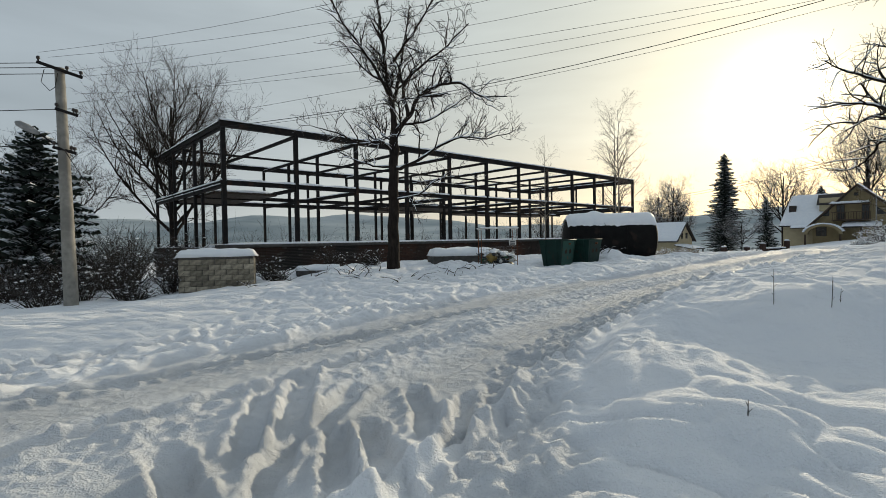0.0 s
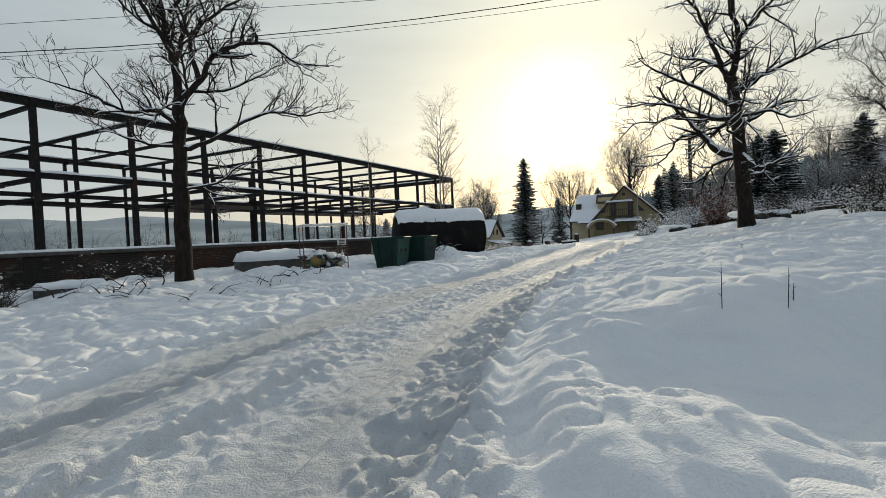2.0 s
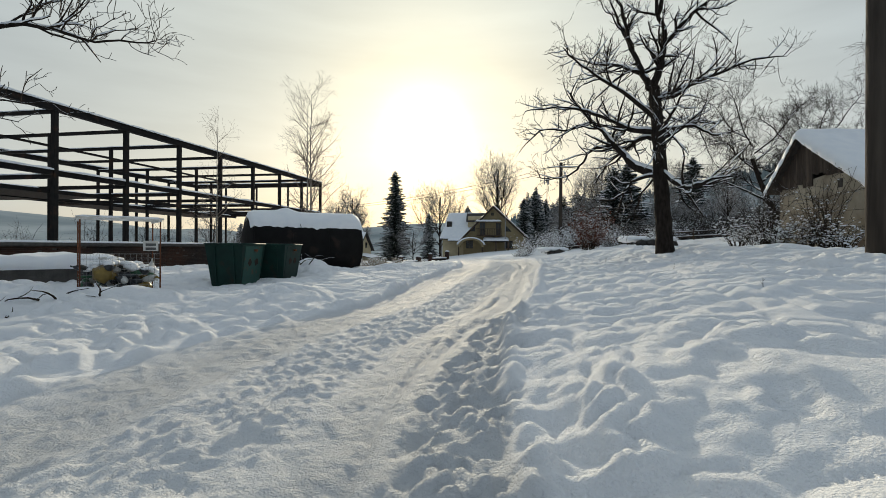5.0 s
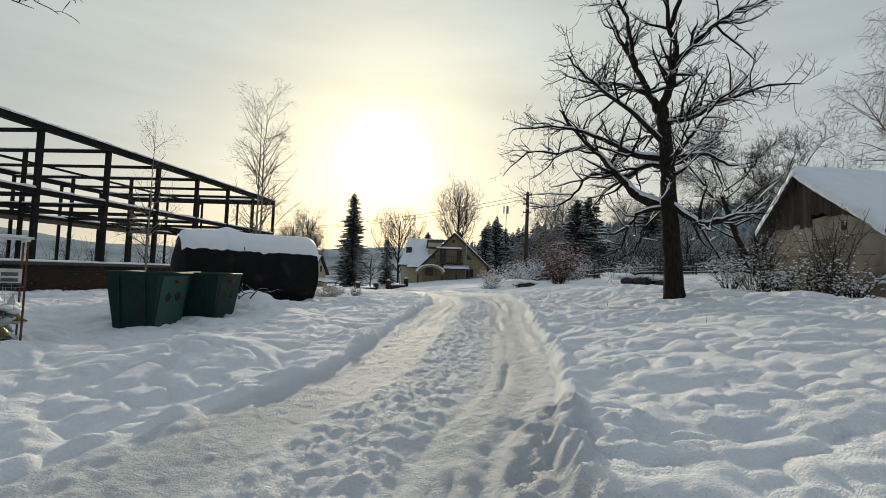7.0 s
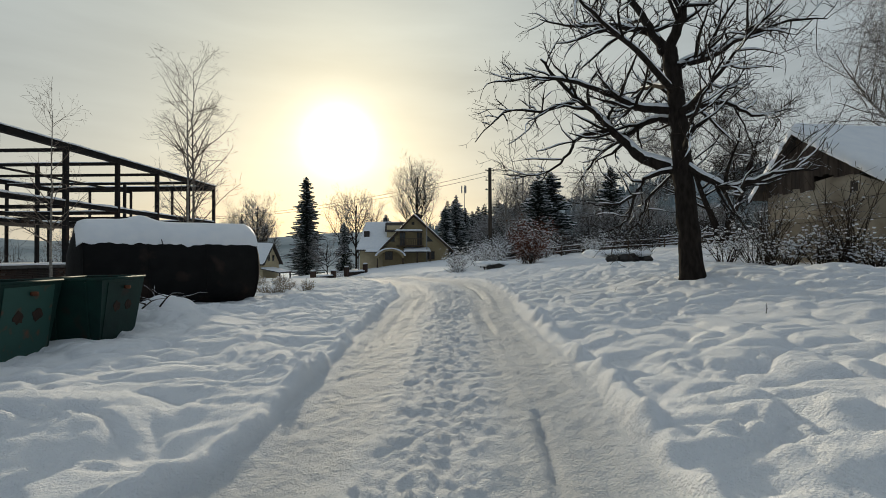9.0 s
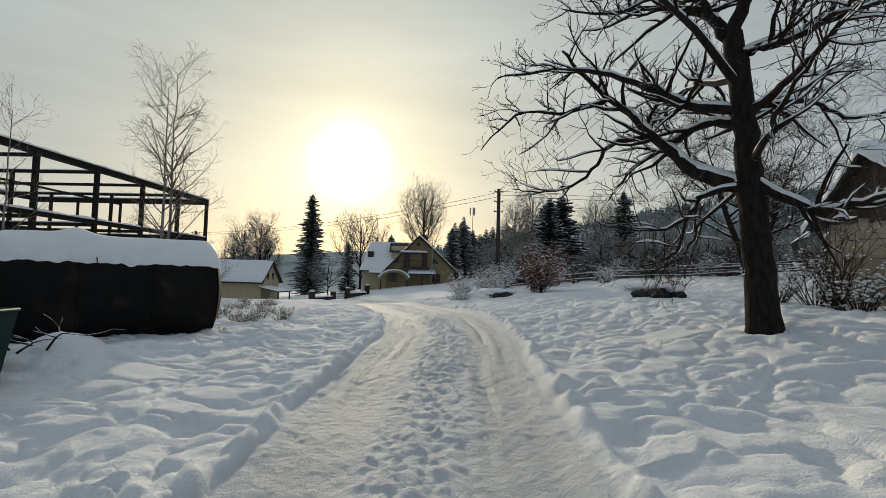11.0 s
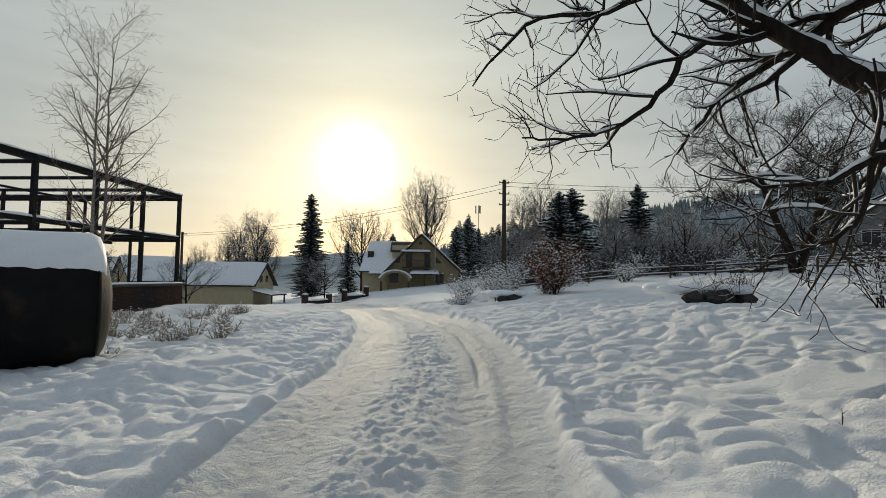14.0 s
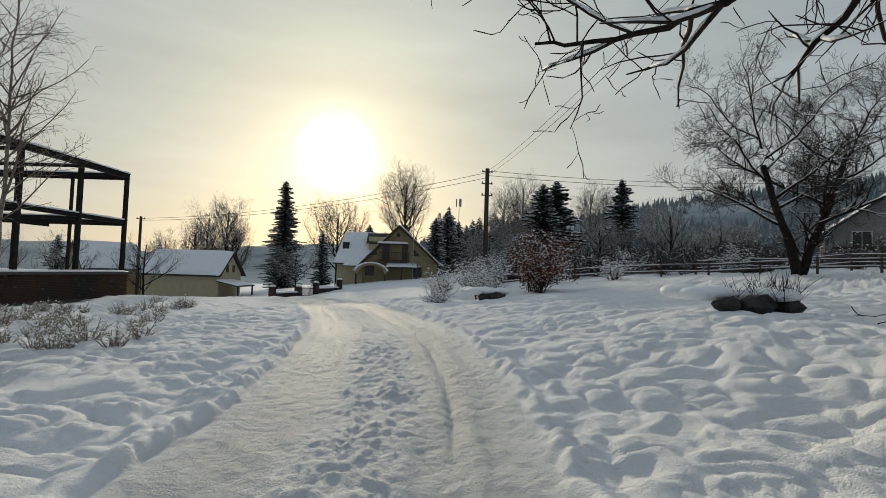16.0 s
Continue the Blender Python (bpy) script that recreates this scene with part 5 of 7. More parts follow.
def street_pole():
    x, y = -10.97, 14.28
    t = placed("utility_pole", x, y, -0.5, 0, "tapered grey concrete utility pole with crossarms and street lamp", "utility pole")
    s = Shape()
    s.tube([Vector((0.0, 0, -0.5)), Vector((-0.02, 0, 0)), Vector((-0.10, 0.02, 3.6)), Vector((-0.18, 0.02, 7.2))], [0.2, 0.19, 0.155, 0.12], 12)
    s.ob("shaft", M_CONCRETE, t, True)
    R = Vector((0.79, 0.61, 0))

    def arm(z, a, b):
        m = Shape()
        p = Vector((-0.18, 0.0, z)) - Vector((0.61, -0.79, 0)) * -0.13
        m.tube([p + R * a + Vector((0, 0, -a * 0.25)), p + R * b + Vector((0, 0, -b * 0.25))], [0.045, 0.045], 4)
        o = m.ob("crossarm", M_STEEL, t)
        for k in (a + 0.04, (a + b) / 2 + 0.16, b - 0.04):
            i = Shape()
            q = p + R * k + Vector((0, 0, -k * 0.25 + 0.03))
            i.tube([q, q + Vector((0, 0, 0.05)), q + Vector((0, 0, 0.07)), q + Vector((0, 0, 0.13)), q + Vector((0, 0, 0.15))], [0.02, 0.02, 0.05, 0.045, 0.02], 8)
            i.ob("insulator", M_CERAMIC, t, True)
        return p
    arm(7.12, -0.5, 0.55)
    arm(5.95, -0.12, 0.42)
    arm(4.82, -0.2, 0.35)
    lamp = Shape()
    p = Vector((-0.13, 0, 4.95))
    lamp.tube([p, p - R * 0.25 + Vector((0, 0, 0.06)), p - R * 0.55 + Vector((0, 0, 0.3))], [0.025, 0.025, 0.022], 7)
    lamp.ob("lamp_arm", M_STEEL, t, True)
    head = Shape()
    q = p - R * 0.52 + Vector((0, 0, 0.27))
    d = (-R + Vector((0, 0, 0.55))).normalized()
    head.tube([q, q + d * 0.08, q + d * 0.3, q + d * 0.52, q + d * 0.6], [0.03, 0.07, 0.105, 0.09, 0.03], 10)
    head.ob("lamp_head", M_LAMP, t, True)
    loop = Shape()
    loop.tube([Vector((-0.45, -0.2, 7.1)), Vector((-0.55, -0.2, 6.75)), Vector((-0.35, -0.15, 6.5)), Vector((-0.2, -0.14, 6.6)), Vector((-0.1, -0.15, 7.0))], [0.01] * 5, 5)
    loop.ob("jumper_wire", M_WIRE, t, True)
    strut = Shape()
    strut.tube([Vector((0.0, -0.12, 4.8)), Vector((0.35, 0.0, 4.1)), Vector((0.7, 0.2, 3.5))], [0.012] * 3, 5)
    strut.ob("stay_wire", M_WIRE, t)


def plain_pole(x, y, z, h, r, label, arms=0, lean=(0, 0)):
    t = placed("utility_pole", x, y, z, 0, label, "utility pole")
    s = Shape()
    s.tube([Vector((0, 0, -0.4)), Vector((lean[0] * 0.5, lean[1] * 0.5, h * 0.5)), Vector((*lean, h))], [r, r * 0.88, r * 0.75], 12)
    s.ob("shaft", M_POLEWOOD, t, True)
    for k in range(arms):
        zz = h - 0.25 - 0.9 * k
        m = Shape()
        m.tube([Vector((-0.35, 0.25, zz)), Vector((0.35, -0.25, zz))], [0.04, 0.04], 4)
        m.ob("crossarm", M_STEEL, t)
        for q in (-0.3, 0.3):
            i = Shape()
            i.tube([Vector((q, -q * 0.7, zz)), Vector((q, -q * 0.7, zz + 0.08)), Vector((q, -q * 0.7, zz + 0.16))], [0.02, 0.05, 0.03], 7)
            i.ob("insulator", M_CERAMIC, t, True)
    return t


street_pole()
plain_pole(13.61, 9.06, 1.1, 9.3, 0.185, "dark tarred wooden utility pole standing in the snow", 2, (0.05, 0.12))
plain_pole(40.16, 39.23, 1.0, 9.0, 0.2, "dark wooden utility pole with insulators by the bushes", 3)
plain_pole(26.5, 74.0, -2.4, 9.2, 0.17, "dark utility pole beside the garage", 1)
# bundle from the concrete pole across the road to the wooden pole
A, B = Vector((-11.1, 14.3, 0)), Vector((13.66, 9.15, 0))
for off, za, zb, dz, r in ((-0.5, 7.05, 10.2, 0.8, 0.0042), (-0.3, 6.95, 9.0, 0.68, 0.0042), (0.25, 6.68, 9.5, 0.8, 0.0042), (0.5, 6.56, 8.52, 0.71, 0.0042), (0.2, 5.7, 7.2, 0.2, 0.0042), (0.3, 6.0, 7.57, 0.75, 0.0042), (0.1, 4.65, 7.1, 0.16, 0.0042), (0.3, 4.7, 7.79, 0.94, 0.008), (0.3, 4.55, 7.44, 0.77, 0.0042)):
    q = Vector((0.79, 0.61, 0)) * off
    cable(A + q + Vector((0, 0, za)), B + Vector((0.1 * off, 0.3 * off, zb)), dz, r, "thin black overhead cable between the poles")
for off, za in ((-0.5, 6.75), (-0.1, 6.7), (0.3, 6.6), (0.2, 5.55), (0.0, 4.5)):
    q = Vector((0.79, 0.61, 0)) * off
    cable(A + q + Vector((0, 0, za)), (-38.0 + off, 6.0, za - 0.8), 0.5, 0.011, "black overhead cable running off along the road")
for k in range(2):
    cable((13.66, 9.1 + 0.2 * k, 10.1 - 0.6 * k), (40.16, 39.2, 9.8 - 0.3 * k), 0.8, 0.011, "black overhead cable to the far wooden pole")
    cable((40.16, 39.3, 9.7 - 0.4 * k), (26.5, 74.0, 6.6 - 0.2 * k), 0.8, 0.018, "black overhead cable to the far wooden pole")
    cable((40.16, 39.1, 9.8 - 0.35 * k), (75.0, 16.0, 12.5 - 0.4 * k), 0.8, 0.018, "black overhead cable to the far wooden pole")


# ---- shed ----
def shed():
    t = placed("old_shed", 23.15, 13.2, 1.0, math.degrees(math.atan2(-0.8, -0.6)), "old plastered shed with board gable and snow-covered roof", "shed")
    xl, xr, ln = -1.5, 3.1, 11.0
    zl, zr, za = 2.95, 2.45, 4.62

    def slab(name, mat, x0, z0, x1, z1, y0, y1, thick, smooth=False):
        s = Shape()
        n = 10
        vs, fs = [], []
        for j in range(n + 1):
            y = y0 + (y1 - y0) * j / n
            vs += [Vector((x0, y, z0)), Vector((x1, y, z1)), Vector((x1, y, z1 + thick)), Vector((x0, y, z0 + thick))]
            if j:
                o = 4 * (j - 1)
                fs += [(o + a, o + (a + 1) % 4, o + 4 + (a + 1) % 4, o + 4 + a) for a in range(4)]
        fs += [(3, 2, 1, 0), (4 * n, 4 * n + 1, 4 * n + 2, 4 * n + 3)]
        s.add(vs, fs)
        return s.ob(name, mat, t, smooth)
    g = Shape()
    g.add([Vector(p) for p in ((xl + 0.12, 0, -0.8), (xr - 0.15, 0, -0.8), (xr - 0.15, 0, zr - 0.02), (1.5, 0, 3.15), (xl + 0.12, 0, 2.75), (xl + 0.12, 0.3, -0.8), (xr - 0.15, 0.3, -0.8), (xr - 0.15, 0.3, zr - 0.02), (1.5, 0.3, 3.15), (xl + 0.12, 0.3, 2.75))],
          [(0, 1, 2, 3, 4), (9, 8, 7, 6, 5), (0, 5, 6, 1), (1, 6, 7, 2), (2, 7, 8, 3), (3, 8, 9, 4), (4, 9, 5, 0)])
    g.ob("wall", M_PLASTER, t)
    block("wall", (xr - 0.45, 0.3, -0.8), (xr - 0.15, ln, zr - 0.02), M_PLASTER, t, 0.01)
    block("wall", (xl + 0.12, 0.3, -0.8), (xl + 0.4, ln, zl - 0.1), M_PLASTER, t, 0.01)
    block("wall", (xl + 0.4, ln - 0.3, -0.8), (xr - 0.45, ln, zr - 0.02), M_PLASTER, t, 0.01)
    rng = random.Random(6)
    x = xl - 0.05
    while x < 1.9:
        w = rng.uniform(0.13, 0.19)
        c = x + w / 2
        top = (za - (za - zl) * (c / xl)) if c < 0 else (za - (za - zr) * (c / xr))
        bottom = 2.8 + rng.uniform(-0.1, 0.1) if c < 0.5 else 3.1 + rng.uniform(-0.08, 0.08)
        if top - bottom > 0.1:
            block("board", (x, -0.04 - rng.uniform(0, 0.012), bottom), (x + w - 0.008, -0.012, top - 0.03), M_BOARD, t, 0.003)
        x += w
    for x0, z0, x1, z1 in ((xl - 0.28, zl - 0.3, 0, za), (0, za, xr + 0.25, zr - 0.15)):
        slab("roof", M_ROOFDARK, x0, z0, x1, z1, -0.35, ln + 0.2, 0.06)
        s = Shape()
        n, k = 34, 60
        for i in range(n + 1):
            for j in range(k + 1):
                u, v = i / n, j / k
                e = min((u if x0 < 0 else 1 - u) * 9, min(v, 1 - v) * 40, 1)
                px, py = x0 + (x1 - x0) * u, -0.42 + (ln + 0.65) * v
                th = 0.07 + 0.2 * min(1, e) ** 0.5 + 0.05 * noise.noise(Vector((px * 1.3, py * 1.3, 2))) + (0.03 * noise.noise(Vector((px * 7, py * 7, 5))) if v < 0.02 or u < 0.05 or u > 0.95 else 0)
                s.v.append(Vector((px, py + (0.05 * noise.noise(Vector((px * 5, 3, 1))) if j == 0 else 0), z0 + (z1 - z0) * u + 0.06 + th)))
        for i in range(n):
            for j in range(k):
                q = i * (k + 1) + j
                s.f.append((q, q + k + 1, q + k + 2, q + 1))
        base = len(s.v)
        for i in range(n + 1):
            s.v.append(s.v[i * (k + 1)] + Vector((0, 0.03, -0.2)))
        for i in range(n):
            s.f.append((base + i, base + i + 1, (i + 1) * (k + 1), i * (k + 1)))
        s.ob("snow", M_SNOW, t, True, "thick snow over the roof")
        rk = Shape()
        rk.tube([Vector((x0, -0.33, z0 - 0.03)), Vector((x1, -0.33, z1 - 0.03))], [0.06, 0.06], 4)
        rk.ob("barge_board", M_BOARD, t)
    block("vent", (1.55, -0.02, 2.55), (1.75, 0.06, 2.85), M_ROOFDARK, t, 0.005)
    for k in range(3):
        s = Shape()
        z = 1.2 + 0.55 * k
        s.tube([Vector((-0.9, -0.02, z)), Vector((0.8, -0.02, z + rng.uniform(-0.05, 0.1))), Vector((2.7, -0.02, z + rng.uniform(-0.1, 0.1)))], [0.008] * 3, 4)
        s.ob("crack", M_BOARD, t)


shed()


# ---- houses ----
def roof_plane(t, a, b, c, d, thick, mat, snow, seed=0, name="roof"):
    """A roof slope a-b along the eave, d-c along the ridge, with snow on it."""
    a, b, c, d = (Vector(p) for p in (a, b, c, d))
    nrm_ = (b - a).cross(d - a).normalized()
    if nrm_.z < 0:
        nrm_ = -nrm_
    s = Shape()
    lo = [p - nrm_ * thick for p in (a, b, c, d)]
    s.add(lo + [a, b, c, d], [(0, 3, 2, 1), (4, 5, 6, 7), (0, 1, 5, 4), (1, 2, 6, 5), (2, 3, 7, 6), (3, 0, 4, 7)])
    o = s.ob(name, mat, t)
    if snow:
        w = Shape()
        n = 16
        for i in range(n + 1):
            for j in range(n + 1):
                u, v = i / n, j / n
                p = a.lerp(b, u).lerp(d.lerp(c, u), v)
                e = min(u, 1 - u, v * 1.2 + 0.02, 1) * 8
                w.v.append(p + nrm_ * (0.02 + snow * min(1, e) ** 0.5 * (1 + 0.3 * noise.noise(p * 0.8 + Vector((seed, 0, 0)))) - (0.03 if i in (0, n) or j == 0 else 0)))
        for i in range(n):
            for j in range(n):
                q = i * (n + 1) + j
                w.f.append((q, q + n + 1, q + n + 2, q + 1))
        w.ob("snow", M_SNOW, t, True)
    return o


def house_window(t, x, y, z, w, h, depth=0.06, mat=None, name="window"):
    """A window on a wall that faces -y: frame proud of the wall, pane set back in it."""
    f = Shape()
    k = 0.06
    for a, b in (((x - w / 2 - k, z - k), (x + w / 2 + k, z)), ((x - w / 2 - k, z + h), (x + w / 2 + k, z + h + k)), ((x - w / 2 - k, z), (x - w / 2, z + h)), ((x + w / 2, z), (x + w / 2 + k, z + h)), ((x - 0.025, z), (x + 0.025, z + h))):
        f.box((a[0], y - depth, a[1]), (b[0], y + 0.02, b[1]))
    o = f.ob(name, mat or M_TIMBER, t)
    block("pane", (x - w / 2, y - 0.012, z), (x + w / 2, y - 0.004, z + h), M_GLASS, o, 0)
    return o


def yellow_house():
    t = placed("yellow_house", 56.6, 67.5, 0.55, -41.7, "ochre house with steep snowy roofs, wooden balcony and arched porch", "house")
    H, E = 7.75, 2.35
    L, R = -5.4, 6.1
    s = Shape()
    s.add([Vector(p) for p in ((L + 0.5, 0, -1.5), (R - 0.6, 0, -1.5), (R - 0.6, 0, E + 0.3), (0, 0, H - 0.35), (L + 0.5, 0, E + 0.3), (L + 0.5, 9, -1.5), (R - 0.6, 9, -1.5), (R - 0.6, 9, E + 0.3), (0, 9, H - 0.35), (L + 0.5, 9, E + 0.3))],
          [(0, 1, 2, 3, 4), (9, 8, 7, 6, 5), (0, 5, 6, 1), (1, 6, 7, 2), (2, 7, 8, 3), (3, 8, 9, 4), (4, 9, 5, 0)])
    s.ob("wall", M_YELLOW, t)
    roof_plane(t, (L - 0.1, -0.7, E - 0.35), (L - 0.1, 9.4, E - 0.35), (0, 9.4, H), (0, -0.7, H), 0.22, M_ROOFDARK, 0.12, 1)
    roof_plane(t, (R + 0.1, 9.4, E - 0.35), (R + 0.1, -0.7, E - 0.35), (0, -0.7, H), (0, 9.4, H), 0.22, M_ROOFDARK, 0.22, 2)
    for sx, xe in ((-1, L - 0.1), (1, R + 0.1)):
        b = Shape()
        b.tube([Vector((xe, -0.72, E - 0.45)), Vector((0, -0.72, H - 0.1))], [0.13, 0.13], 4)
        b.ob("barge_board", M_TIMBER, t)
    # wing with its own ridge, along x
    W0 = -9.0
    block("wall", (W0 + 0.4, 1.6, -1.5), (L + 0.6, 9.0, E), M_CREAM, t, 0.02)
    roof_plane(t, (W0 - 0.1, 0.9, E - 0.1), (L + 2.2, 0.9, E - 0.1), (-1.2, 5.4, 6.9), (W0 + 1.2, 5.4, 6.9), 0.2, M_ROOFDARK, 0.14, 3)
    roof_plane(t, (L + 2.2, 9.9, E - 0.1), (W0 - 0.1, 9.9, E - 0.1), (W0 + 1.2, 5.4, 6.9), (-1.2, 5.4, 6.9), 0.2, M_ROOFDARK, 0.14, 4)
    roof_plane(t, (W0 - 0.1, 9.9, E - 0.1), (W0 - 0.1, 0.9, E - 0.1), (W0 + 1.2, 5.4, 6.9), (W0 + 1.2, 5.42, 6.9), 0.15, M_ROOFDARK, 0.1, 5)
    roof_plane(t, (W0 + 1.4, 0.3, 1.9), (L + 0.4, 0.3, 1.9), (L + 0.4, 1.7, 2.6), (W0 + 1.4, 1.7, 2.6), 0.1, M_ROOFDARK, 0.1, 6, "lean_to_roof")
    block("dormer", (-4.3, 2.4, 4.3), (-1.6, 5.2, 6.2), M_CREAM, t, 0.02)
    roof_plane(t, (-4.6, 2.0, 5.3), (-1.0, 2.0, 5.3), (-1.0, 5.3, 6.95), (-4.6, 5.3, 6.95), 0.16, M_ROOFDARK, 0, 7, "dormer_roof")
    block("chimney", (-8.0, 2.7, 3.6), (-7.1, 3.4, 5.3), M_REDBRICK, t, 0.02)
    block("chimney", (0.5, 6.0, 6.5), (1.3, 6.8, 8.4), M_REDBRICK, t, 0.02)
    # balcony
    block("balcony_floor", (-2.7, -1.1, 2.75), (1.5, 0, 2.9), M_TIMBER, t, 0.02)
    for i in range(15):
        x = -2.6 + i * 4.0 / 14
        block("baluster", (x - 0.03, -1.08, 2.9), (x + 0.03, -1.03, 3.85), M_TIMBER, t, 0)
    block("handrail", (-2.75, -1.13, 3.85), (1.55, -0.98, 3.95), M_TIMBER, t, 0.01)
    block("canopy", (-2.9, -1.3, 5.0), (1.4, 0, 5.12), M_TIMBER, t, 0.01)
    snow_cap("snow", (-2.9, -1.3, 5.12), (1.4, 0), 0.3, t, 7, step=0.3)
    house_window(t, -1.75, 0, 2.95, 0.8, 1.95, name="balcony_door")
    house_window(t, 0.9, 0, 2.95, 0.7, 1.9, name="balcony_door")
    for x, d in ((-3.55, 1), (2.55, 1)):
        w = Shape()
        k = 1 if x < 0 else -1
        w.add([Vector((x - 0.55 * k, -0.03, 3.5)), Vector((x + 0.55 * k, -0.03, 3.5)), Vector((x + 0.55 * k, -0.03, 4.6)), Vector((x - 0.55 * k, 0.02, 3.5)), Vector((x + 0.55 * k, 0.02, 3.5)), Vector((x + 0.55 * k, 0.02, 4.6))],
              [(0, 1, 2) if k > 0 else (2, 1, 0), (5, 4, 3), (0, 3, 4, 1), (1, 4, 5, 2), (2, 5, 3, 0)])
        w.ob("window", M_GLASS, t)
    house_window(t, -0.1, 0, 6.2, 0.35, 0.35)
    for x in (-3.9, 2.7):
        house_window(t, x, 0, 0.7, 1.1, 1.2)
    # arched porch
    arch = Shape()
    n = 14
    for j in range(n + 1):
        g = math.pi * j / n
        for r, y in ((1.35, -2.0), (1.65, -2.0), (1.65, -0.02), (1.35, -0.02)):
            arch.v.append(Vector((-3.6 + r * 1.3 * math.cos(g), y, 0.9 + r * 0.85 * math.sin(g))))
        if j:
            o = 4 * (j - 1)
            arch.f += [(o + a, o + (a + 1) % 4, o + 4 + (a + 1) % 4, o + 4 + a) for a in range(4)]
    arch.ob("porch_arch", M_YELLOW, t)
    cap = Shape()
    for j in range(n + 1):
        g = math.pi * (0.08 + 0.84 * j / n)
        for r, y in ((1.66, -2.1), (1.9, -1.9), (1.9, -0.2), (1.66, -0.05)):
            cap.v.append(Vector((-3.6 + r * 1.3 * math.cos(g), y, 0.9 + r * 0.85 * math.sin(g))))
        if j:
            o = 4 * (j - 1)
            cap.f += [(o + a, o + (a + 1) % 4, o + 4 + (a + 1) % 4, o + 4 + a) for a in range(4)]
    cap.ob("snow", M_SNOW, t, True)
    roof_plane(t, (-1.6, -1.9, 1.85), (2.6, -1.9, 1.85), (2.6, 0, 2.4), (-1.6, 0, 2.4), 0.1, M_ROOFDARK, 0.22, 9, "porch_roof")
    for x in (-5.6, -1.7, 0.5, 2.5):
        block("porch_post", (x - 0.12, -1.9, -1.5), (x + 0.12, -1.66, 1.8), M_TIMBER, t, 0.01)
    g2 = Shape()
    g2.tube([Vector((2.0, -1.5, -1)), Vector((2.0, -1.5, 7.1))], [0.09, 0.07], 8)
    g2.ob("aerial_mast", M_GALV, t, True)
    for x, z0, z1 in ((W0 + 0.25, -1.5, E - 0.2),):
        g3 = Shape()
        g3.tube([Vector((x, 1.4, z0)), Vector((x, 1.4, z1)), Vector((x - 0.2, 0.8, z1 + 0.15))], [0.05] * 3, 6)
        g3.ob("downpipe", M_TIMBER, t, True)


def garage(x, y, z, turn, ln, wd, eave, top, label, mat):
    t = placed("garage", x, y, z, turn, label, "outbuilding")
    s = Shape()
    # ridge along x; gable at x = 0
    s.add([Vector(p) for p in ((0, 0, -1.2), (0, wd, -1.2), (0, wd, eave), (0, wd / 2, top - 0.12), (0, 0, eave), (-ln, 0, -1.2), (-ln, wd, -1.2), (-ln, wd, eave), (-ln, wd / 2, top - 0.12), (-ln, 0, eave))],
          [(0, 1, 2, 3, 4), (9, 8, 7, 6, 5), (1, 0, 5, 6), (2, 1, 6, 7), (3, 2, 7, 8), (4, 3, 8, 9), (0, 4, 9, 5)])
    s.ob("wall", mat, t)
    roof_plane(t, (-ln - 0.3, -0.45, eave - 0.22), (0.4, -0.45, eave - 0.22), (0.4, wd / 2, top), (-ln - 0.3, wd / 2, top), 0.14, M_ROOFDARK, 0.14, 2)
    roof_plane(t, (0.4, wd + 0.45, eave - 0.22), (-ln - 0.3, wd + 0.45, eave - 0.22), (-ln - 0.3, wd / 2, top), (0.4, wd / 2, top), 0.14, M_ROOFDARK, 0.14, 3)
    for e in (-0.45, wd + 0.45):
        b = Shape()
        b.tube([Vector((0.42, e, eave - 0.3)), Vector((0.42, wd / 2, top - 0.06))], [0.09, 0.09], 4)
        b.ob("barge_board", M_ROOFDARK, t)
    gut = Shape()
    gut.tube([Vector((-ln - 0.3, -0.5, eave - 0.32)), Vector((0.4, -0.5, eave - 0.32))], [0.06, 0.06], 6)
    gut.ob("gutter", M_ROOFDARK, t, True)
    pipe = Shape()
    pipe.tube([Vector((-ln + 0.1, -0.5, eave - 0.35)), Vector((-ln + 0.15, -0.12, eave - 0.7)), Vector((-ln + 0.15, -0.12, -0.6))], [0.05] * 3, 6)
    pipe.ob("downpipe", M_ROOFDARK, t, True)
    for yy in (wd * 0.36, wd * 0.64):
        block("window", (0.003, yy - 0.3, eave + 0.15), (0.05, yy + 0.3, eave + 1.0), M_GLASS, t, 0.01)
    roof_plane(t, (2.6, -0.6, eave - 1.3), (2.6, wd * 0.7, eave - 1.3), (0, wd * 0.7, eave - 0.75), (0, -0.6, eave - 0.75), 0.12, M_ROOFDARK, 0.14, 5, "lean_to_roof")
    for yy in (-0.4, wd * 0.6):
        block("post", (2.4, yy, -1), (2.55, yy + 0.15, eave - 1.3), M_ROOFDARK, t, 0.01)
    return t


yellow_house()
garage(34.3, 72.9, -1.75, -50.0, 9.2, 5.4, 2.75, 5.35, "cream garage with snowy gable roof and lean-to", M_CREAM)
garage(29.5, 84.0, -2.0, 8.0, 6.0, 5.5, 3.4, 6.3, "ochre outbuilding behind the garage under snow", M_YELLOW)


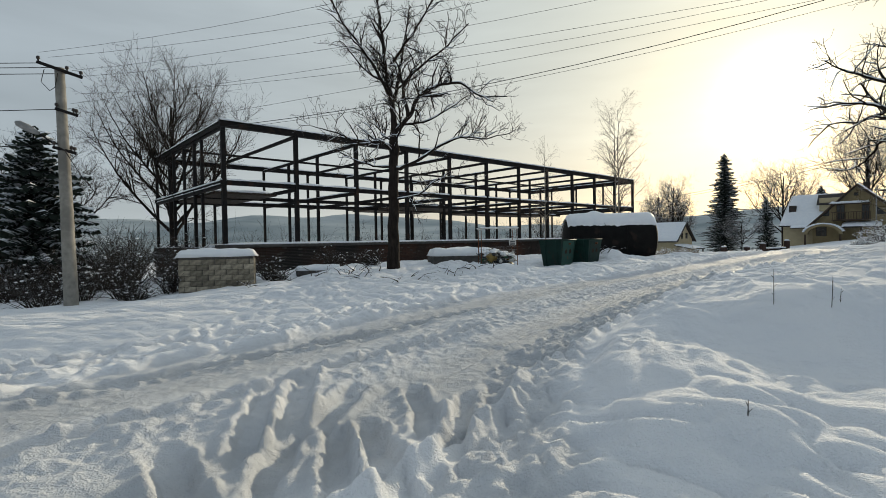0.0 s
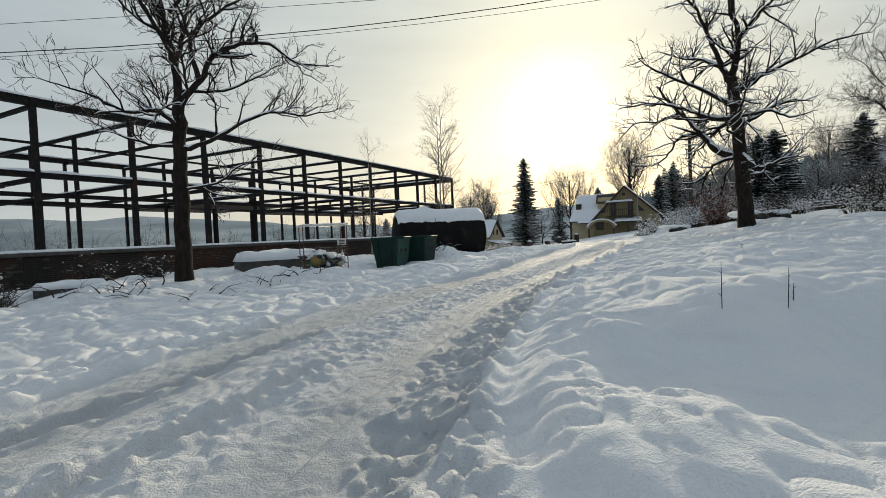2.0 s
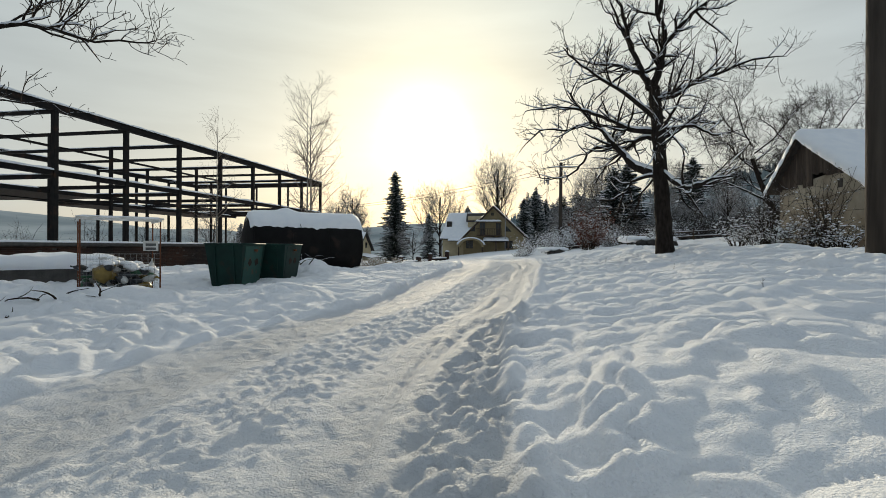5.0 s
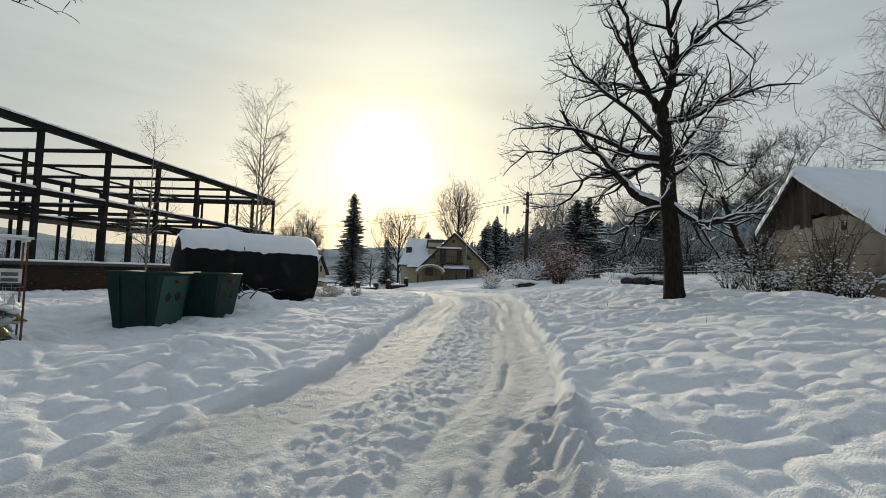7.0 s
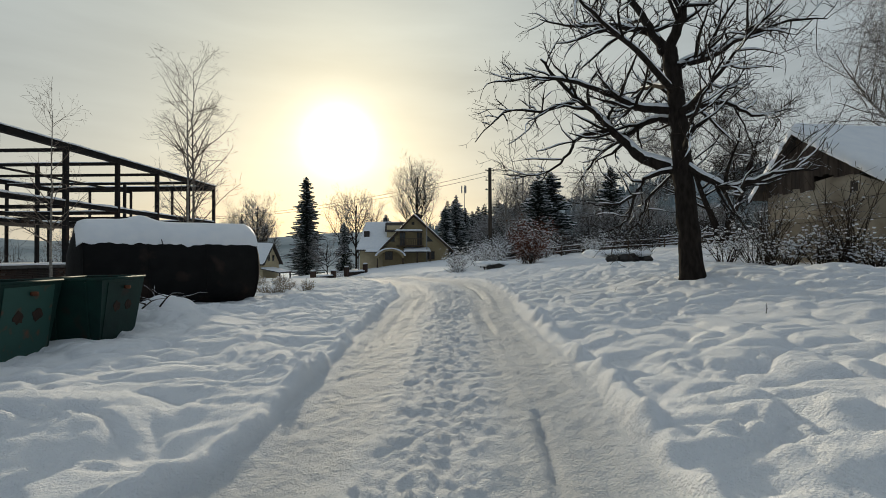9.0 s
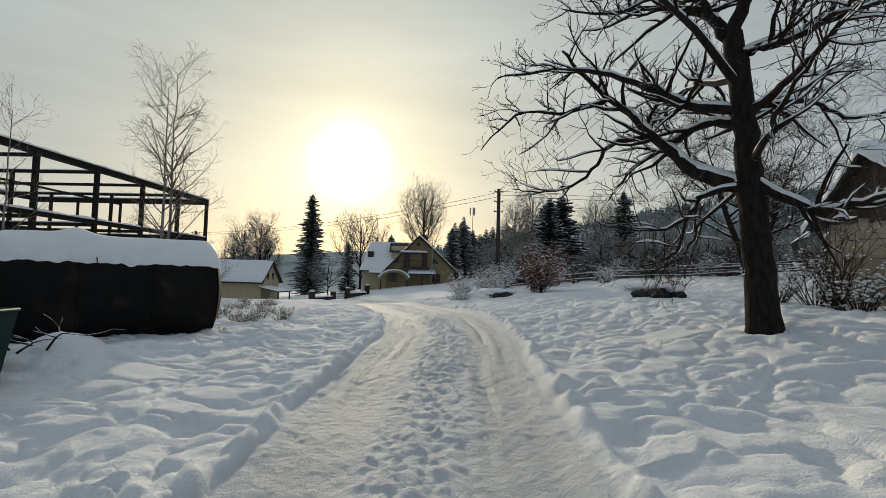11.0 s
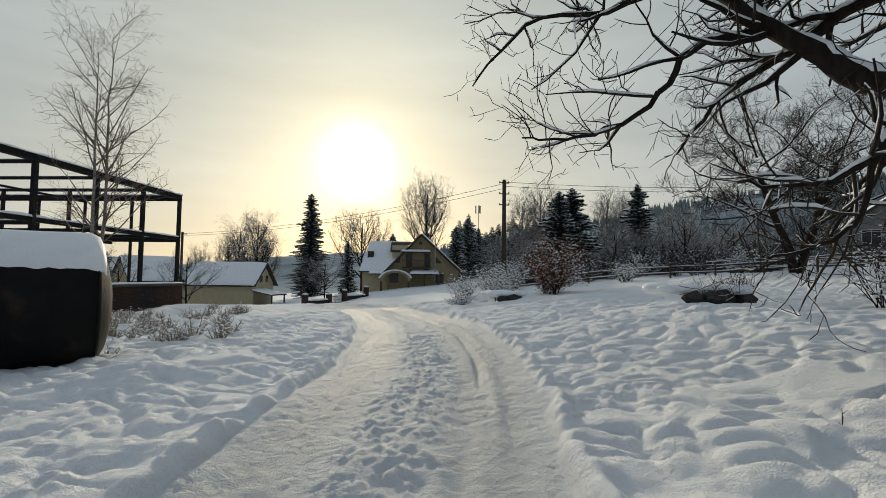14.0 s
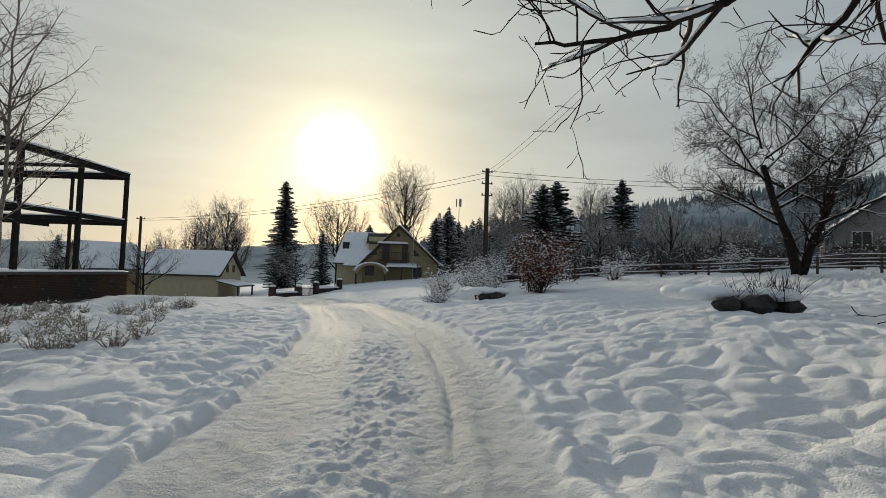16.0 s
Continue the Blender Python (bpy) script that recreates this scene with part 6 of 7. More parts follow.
def grey_house():
    t = placed("grey_house", 64.0, 16.0, 1.4, -82, "grey rendered two-storey house with snowy roof behind the trees", "house")
    s = Shape()
    s.add([Vector(p) for p in ((-5, 0, -1), (5, 0, -1), (5, 0, 5), (0, 0, 8.6), (-5, 0, 5), (-5, 10, -1), (5, 10, -1), (5, 10, 5), (0, 10, 8.6), (-5, 10, 5))],
          [(0, 1, 2, 3, 4), (9, 8, 7, 6, 5), (0, 5, 6, 1), (1, 6, 7, 2), (2, 7, 8, 3), (3, 8, 9, 4), (4, 9, 5, 0)])
    s.ob("wall", M_GREYWALL, t)
    roof_plane(t, (-5.6, -0.6, 4.6), (-5.6, 10.6, 4.6), (0, 10.6, 8.75), (0, -0.6, 8.75), 0.2, M_ROOFDARK, 0.2, 1)
    roof_plane(t, (5.6, 10.6, 4.6), (5.6, -0.6, 4.6), (0, -0.6, 8.75), (0, 10.6, 8.75), 0.2, M_ROOFDARK, 0.2, 2)
    for x in (-2.6, 2.6):
        for z in (0.9, 3.6):
            house_window(t, x, 0, z, 1.2, 1.4, mat=M_TRIM)
    block("balcony_floor", (-4.6, -1.3, 2.7), (-0.5, 0, 2.85), M_TIMBER, t, 0.02)
    block("balcony_rail", (-4.6, -1.3, 3.5), (-0.5, -1.2, 3.7), M_TIMBER, t, 0.02)
    roof_plane(t, (5.0, -3.0, 2.2), (13, -3.0, 2.2), (13, 3, 4.4), (5.0, 3, 4.4), 0.2, M_RUST, 0.16, 3, "annex_roof")
    block("annex", (5.1, -2.6, -1), (12.6, 6, 2.2), M_GREYWALL, t, 0.02)


grey_house()


# ---- gate and fences ----
def gate_wall():
    d = Vector((0.9, 0.43, 0)).normalized()
    turn = math.degrees(math.atan2(d.y, d.x))
    posts = []
    for k, (x, y) in enumerate(((34.4, 60.6), (38.2, 62.2), (41.2, 63.7), (45.5, 65.4))):
        z = ground_z(x, y)
        t = placed("gate_post", x, y, z, turn, "brown brick gate post with a cap of snow", "gate post", "gate posts")
        block("body", (-0.25, -0.25, -0.6), (0.25, 0.25, 1.2), M_REDBRICK, t, 0.015)
        snow_cap("snow", (-0.27, -0.27, 1.2), (0.27, 0.27), 0.16, t, k)
        posts.append((x, y, z))
    for (x0, y0, z0), (x1, y1, z1) in ((posts[0], posts[1]), (posts[2], posts[3])):
        ln = math.hypot(x1 - x0, y1 - y0)
        t = placed("garden_wall", x0, y0, z0, math.degrees(math.atan2(y1 - y0, x1 - x0)), "low brown brick garden wall topped with snow", "wall", "garden walls")
        block("body", (0.28, -0.14, -0.8), (ln - 0.28, 0.14, 0.55), M_REDBRICK, t, 0.01)
        snow_cap("snow", (0.28, -0.16, 0.55), (ln - 0.28, 0.16), 0.14, t, 3)
    x0, y0, z0 = posts[1]
    x1, y1, z1 = posts[2]
    t = placed("garden_gate", x0, y0, z0, turn, "dark wrought iron gate between brick posts", "gate")
    ln = math.hypot(x1 - x0, y1 - y0)
    for z in (0.2, 0.9):
        block("rail", (0.3, -0.02, z), (ln - 0.3, 0.02, z + 0.05), M_STEEL, t, 0)
    n = 16
    for i in range(n + 1):
        x = 0.35 + (ln - 0.7) * i / n
        block("bar", (x - 0.012, -0.012, 0.15), (x + 0.012, 0.012, 1.0 + 0.15 * math.sin(math.pi * i / n)), M_STEEL, t, 0)


def field_fence(pts, label, h=1.1, gap=2.6, rails=(0.45, 0.95), pickets=False):
    t = placed("field_fence", pts[0][0], pts[0][1], 0, 0, label, "fence", "field fences")
    o = Vector((pts[0][0], pts[0][1], 0))
    rng = random.Random(9)
    line = []
    for (ax, ay), (bx, by) in zip(pts, pts[1:]):
        n = max(1, int(math.hypot(bx - ax, by - ay) / gap))
        line += [(ax + (bx - ax) * i / n, ay + (by - ay) * i / n) for i in range(n)]
    line.append(pts[-1])
    tops = []
    for x, y in line:
        p = Vector((x, y, ground_z(x, y))) - o
        s = Shape()
        s.tube([p - Vector((0, 0, 0.3)), p + Vector((rng.uniform(-0.05, 0.05), 0, h))], [0.07, 0.06], 6)
        s.ob("post", M_TIMBER, t)
        tops.append(p)
    for a, b in zip(tops, tops[1:]):
        for z in rails:
            s = Shape()
            s.tube([a + Vector((0, 0, z + rng.uniform(-0.05, 0.05))), b + Vector((0, 0, z + rng.uniform(-0.05, 0.05)))], [0.045, 0.04], 5)
            s.ob("rail", M_TIMBER, t)
            w = Shape()
            w.tube([a + Vector((0, 0, z + 0.055)), b + Vector((0, 0, z + 0.055))], [0.035, 0.03], 5)
            w.ob("snow", M_SNOW, t, True)
        if pickets:
            s = Shape()
            for i in range(10):
                q = a.lerp(b, (i + 0.5) / 10)
                s.box((q.x - 0.02, q.y - 0.02, q.z + 0.1), (q.x + 0.02, q.y + 0.02, q.z + h - 0.05))
            s.ob("picket_row", M_TIMBER, t)["kind"] = "stuff"


gate_wall()
field_fence([(35.5, 36.0), (41.5, 32.5), (44.5, 25.0), (45.5, 17.0), (46, 8), (45, -4)], "weathered wooden field fence with snow on the rails", 0.95, 2.4, (0.35, 0.75))
field_fence([(49.0, 27.0), (50.5, 18.5), (51, 6)], "weathered wooden rail fence under snow", 1.2)

# ---- planters, rocks, stems in the snow ----
def rubble(x, y, r, seed, label, stems, turn=0.0, long=1.4):
    rng = random.Random(seed)
    t = placed("stone_heap", x, y, ground_z(x, y) - 0.05, turn, label, "stone heap")
    for k in range(7):
        s = Shape()
        blob(s, Vector((rng.uniform(-r * long, r * long), rng.uniform(-0.85 * r, 0.1 * r), 0.14)), r * rng.uniform(0.42, 0.58), rng, 0.75)
        s.ob("stone", M_STONE, t)
    w = Shape()
    for k in range(14):
        blob(w, Vector((rng.uniform(-r * long, r * long), rng.uniform(-0.1 * r, r * 0.9), r * 0.62)), r * rng.uniform(0.7, 0.95), rng, 0.42)
    o = w.ob("snow", M_SNOW, t, True, "thick pillow of snow on the stones")
    o["kind"] = "stuff"
    sub = o.modifiers.new("round", "SUBSURF")
    sub.levels = sub.render_levels = 2
    st = Shape()
    for _ in range(stems):
        p = Vector((rng.uniform(0, r * long * 1.1), rng.uniform(-0.5, 0.5) * r, 0))
        q = bend(p, Vector((rng.gauss(0, 0.3), rng.gauss(0, 0.3), 1)), rng.uniform(0.4, 1.0), 4, rng, 0.12, 0)
        st.tube(q, [0.008, 0.007, 0.006, 0.005, 0.003], 3, False)
        for _ in range(2):
            e = bend(q[2], Vector((rng.gauss(0, 1), rng.gauss(0, 1), 0.9)), 0.3, 2, rng, 0.15, 0)
            st.tube(e, [0.005, 0.004, 0.003], 3, False)
    st.ob("brushwood", M_TWIG, t)["kind"] = "stuff"


rubble(21.7, 18.5, 0.55, 4, "dark stones of a flower bed under snow with dry stems", 60, -45, 1.8)
rubble(11.4, 33.4, 0.62, 9, "heap of dark stones under pillows of snow near the birch", 10, -20, 1.1)
rubble(27.4, 29.0, 0.6, 6, "dark stone heap capped with snow beside the bushes", 0, -30, 1.2)


def stem(x, y, h, seed):
    rng = random.Random(seed)
    t = Shape()
    z = ground_z(x, y)
    q = bend(Vector((0, 0, -0.1)), Vector((0, 0, 1)), h + 0.1, 5, rng, 0.02, 0)
    t.tube(q, [0.0045, 0.0042, 0.004, 0.0036, 0.003, 0.002], 5)
    for k in (2, 3, 4):
        e = q[k] + Vector((rng.uniform(-0.03, 0.03), rng.uniform(-0.03, 0.03), 0.03))
        t.tube([q[k], e], [0.0028, 0.002], 4)
    o = t.ob("plant_stem", M_TWIG, None, True)
    o.location = (x, y, z)
    return tagged(o, "thin dry plant stem standing out of the snow", "plant stem", "plant stems")


for x, y, h, k in ((3.92, 5.87, 0.42, 1), (4.41, 5.62, 0.36, 2), (4.55, 5.66, 0.16, 3), (1.9, 3.1, 0.1, 4), (8.2, 9.0, 0.12, 5), (12.0, 12.2, 0.14, 6), (13.6, 15.1, 0.12, 7)):
    stem(x, y, h, k)


def fallen_branch(x, y, seed, r=0.8):
    rng = random.Random(seed)
    s = Shape()
    for _ in range(6):
        a = rng.uniform(0, 6.28)
        p = Vector((rng.gauss(0, 0.25), rng.gauss(0, 0.25), -0.05))
        q = bend(p, Vector((math.cos(a), math.sin(a), rng.uniform(0.2, 1.2))), r * rng.uniform(0.5, 1.2), 5, rng, 0.18, -0.16)
        s.tube(q, [0.018, 0.016, 0.014, 0.011, 0.008, 0.005], 5)
        e = bend(q[2], Vector((rng.gauss(0, 1), rng.gauss(0, 1), 0.4)), r * 0.4, 3, rng, 0.2, 0)
        s.tube(e, [0.010, 0.008, 0.006, 0.004], 4)
    o = s.ob("bramble", M_TWIG, None, True)
    o.location = (x, y, ground_z(x, y))
    return tagged(o, "dark bent bramble twigs poking out of the snow", "twigs", "bramble twigs")


for k, (x, y) in enumerate(((-1.6, 15.6), (-0.9, 15.3), (-2.5, 15.9), (0.3, 15.9), (-3.4, 16.8), (-2.7, 17.0), (-4.6, 17.6), (-5.9, 18.0), (1.2, 16.4), (-6.5, 16.4), (6.9, 21.4), (7.4, 22.4))):
    fallen_branch(x, y, 60 + k, 0.75)

# ---- shrubs ----
for k, (x, y, r, h) in enumerate(((-9.8, 15.2, 0.9, 0.9), (-10.6, 16.0, 1.0, 1.3), (-9.4, 16.6, 0.8, 1.1), (-12.4, 16.5, 1.2, 1.6), (-12.0, 18.4, 1.3, 2.4), (-13.8, 20.5, 1.4, 2.8), (-11.0, 19.8, 1.2, 1.8), (-14.0, 17.4, 1.2, 1.4), (-16.5, 24.0, 1.6, 3.4), (-13.0, 24.5, 1.5, 3.0), (-6.4, 18.6, 0.7, 0.9), (-7.0, 19.4, 0.8, 1.2), (-3.3, 21.6, 0.8, 1.0), (-5.0, 21.8, 0.8, 1.2), (-15.5, 19.0, 1.6, 2.2), (-17.5, 21.5, 1.8, 2.6), (-19.0, 18.0, 1.6, 1.8), (-14.5, 22.5, 1.6, 2.8), (-20.0, 24.0, 2.0, 3.2), (-11.5, 22.0, 1.2, 2.0), (-17.0, 16.5, 1.4, 1.6), (-13.0, 15.6, 1.3, 1.4), (-15.2, 17.2, 1.5, 1.9), (-13.2, 18.6, 1.4, 2.3), (-18.5, 19.5, 1.8, 2.6), (-20.5, 17.0, 1.8, 2.0))):
    shrub(x, y, r, h, 100 + k, "leafless dark shrub on the slope by the steel frame", 62, 0.03, M_SHADEWOOD, group="roadside shrubs")
for k, (x, y, r, h) in enumerate(((21.3, 12.5, 0.9, 1.5), (20.9, 13.3, 0.9, 1.2), (22.0, 14.3, 1.1, 1.8), (20.6, 11.4, 0.8, 1.2), (22.6, 15.3, 1.0, 1.4), (21.0, 12.0, 0.6, 2.8), (21.3, 13.8, 0.6, 2.6))):
    shrub(x, y, r, h, 140 + k, "tangled shrub weighed down with snow against the shed", 30, 0.5 if h < 2 else 0.1, group="shrubs by the shed")
for k, (x, y, r, h) in enumerate(((26.0, 30.6, 0.7, 0.7), (27.2, 31.8, 0.9, 1.1), (28.8, 30.4, 1.2, 1.4), (30.5, 31.8, 1.5, 1.9), (33.5, 35.0, 1.6, 2.2), (36.5, 35.5, 1.8, 2.4), (39.0, 33.0, 1.6, 2.0), (42.0, 30.0, 1.5, 1.8), (37.5, 38.0, 1.8, 2.8), (44.5, 36.0, 2.0, 2.8), (31.5, 35.5, 1.4, 2.0), (43.0, 41.0, 2.2, 3.2), (47.5, 31.5, 2.0, 2.4), (48.5, 24.5, 1.8, 2.2), (48.5, 14.0, 2.0, 2.4), (50.0, 44.0, 2.2, 3.0))):
    shrub(x, y, r, h, 170 + k, "snow-laden bush at the edge of the field", 40, 0.6, group="field bushes")
shrub(30.8, 28.75, 1.5, 3.3, 230, "young beech with withered red leaves and snow", 44, 0.35, leaf=M_REDLEAF, name="beech_bush", z=1.2)
shrub(31.6, 29.4, 0.9, 1.9, 231, "young beech with withered red leaves and snow", 18, 0.4, leaf=M_REDLEAF, name="beech_bush", z=1.2)
for k in range(40):
    rng = random.Random(300 + k)
    x = -12 + k * 0.85 + rng.uniform(-0.5, 0.5)
    shrub(x - 7.0 + rng.uniform(-1, 1), x * 0.9 + 44.5 + rng.uniform(-2, 3), 0.9, rng.uniform(3.2, 5.0), 300 + k, "thin bare saplings behind the steel frame", 11, 0.02, M_SHADEWOOD, "saplings", z=-0.9)
tufts = []
for k in range(64):
    rng = random.Random(400 + k)
    x, y = 10.2 + rng.uniform(-1.2, 4.8), 26.5 + rng.uniform(0, 15)
    x += (y - 27) * 0.35
    if k < 6:
        tufts.append(shrub(x, y, 0.42, rng.uniform(0.3, 0.6), 400 + k, "tuft of dry pale weeds standing through snow", 20, 0.10, M_WEED, "dry weeds", name="weed_tuft"))
    else:
        copy_thing(tufts[k % 6], pose(x, y, ground_z(x, y), 0, 0, rng.uniform(0, 360))).scale = [rng.uniform(0.7, 1.25)] * 3
# brush behind the field fence
hedge = []
for k in range(92):
    rng = random.Random(620 + k)
    az, d = radians(50 + 50 * (k + rng.random()) / 92), rng.uniform(41, 56)
    x, y = 11 + d * math.sin(az), 16 + d * math.cos(az)
    if math.hypot(x - 64, y - 16) < 10 or math.hypot(x - 40.5, y - 19.9) < 4:
        continue
    if len(hedge) < 6:
        hedge.append(shrub(x, y, 1.9, rng.uniform(2.2, 3.4), 620 + k, "dense dark leafless brush behind the field fence", 70, 0.06, M_SHADEWOOD, "field brush"))
    else:
        copy_thing(hedge[k % 6], pose(x, y, ground_z(x, y), 0, 0, rng.uniform(0, 360))).scale = [rng.uniform(0.8, 1.25)] * 3

# ---- trees farther off ----
spruce(-16.9, 20.2, -0.5, 7.0, 2.9, 1, True, "dense dark spruce dusted with snow behind the pole")
bare_tree_far("bare_tree", -18.5, 33.2, -0.6, 12.6, 5.2, 51, "broad bare tree behind the steel frame", n=22, up=0.95, mats=(M_BARK, M_SHADEWOOD), p=dict(FARBARE, dense=(3.0, 2.9, 3.0)))
bare_tree_far("bare_tree", -24.0, 30.0, -0.8, 8.0, 3.8, 52, "bare frosted tree behind the spruce", n=16, mats=(M_BARK, M_SHADEWOOD))
apple = random.Random(55)
apple_limbs = [(0.27, 0.12, [(0, 0, 0), (-0.35, 0.3, 1.6), (-1.1, 0.8, 3.6), (-1.9, 1.2, 5.6)]), (0.25, 0.10, [(0, 0, 0.1), (0.35, -0.4, 1.7), (0.7, -1.1, 3.8), (1.0, -1.7, 6.2)])]
for k in range(20):
    a, h = k * 2.4, 2.4 + 0.24 * k
    c, q, r = math.cos(a), math.sin(a), 5.6 - 0.12 * k
    bx, by = (-0.25 * h, 0.2 * h) if k % 2 else (0.14 * h, -0.25 * h)
    apple_limbs.append((0.09 - 0.002 * k, 0.012, [(bx, by, h), (bx + c * r * 0.35, by + q * r * 0.35, h + 0.9), (bx + c * r * 0.7, by + q * r * 0.7, h + 1.6 + 0.06 * k), (bx + c * r, by + q * r, h + 1.5 + 0.1 * k)]))
tree("old_apple_tree", 40.5, 19.9, 2.1, apple_limbs, dict(FRUIT, dense=(3.8, 4.6, 4.6), length=(2.2, 1.1, 0.6), thick=(0.05, 0.024, 0.014), tip=0.008), 55, "old spreading apple tree with a forked dark trunk", (M_BARK, M_SHADEWOOD))
weep = dict(dense=(3.8, 4.4, 4.8), bare=(0.2, 0.15, 0.1), angle=(30, 60), rise=(0.3, 0.0, -0.4), length=(1.9, 1.2, 0.8), thick=(0.05, 0.02, 0.012), wob=(0.12, 0.15, 0.15), lift=(0.02, -0.08, -0.18), tip=0.01)
bare_tree_far("weeping_birch", 37.5, 9.0, 2.0, 15.0, 4.6, 56, "tall white-frosted weeping birch behind the shed", n=14, mats=(M_BIRCH, M_FROST), p=weep, up=0.9)
spruce(58.7, 103.0, -3.0, 21.8, 4.7, 2, True, "tall narrow spruce beyond the garage")
bare_tree_far("bare_tree", 62.0, 90.0, -2.0, 15.5, 6.0, 57, "wide bare tree glowing against the sun", n=15, up=0.95)
bare_tree_far("bare_tree", 65.0, 75.5, 0.0, 18.0, 4.6, 58, "tall bare tree behind the yellow house", n=16, up=1.3)
for k, (x, y, h) in enumerate(((43, 99, 14.0), (47, 101, 16.0), (50, 104, 12.5), (40, 96, 11), (37, 100, 9.5))):
    bare_tree_far("frosted_tree", x, y, -3, h, h * 0.24, 70 + k, "frosted bare tree beyond the garage", "trees beyond the garage", n=14, up=1.2)
bare_tree_far("garden_tree", 41.7, 69.0, -1.5, 5.6, 3.0, 80, "small snow-covered garden tree by the gate", n=12, mats=(M_BARK, M_FROST), up=0.6)
for k, (x, y, h, s) in enumerate(((26.5, 72.0, 7.0, 3.4), (21.0, 76.0, 7.0, 3.2), (14.0, 70.0, 7.5, 3.2))):
    bare_tree_far("garden_tree", x, y, -2.5, h, s, 82 + k, "bare orchard tree seen through the steel frame", "orchard trees", n=11, up=0.6)
for k, (x, y, h) in enumerate(((73, 58, 15), (71, 60, 13), (79, 50, 14), (82, 49, 13.5), (90, 45, 12))):
    bare_tree_far("frosted_tree", x, y, 1.5, h, h * 0.2, 90 + k, "tall frosted birch at the forest edge", "forest edge birches", n=12, up=1.4, mats=(M_BIRCH, M_FROST))
for k, (x, y, h, r) in enumerate(((57.5, 45.0, 10.4, 3.3), (60.0, 44.8, 11.0, 3.8), (76.0, 44.0, 12.5, 3.4), (22.5, 92.0, 9.0, 2.0), (60.5, 79.0, 9.5, 2.2), (66.5, 70.0, 9.5, 2.4), (55.0, 84.0, 9.0, 1.9))):
    spruce(x, y, ground_z(x, y) - 0.3, h, r, 3, True, "dark spruce with snow on its boughs", "garden spruces", k * 47.0)
rng = random.Random(77)
for k in range(80):
    az = radians(rng.uniform(46, 60))
    d = rng.uniform(78, 125)
    x, y = 11 + d * math.sin(az), 16 + d * math.cos(az)
    if math.hypot(x - 57, y - 70) < 15:
        continue
    spruce(x, y, ground_z(x, y) - 0.3 + 0.03 * (d - 72), rng.uniform(7.0, 12.5), rng.uniform(2.0, 3.2), 4 + k % 3, False, "dark forest spruce with snow on its boughs", "forest spruces", rng.uniform(0, 360))
thickets = []
for k in range(66):
    az = radians(rng.uniform(50, 100))
    d = rng.uniform(52, 95)
    x, y = 11 + d * math.sin(az), 16 + d * math.cos(az)
    if math.hypot(x - 64, y - 16) < 12:
        continue
    h = rng.uniform(3.8, 6.0)
    if len(thickets) < 4:
        thickets.append(bare_tree_far("thicket_tree", x, y, ground_z(x, y) - 0.2, h, h * 0.4, 500 + k, "frosted leafless tree in the thicket below the hill", "thicket trees", n=10, up=0.9))
    else:
        o = copy_thing(thickets[k % 4], pose(x, y, ground_z(x, y) - 0.2, 0, 0, rng.uniform(0, 360)))
        o.scale = [rng.uniform(0.75, 1.1)] * 3


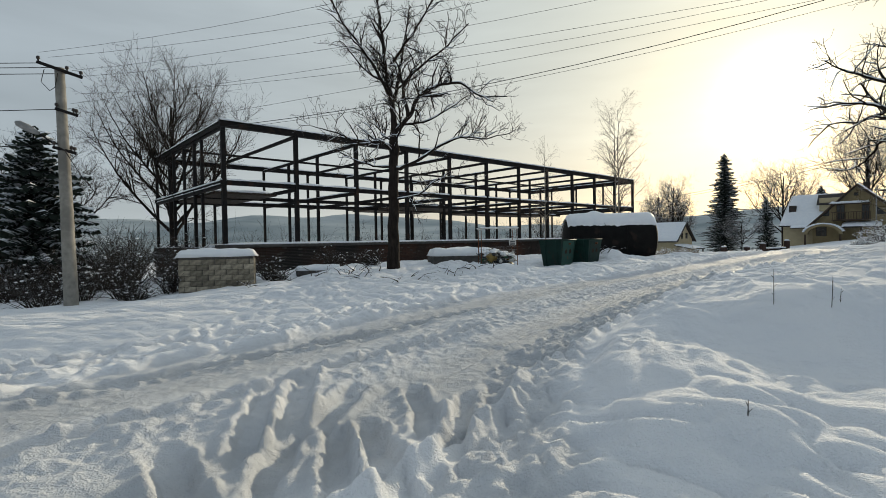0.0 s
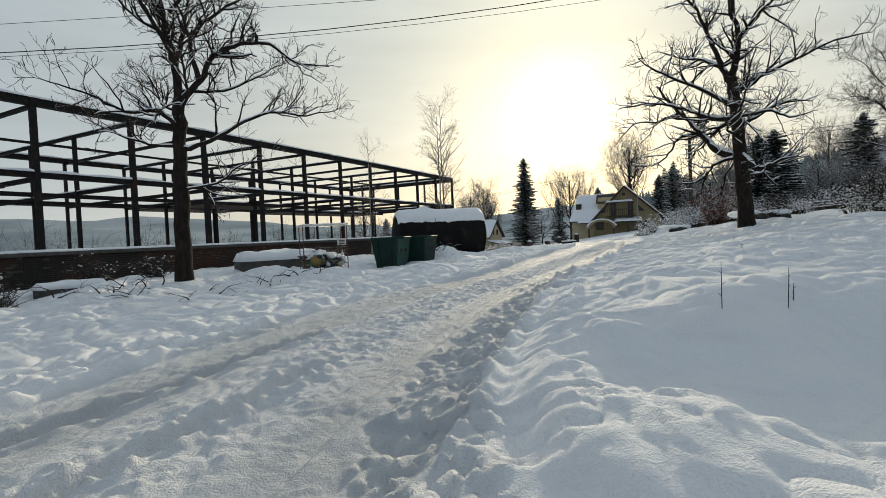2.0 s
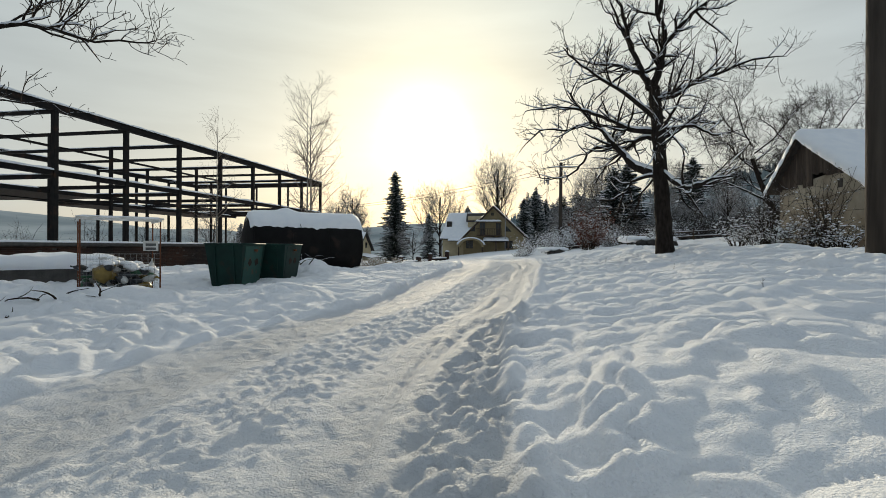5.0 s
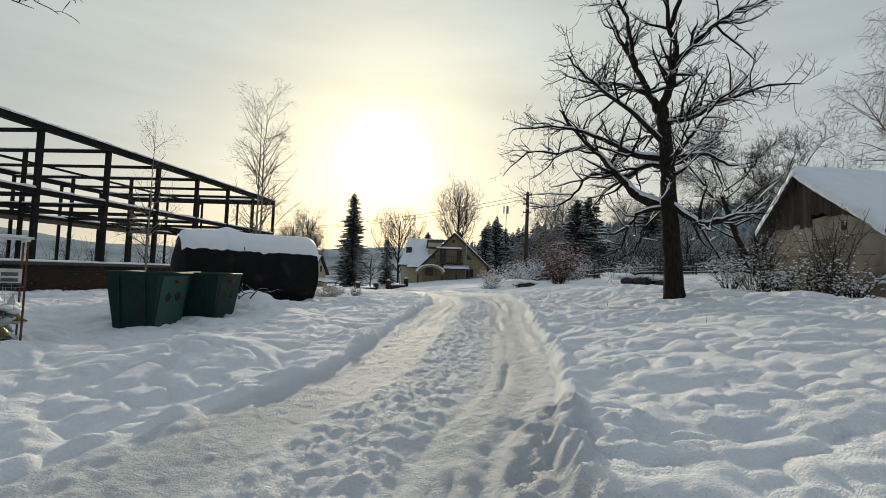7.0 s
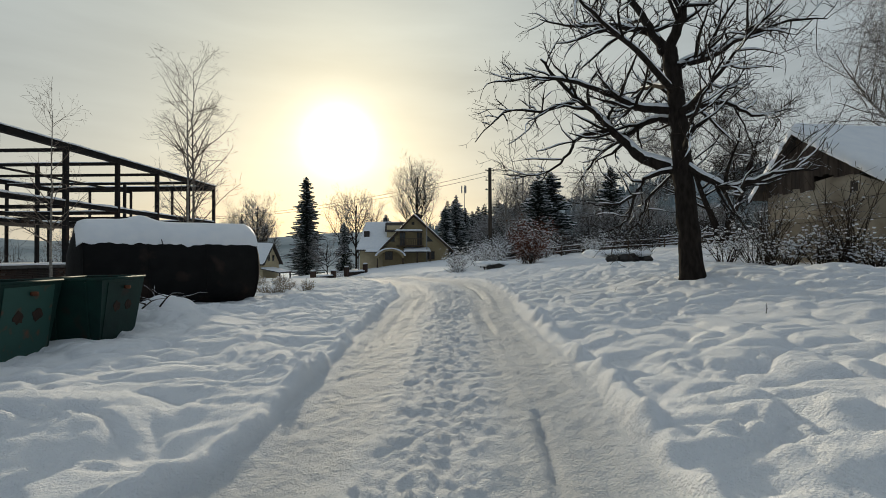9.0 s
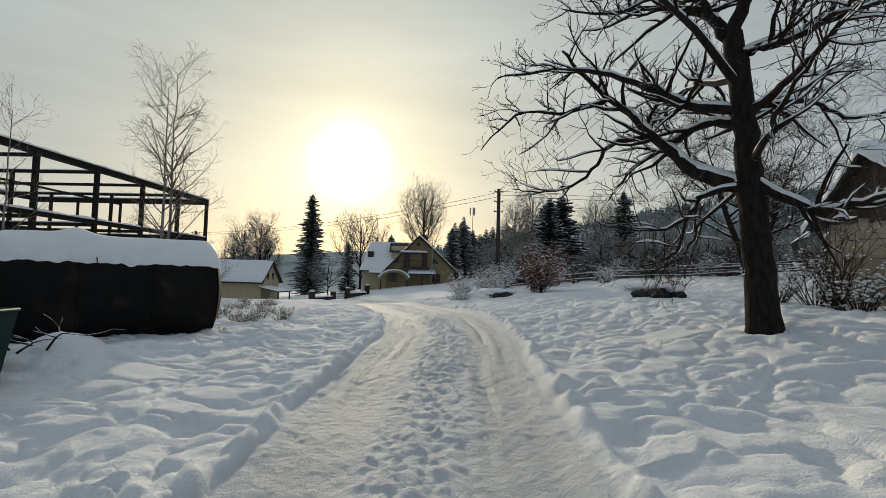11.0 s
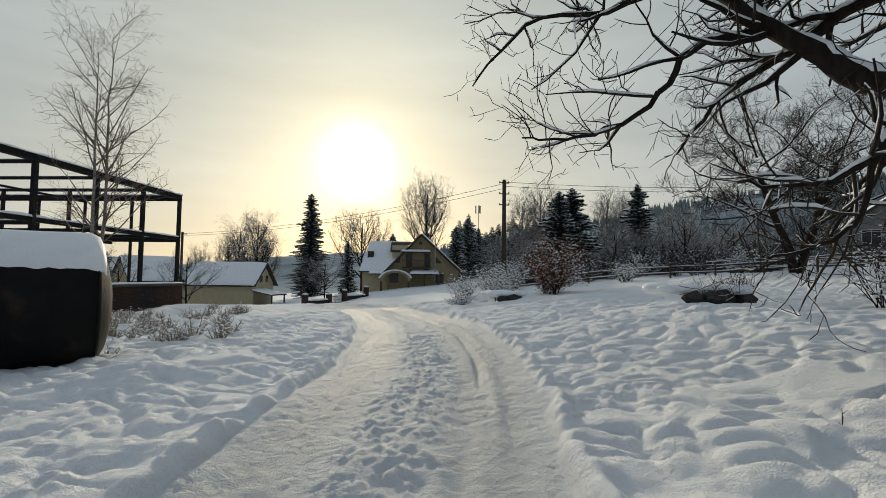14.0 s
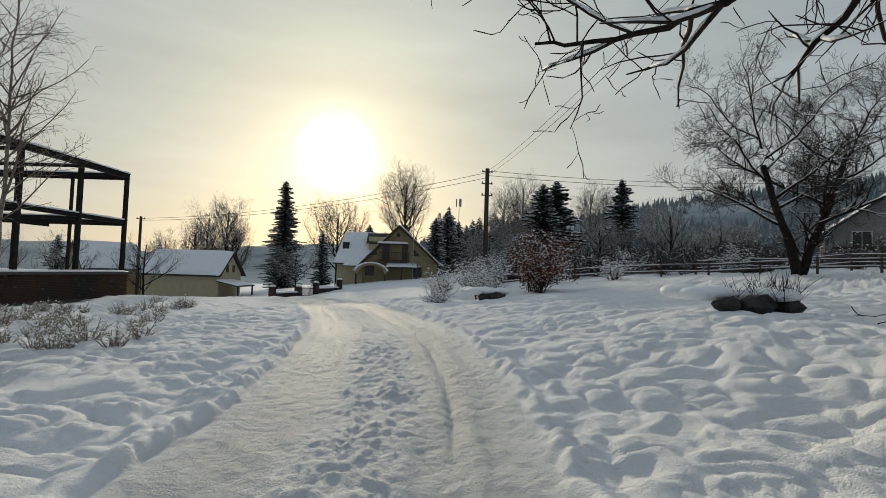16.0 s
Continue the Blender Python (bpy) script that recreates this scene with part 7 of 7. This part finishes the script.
# ---- far hills with woods ----
def far_hills():
    s = Shape()
    table = [(-180, 0.05), (-60, 0.05), (-40, 0.05), (-14, 0.058), (0, 0.05), (17, 0.026), (31, 0.05), (45, 0.06), (55, 0.085), (66, 0.12), (72, 0.138), (89, 0.16), (115, 0.13), (180, 0.05)]
    na, nr = 200, 16
    azs = np.linspace(-180, 180, na + 1)
    prof = np.interp(azs, [a for a, _ in table], [h for _, h in table])
    for i, az in enumerate(azs[:-1]):
        for j in range(nr + 1):
            f = j / nr
            r = 170 + 430 * f
            rise = 600 * prof[i] * (f * f * (3 - 2 * f)) + 9 * noise.noise(Vector((r * 0.012 * math.sin(radians(az)), r * 0.012 * math.cos(radians(az)), 4))) * f
            s.v.append(Vector((12 + r * math.sin(radians(az)), 20 + r * math.cos(radians(az)), -4.5 + rise)))
    for i in range(na):
        for j in range(nr):
            a, b = i * (nr + 1) + j, ((i + 1) % na) * (nr + 1) + j
            s.f.append((a, b, b + 1, a + 1))
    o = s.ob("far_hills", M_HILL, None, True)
    tagged(o, "snow-dusted wooded hills closing the valley, haze painted into their colour", "hills", kind="structure")
    # woods as many small spires, in a colour that already holds the haze
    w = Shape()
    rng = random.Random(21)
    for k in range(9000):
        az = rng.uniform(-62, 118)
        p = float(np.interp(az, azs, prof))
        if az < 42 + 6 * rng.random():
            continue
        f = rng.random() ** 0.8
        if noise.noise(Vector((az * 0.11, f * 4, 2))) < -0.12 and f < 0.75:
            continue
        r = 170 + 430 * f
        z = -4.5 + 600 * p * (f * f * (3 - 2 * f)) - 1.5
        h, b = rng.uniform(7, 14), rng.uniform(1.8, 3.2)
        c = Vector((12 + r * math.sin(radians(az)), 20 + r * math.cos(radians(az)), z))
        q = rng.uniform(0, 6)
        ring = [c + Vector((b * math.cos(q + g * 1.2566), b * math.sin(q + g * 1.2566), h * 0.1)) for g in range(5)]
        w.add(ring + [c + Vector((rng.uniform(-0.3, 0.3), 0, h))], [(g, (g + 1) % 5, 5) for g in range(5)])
    tagged(w.ob("hill_woods", M_HAZEWOOD, None), "dark conifer woods on the far hills, haze painted into their colour", "woods", kind="stuff")


# distance haze is mixed into the slope colours, no air volume is used
M_HILL = material("haze_tinted_snow_slope", (0.42, 0.47, 0.50), 1.0, grain=(0.30, 0.35, 0.38), grain_scale=0.02, stain=(0.2, 0.25, 0.28), stain_scale=0.008, spec=0.0)
# conifer colour lifted and blued to stand for haze over distance
M_HAZEWOOD = material("haze_tinted_woods", (0.17, 0.215, 0.235), 1.0, grain=(0.24, 0.285, 0.30), grain_scale=0.05, spec=0.0)
far_hills()


def radio_mast():
    t = placed("radio_mast", 127.6, 119.0, -3.0, 0, "thin grey radio mast above the distant wood", "mast")
    s = Shape()
    s.tube([Vector((0, 0, 0)), Vector((0, 0, 28))], [0.2, 0.1], 6)
    s.ob("shaft", M_GALV, t)
    for k, (x, y) in enumerate(((0.8, 0), (-0.5, 0.7), (-0.5, -0.7))):
        block("antenna_panel", (x - 0.15, y - 0.15, 25.8), (x + 0.15, y + 0.15, 28.3), M_GALV, t, 0.02)


radio_mast()
plinth_bricks()
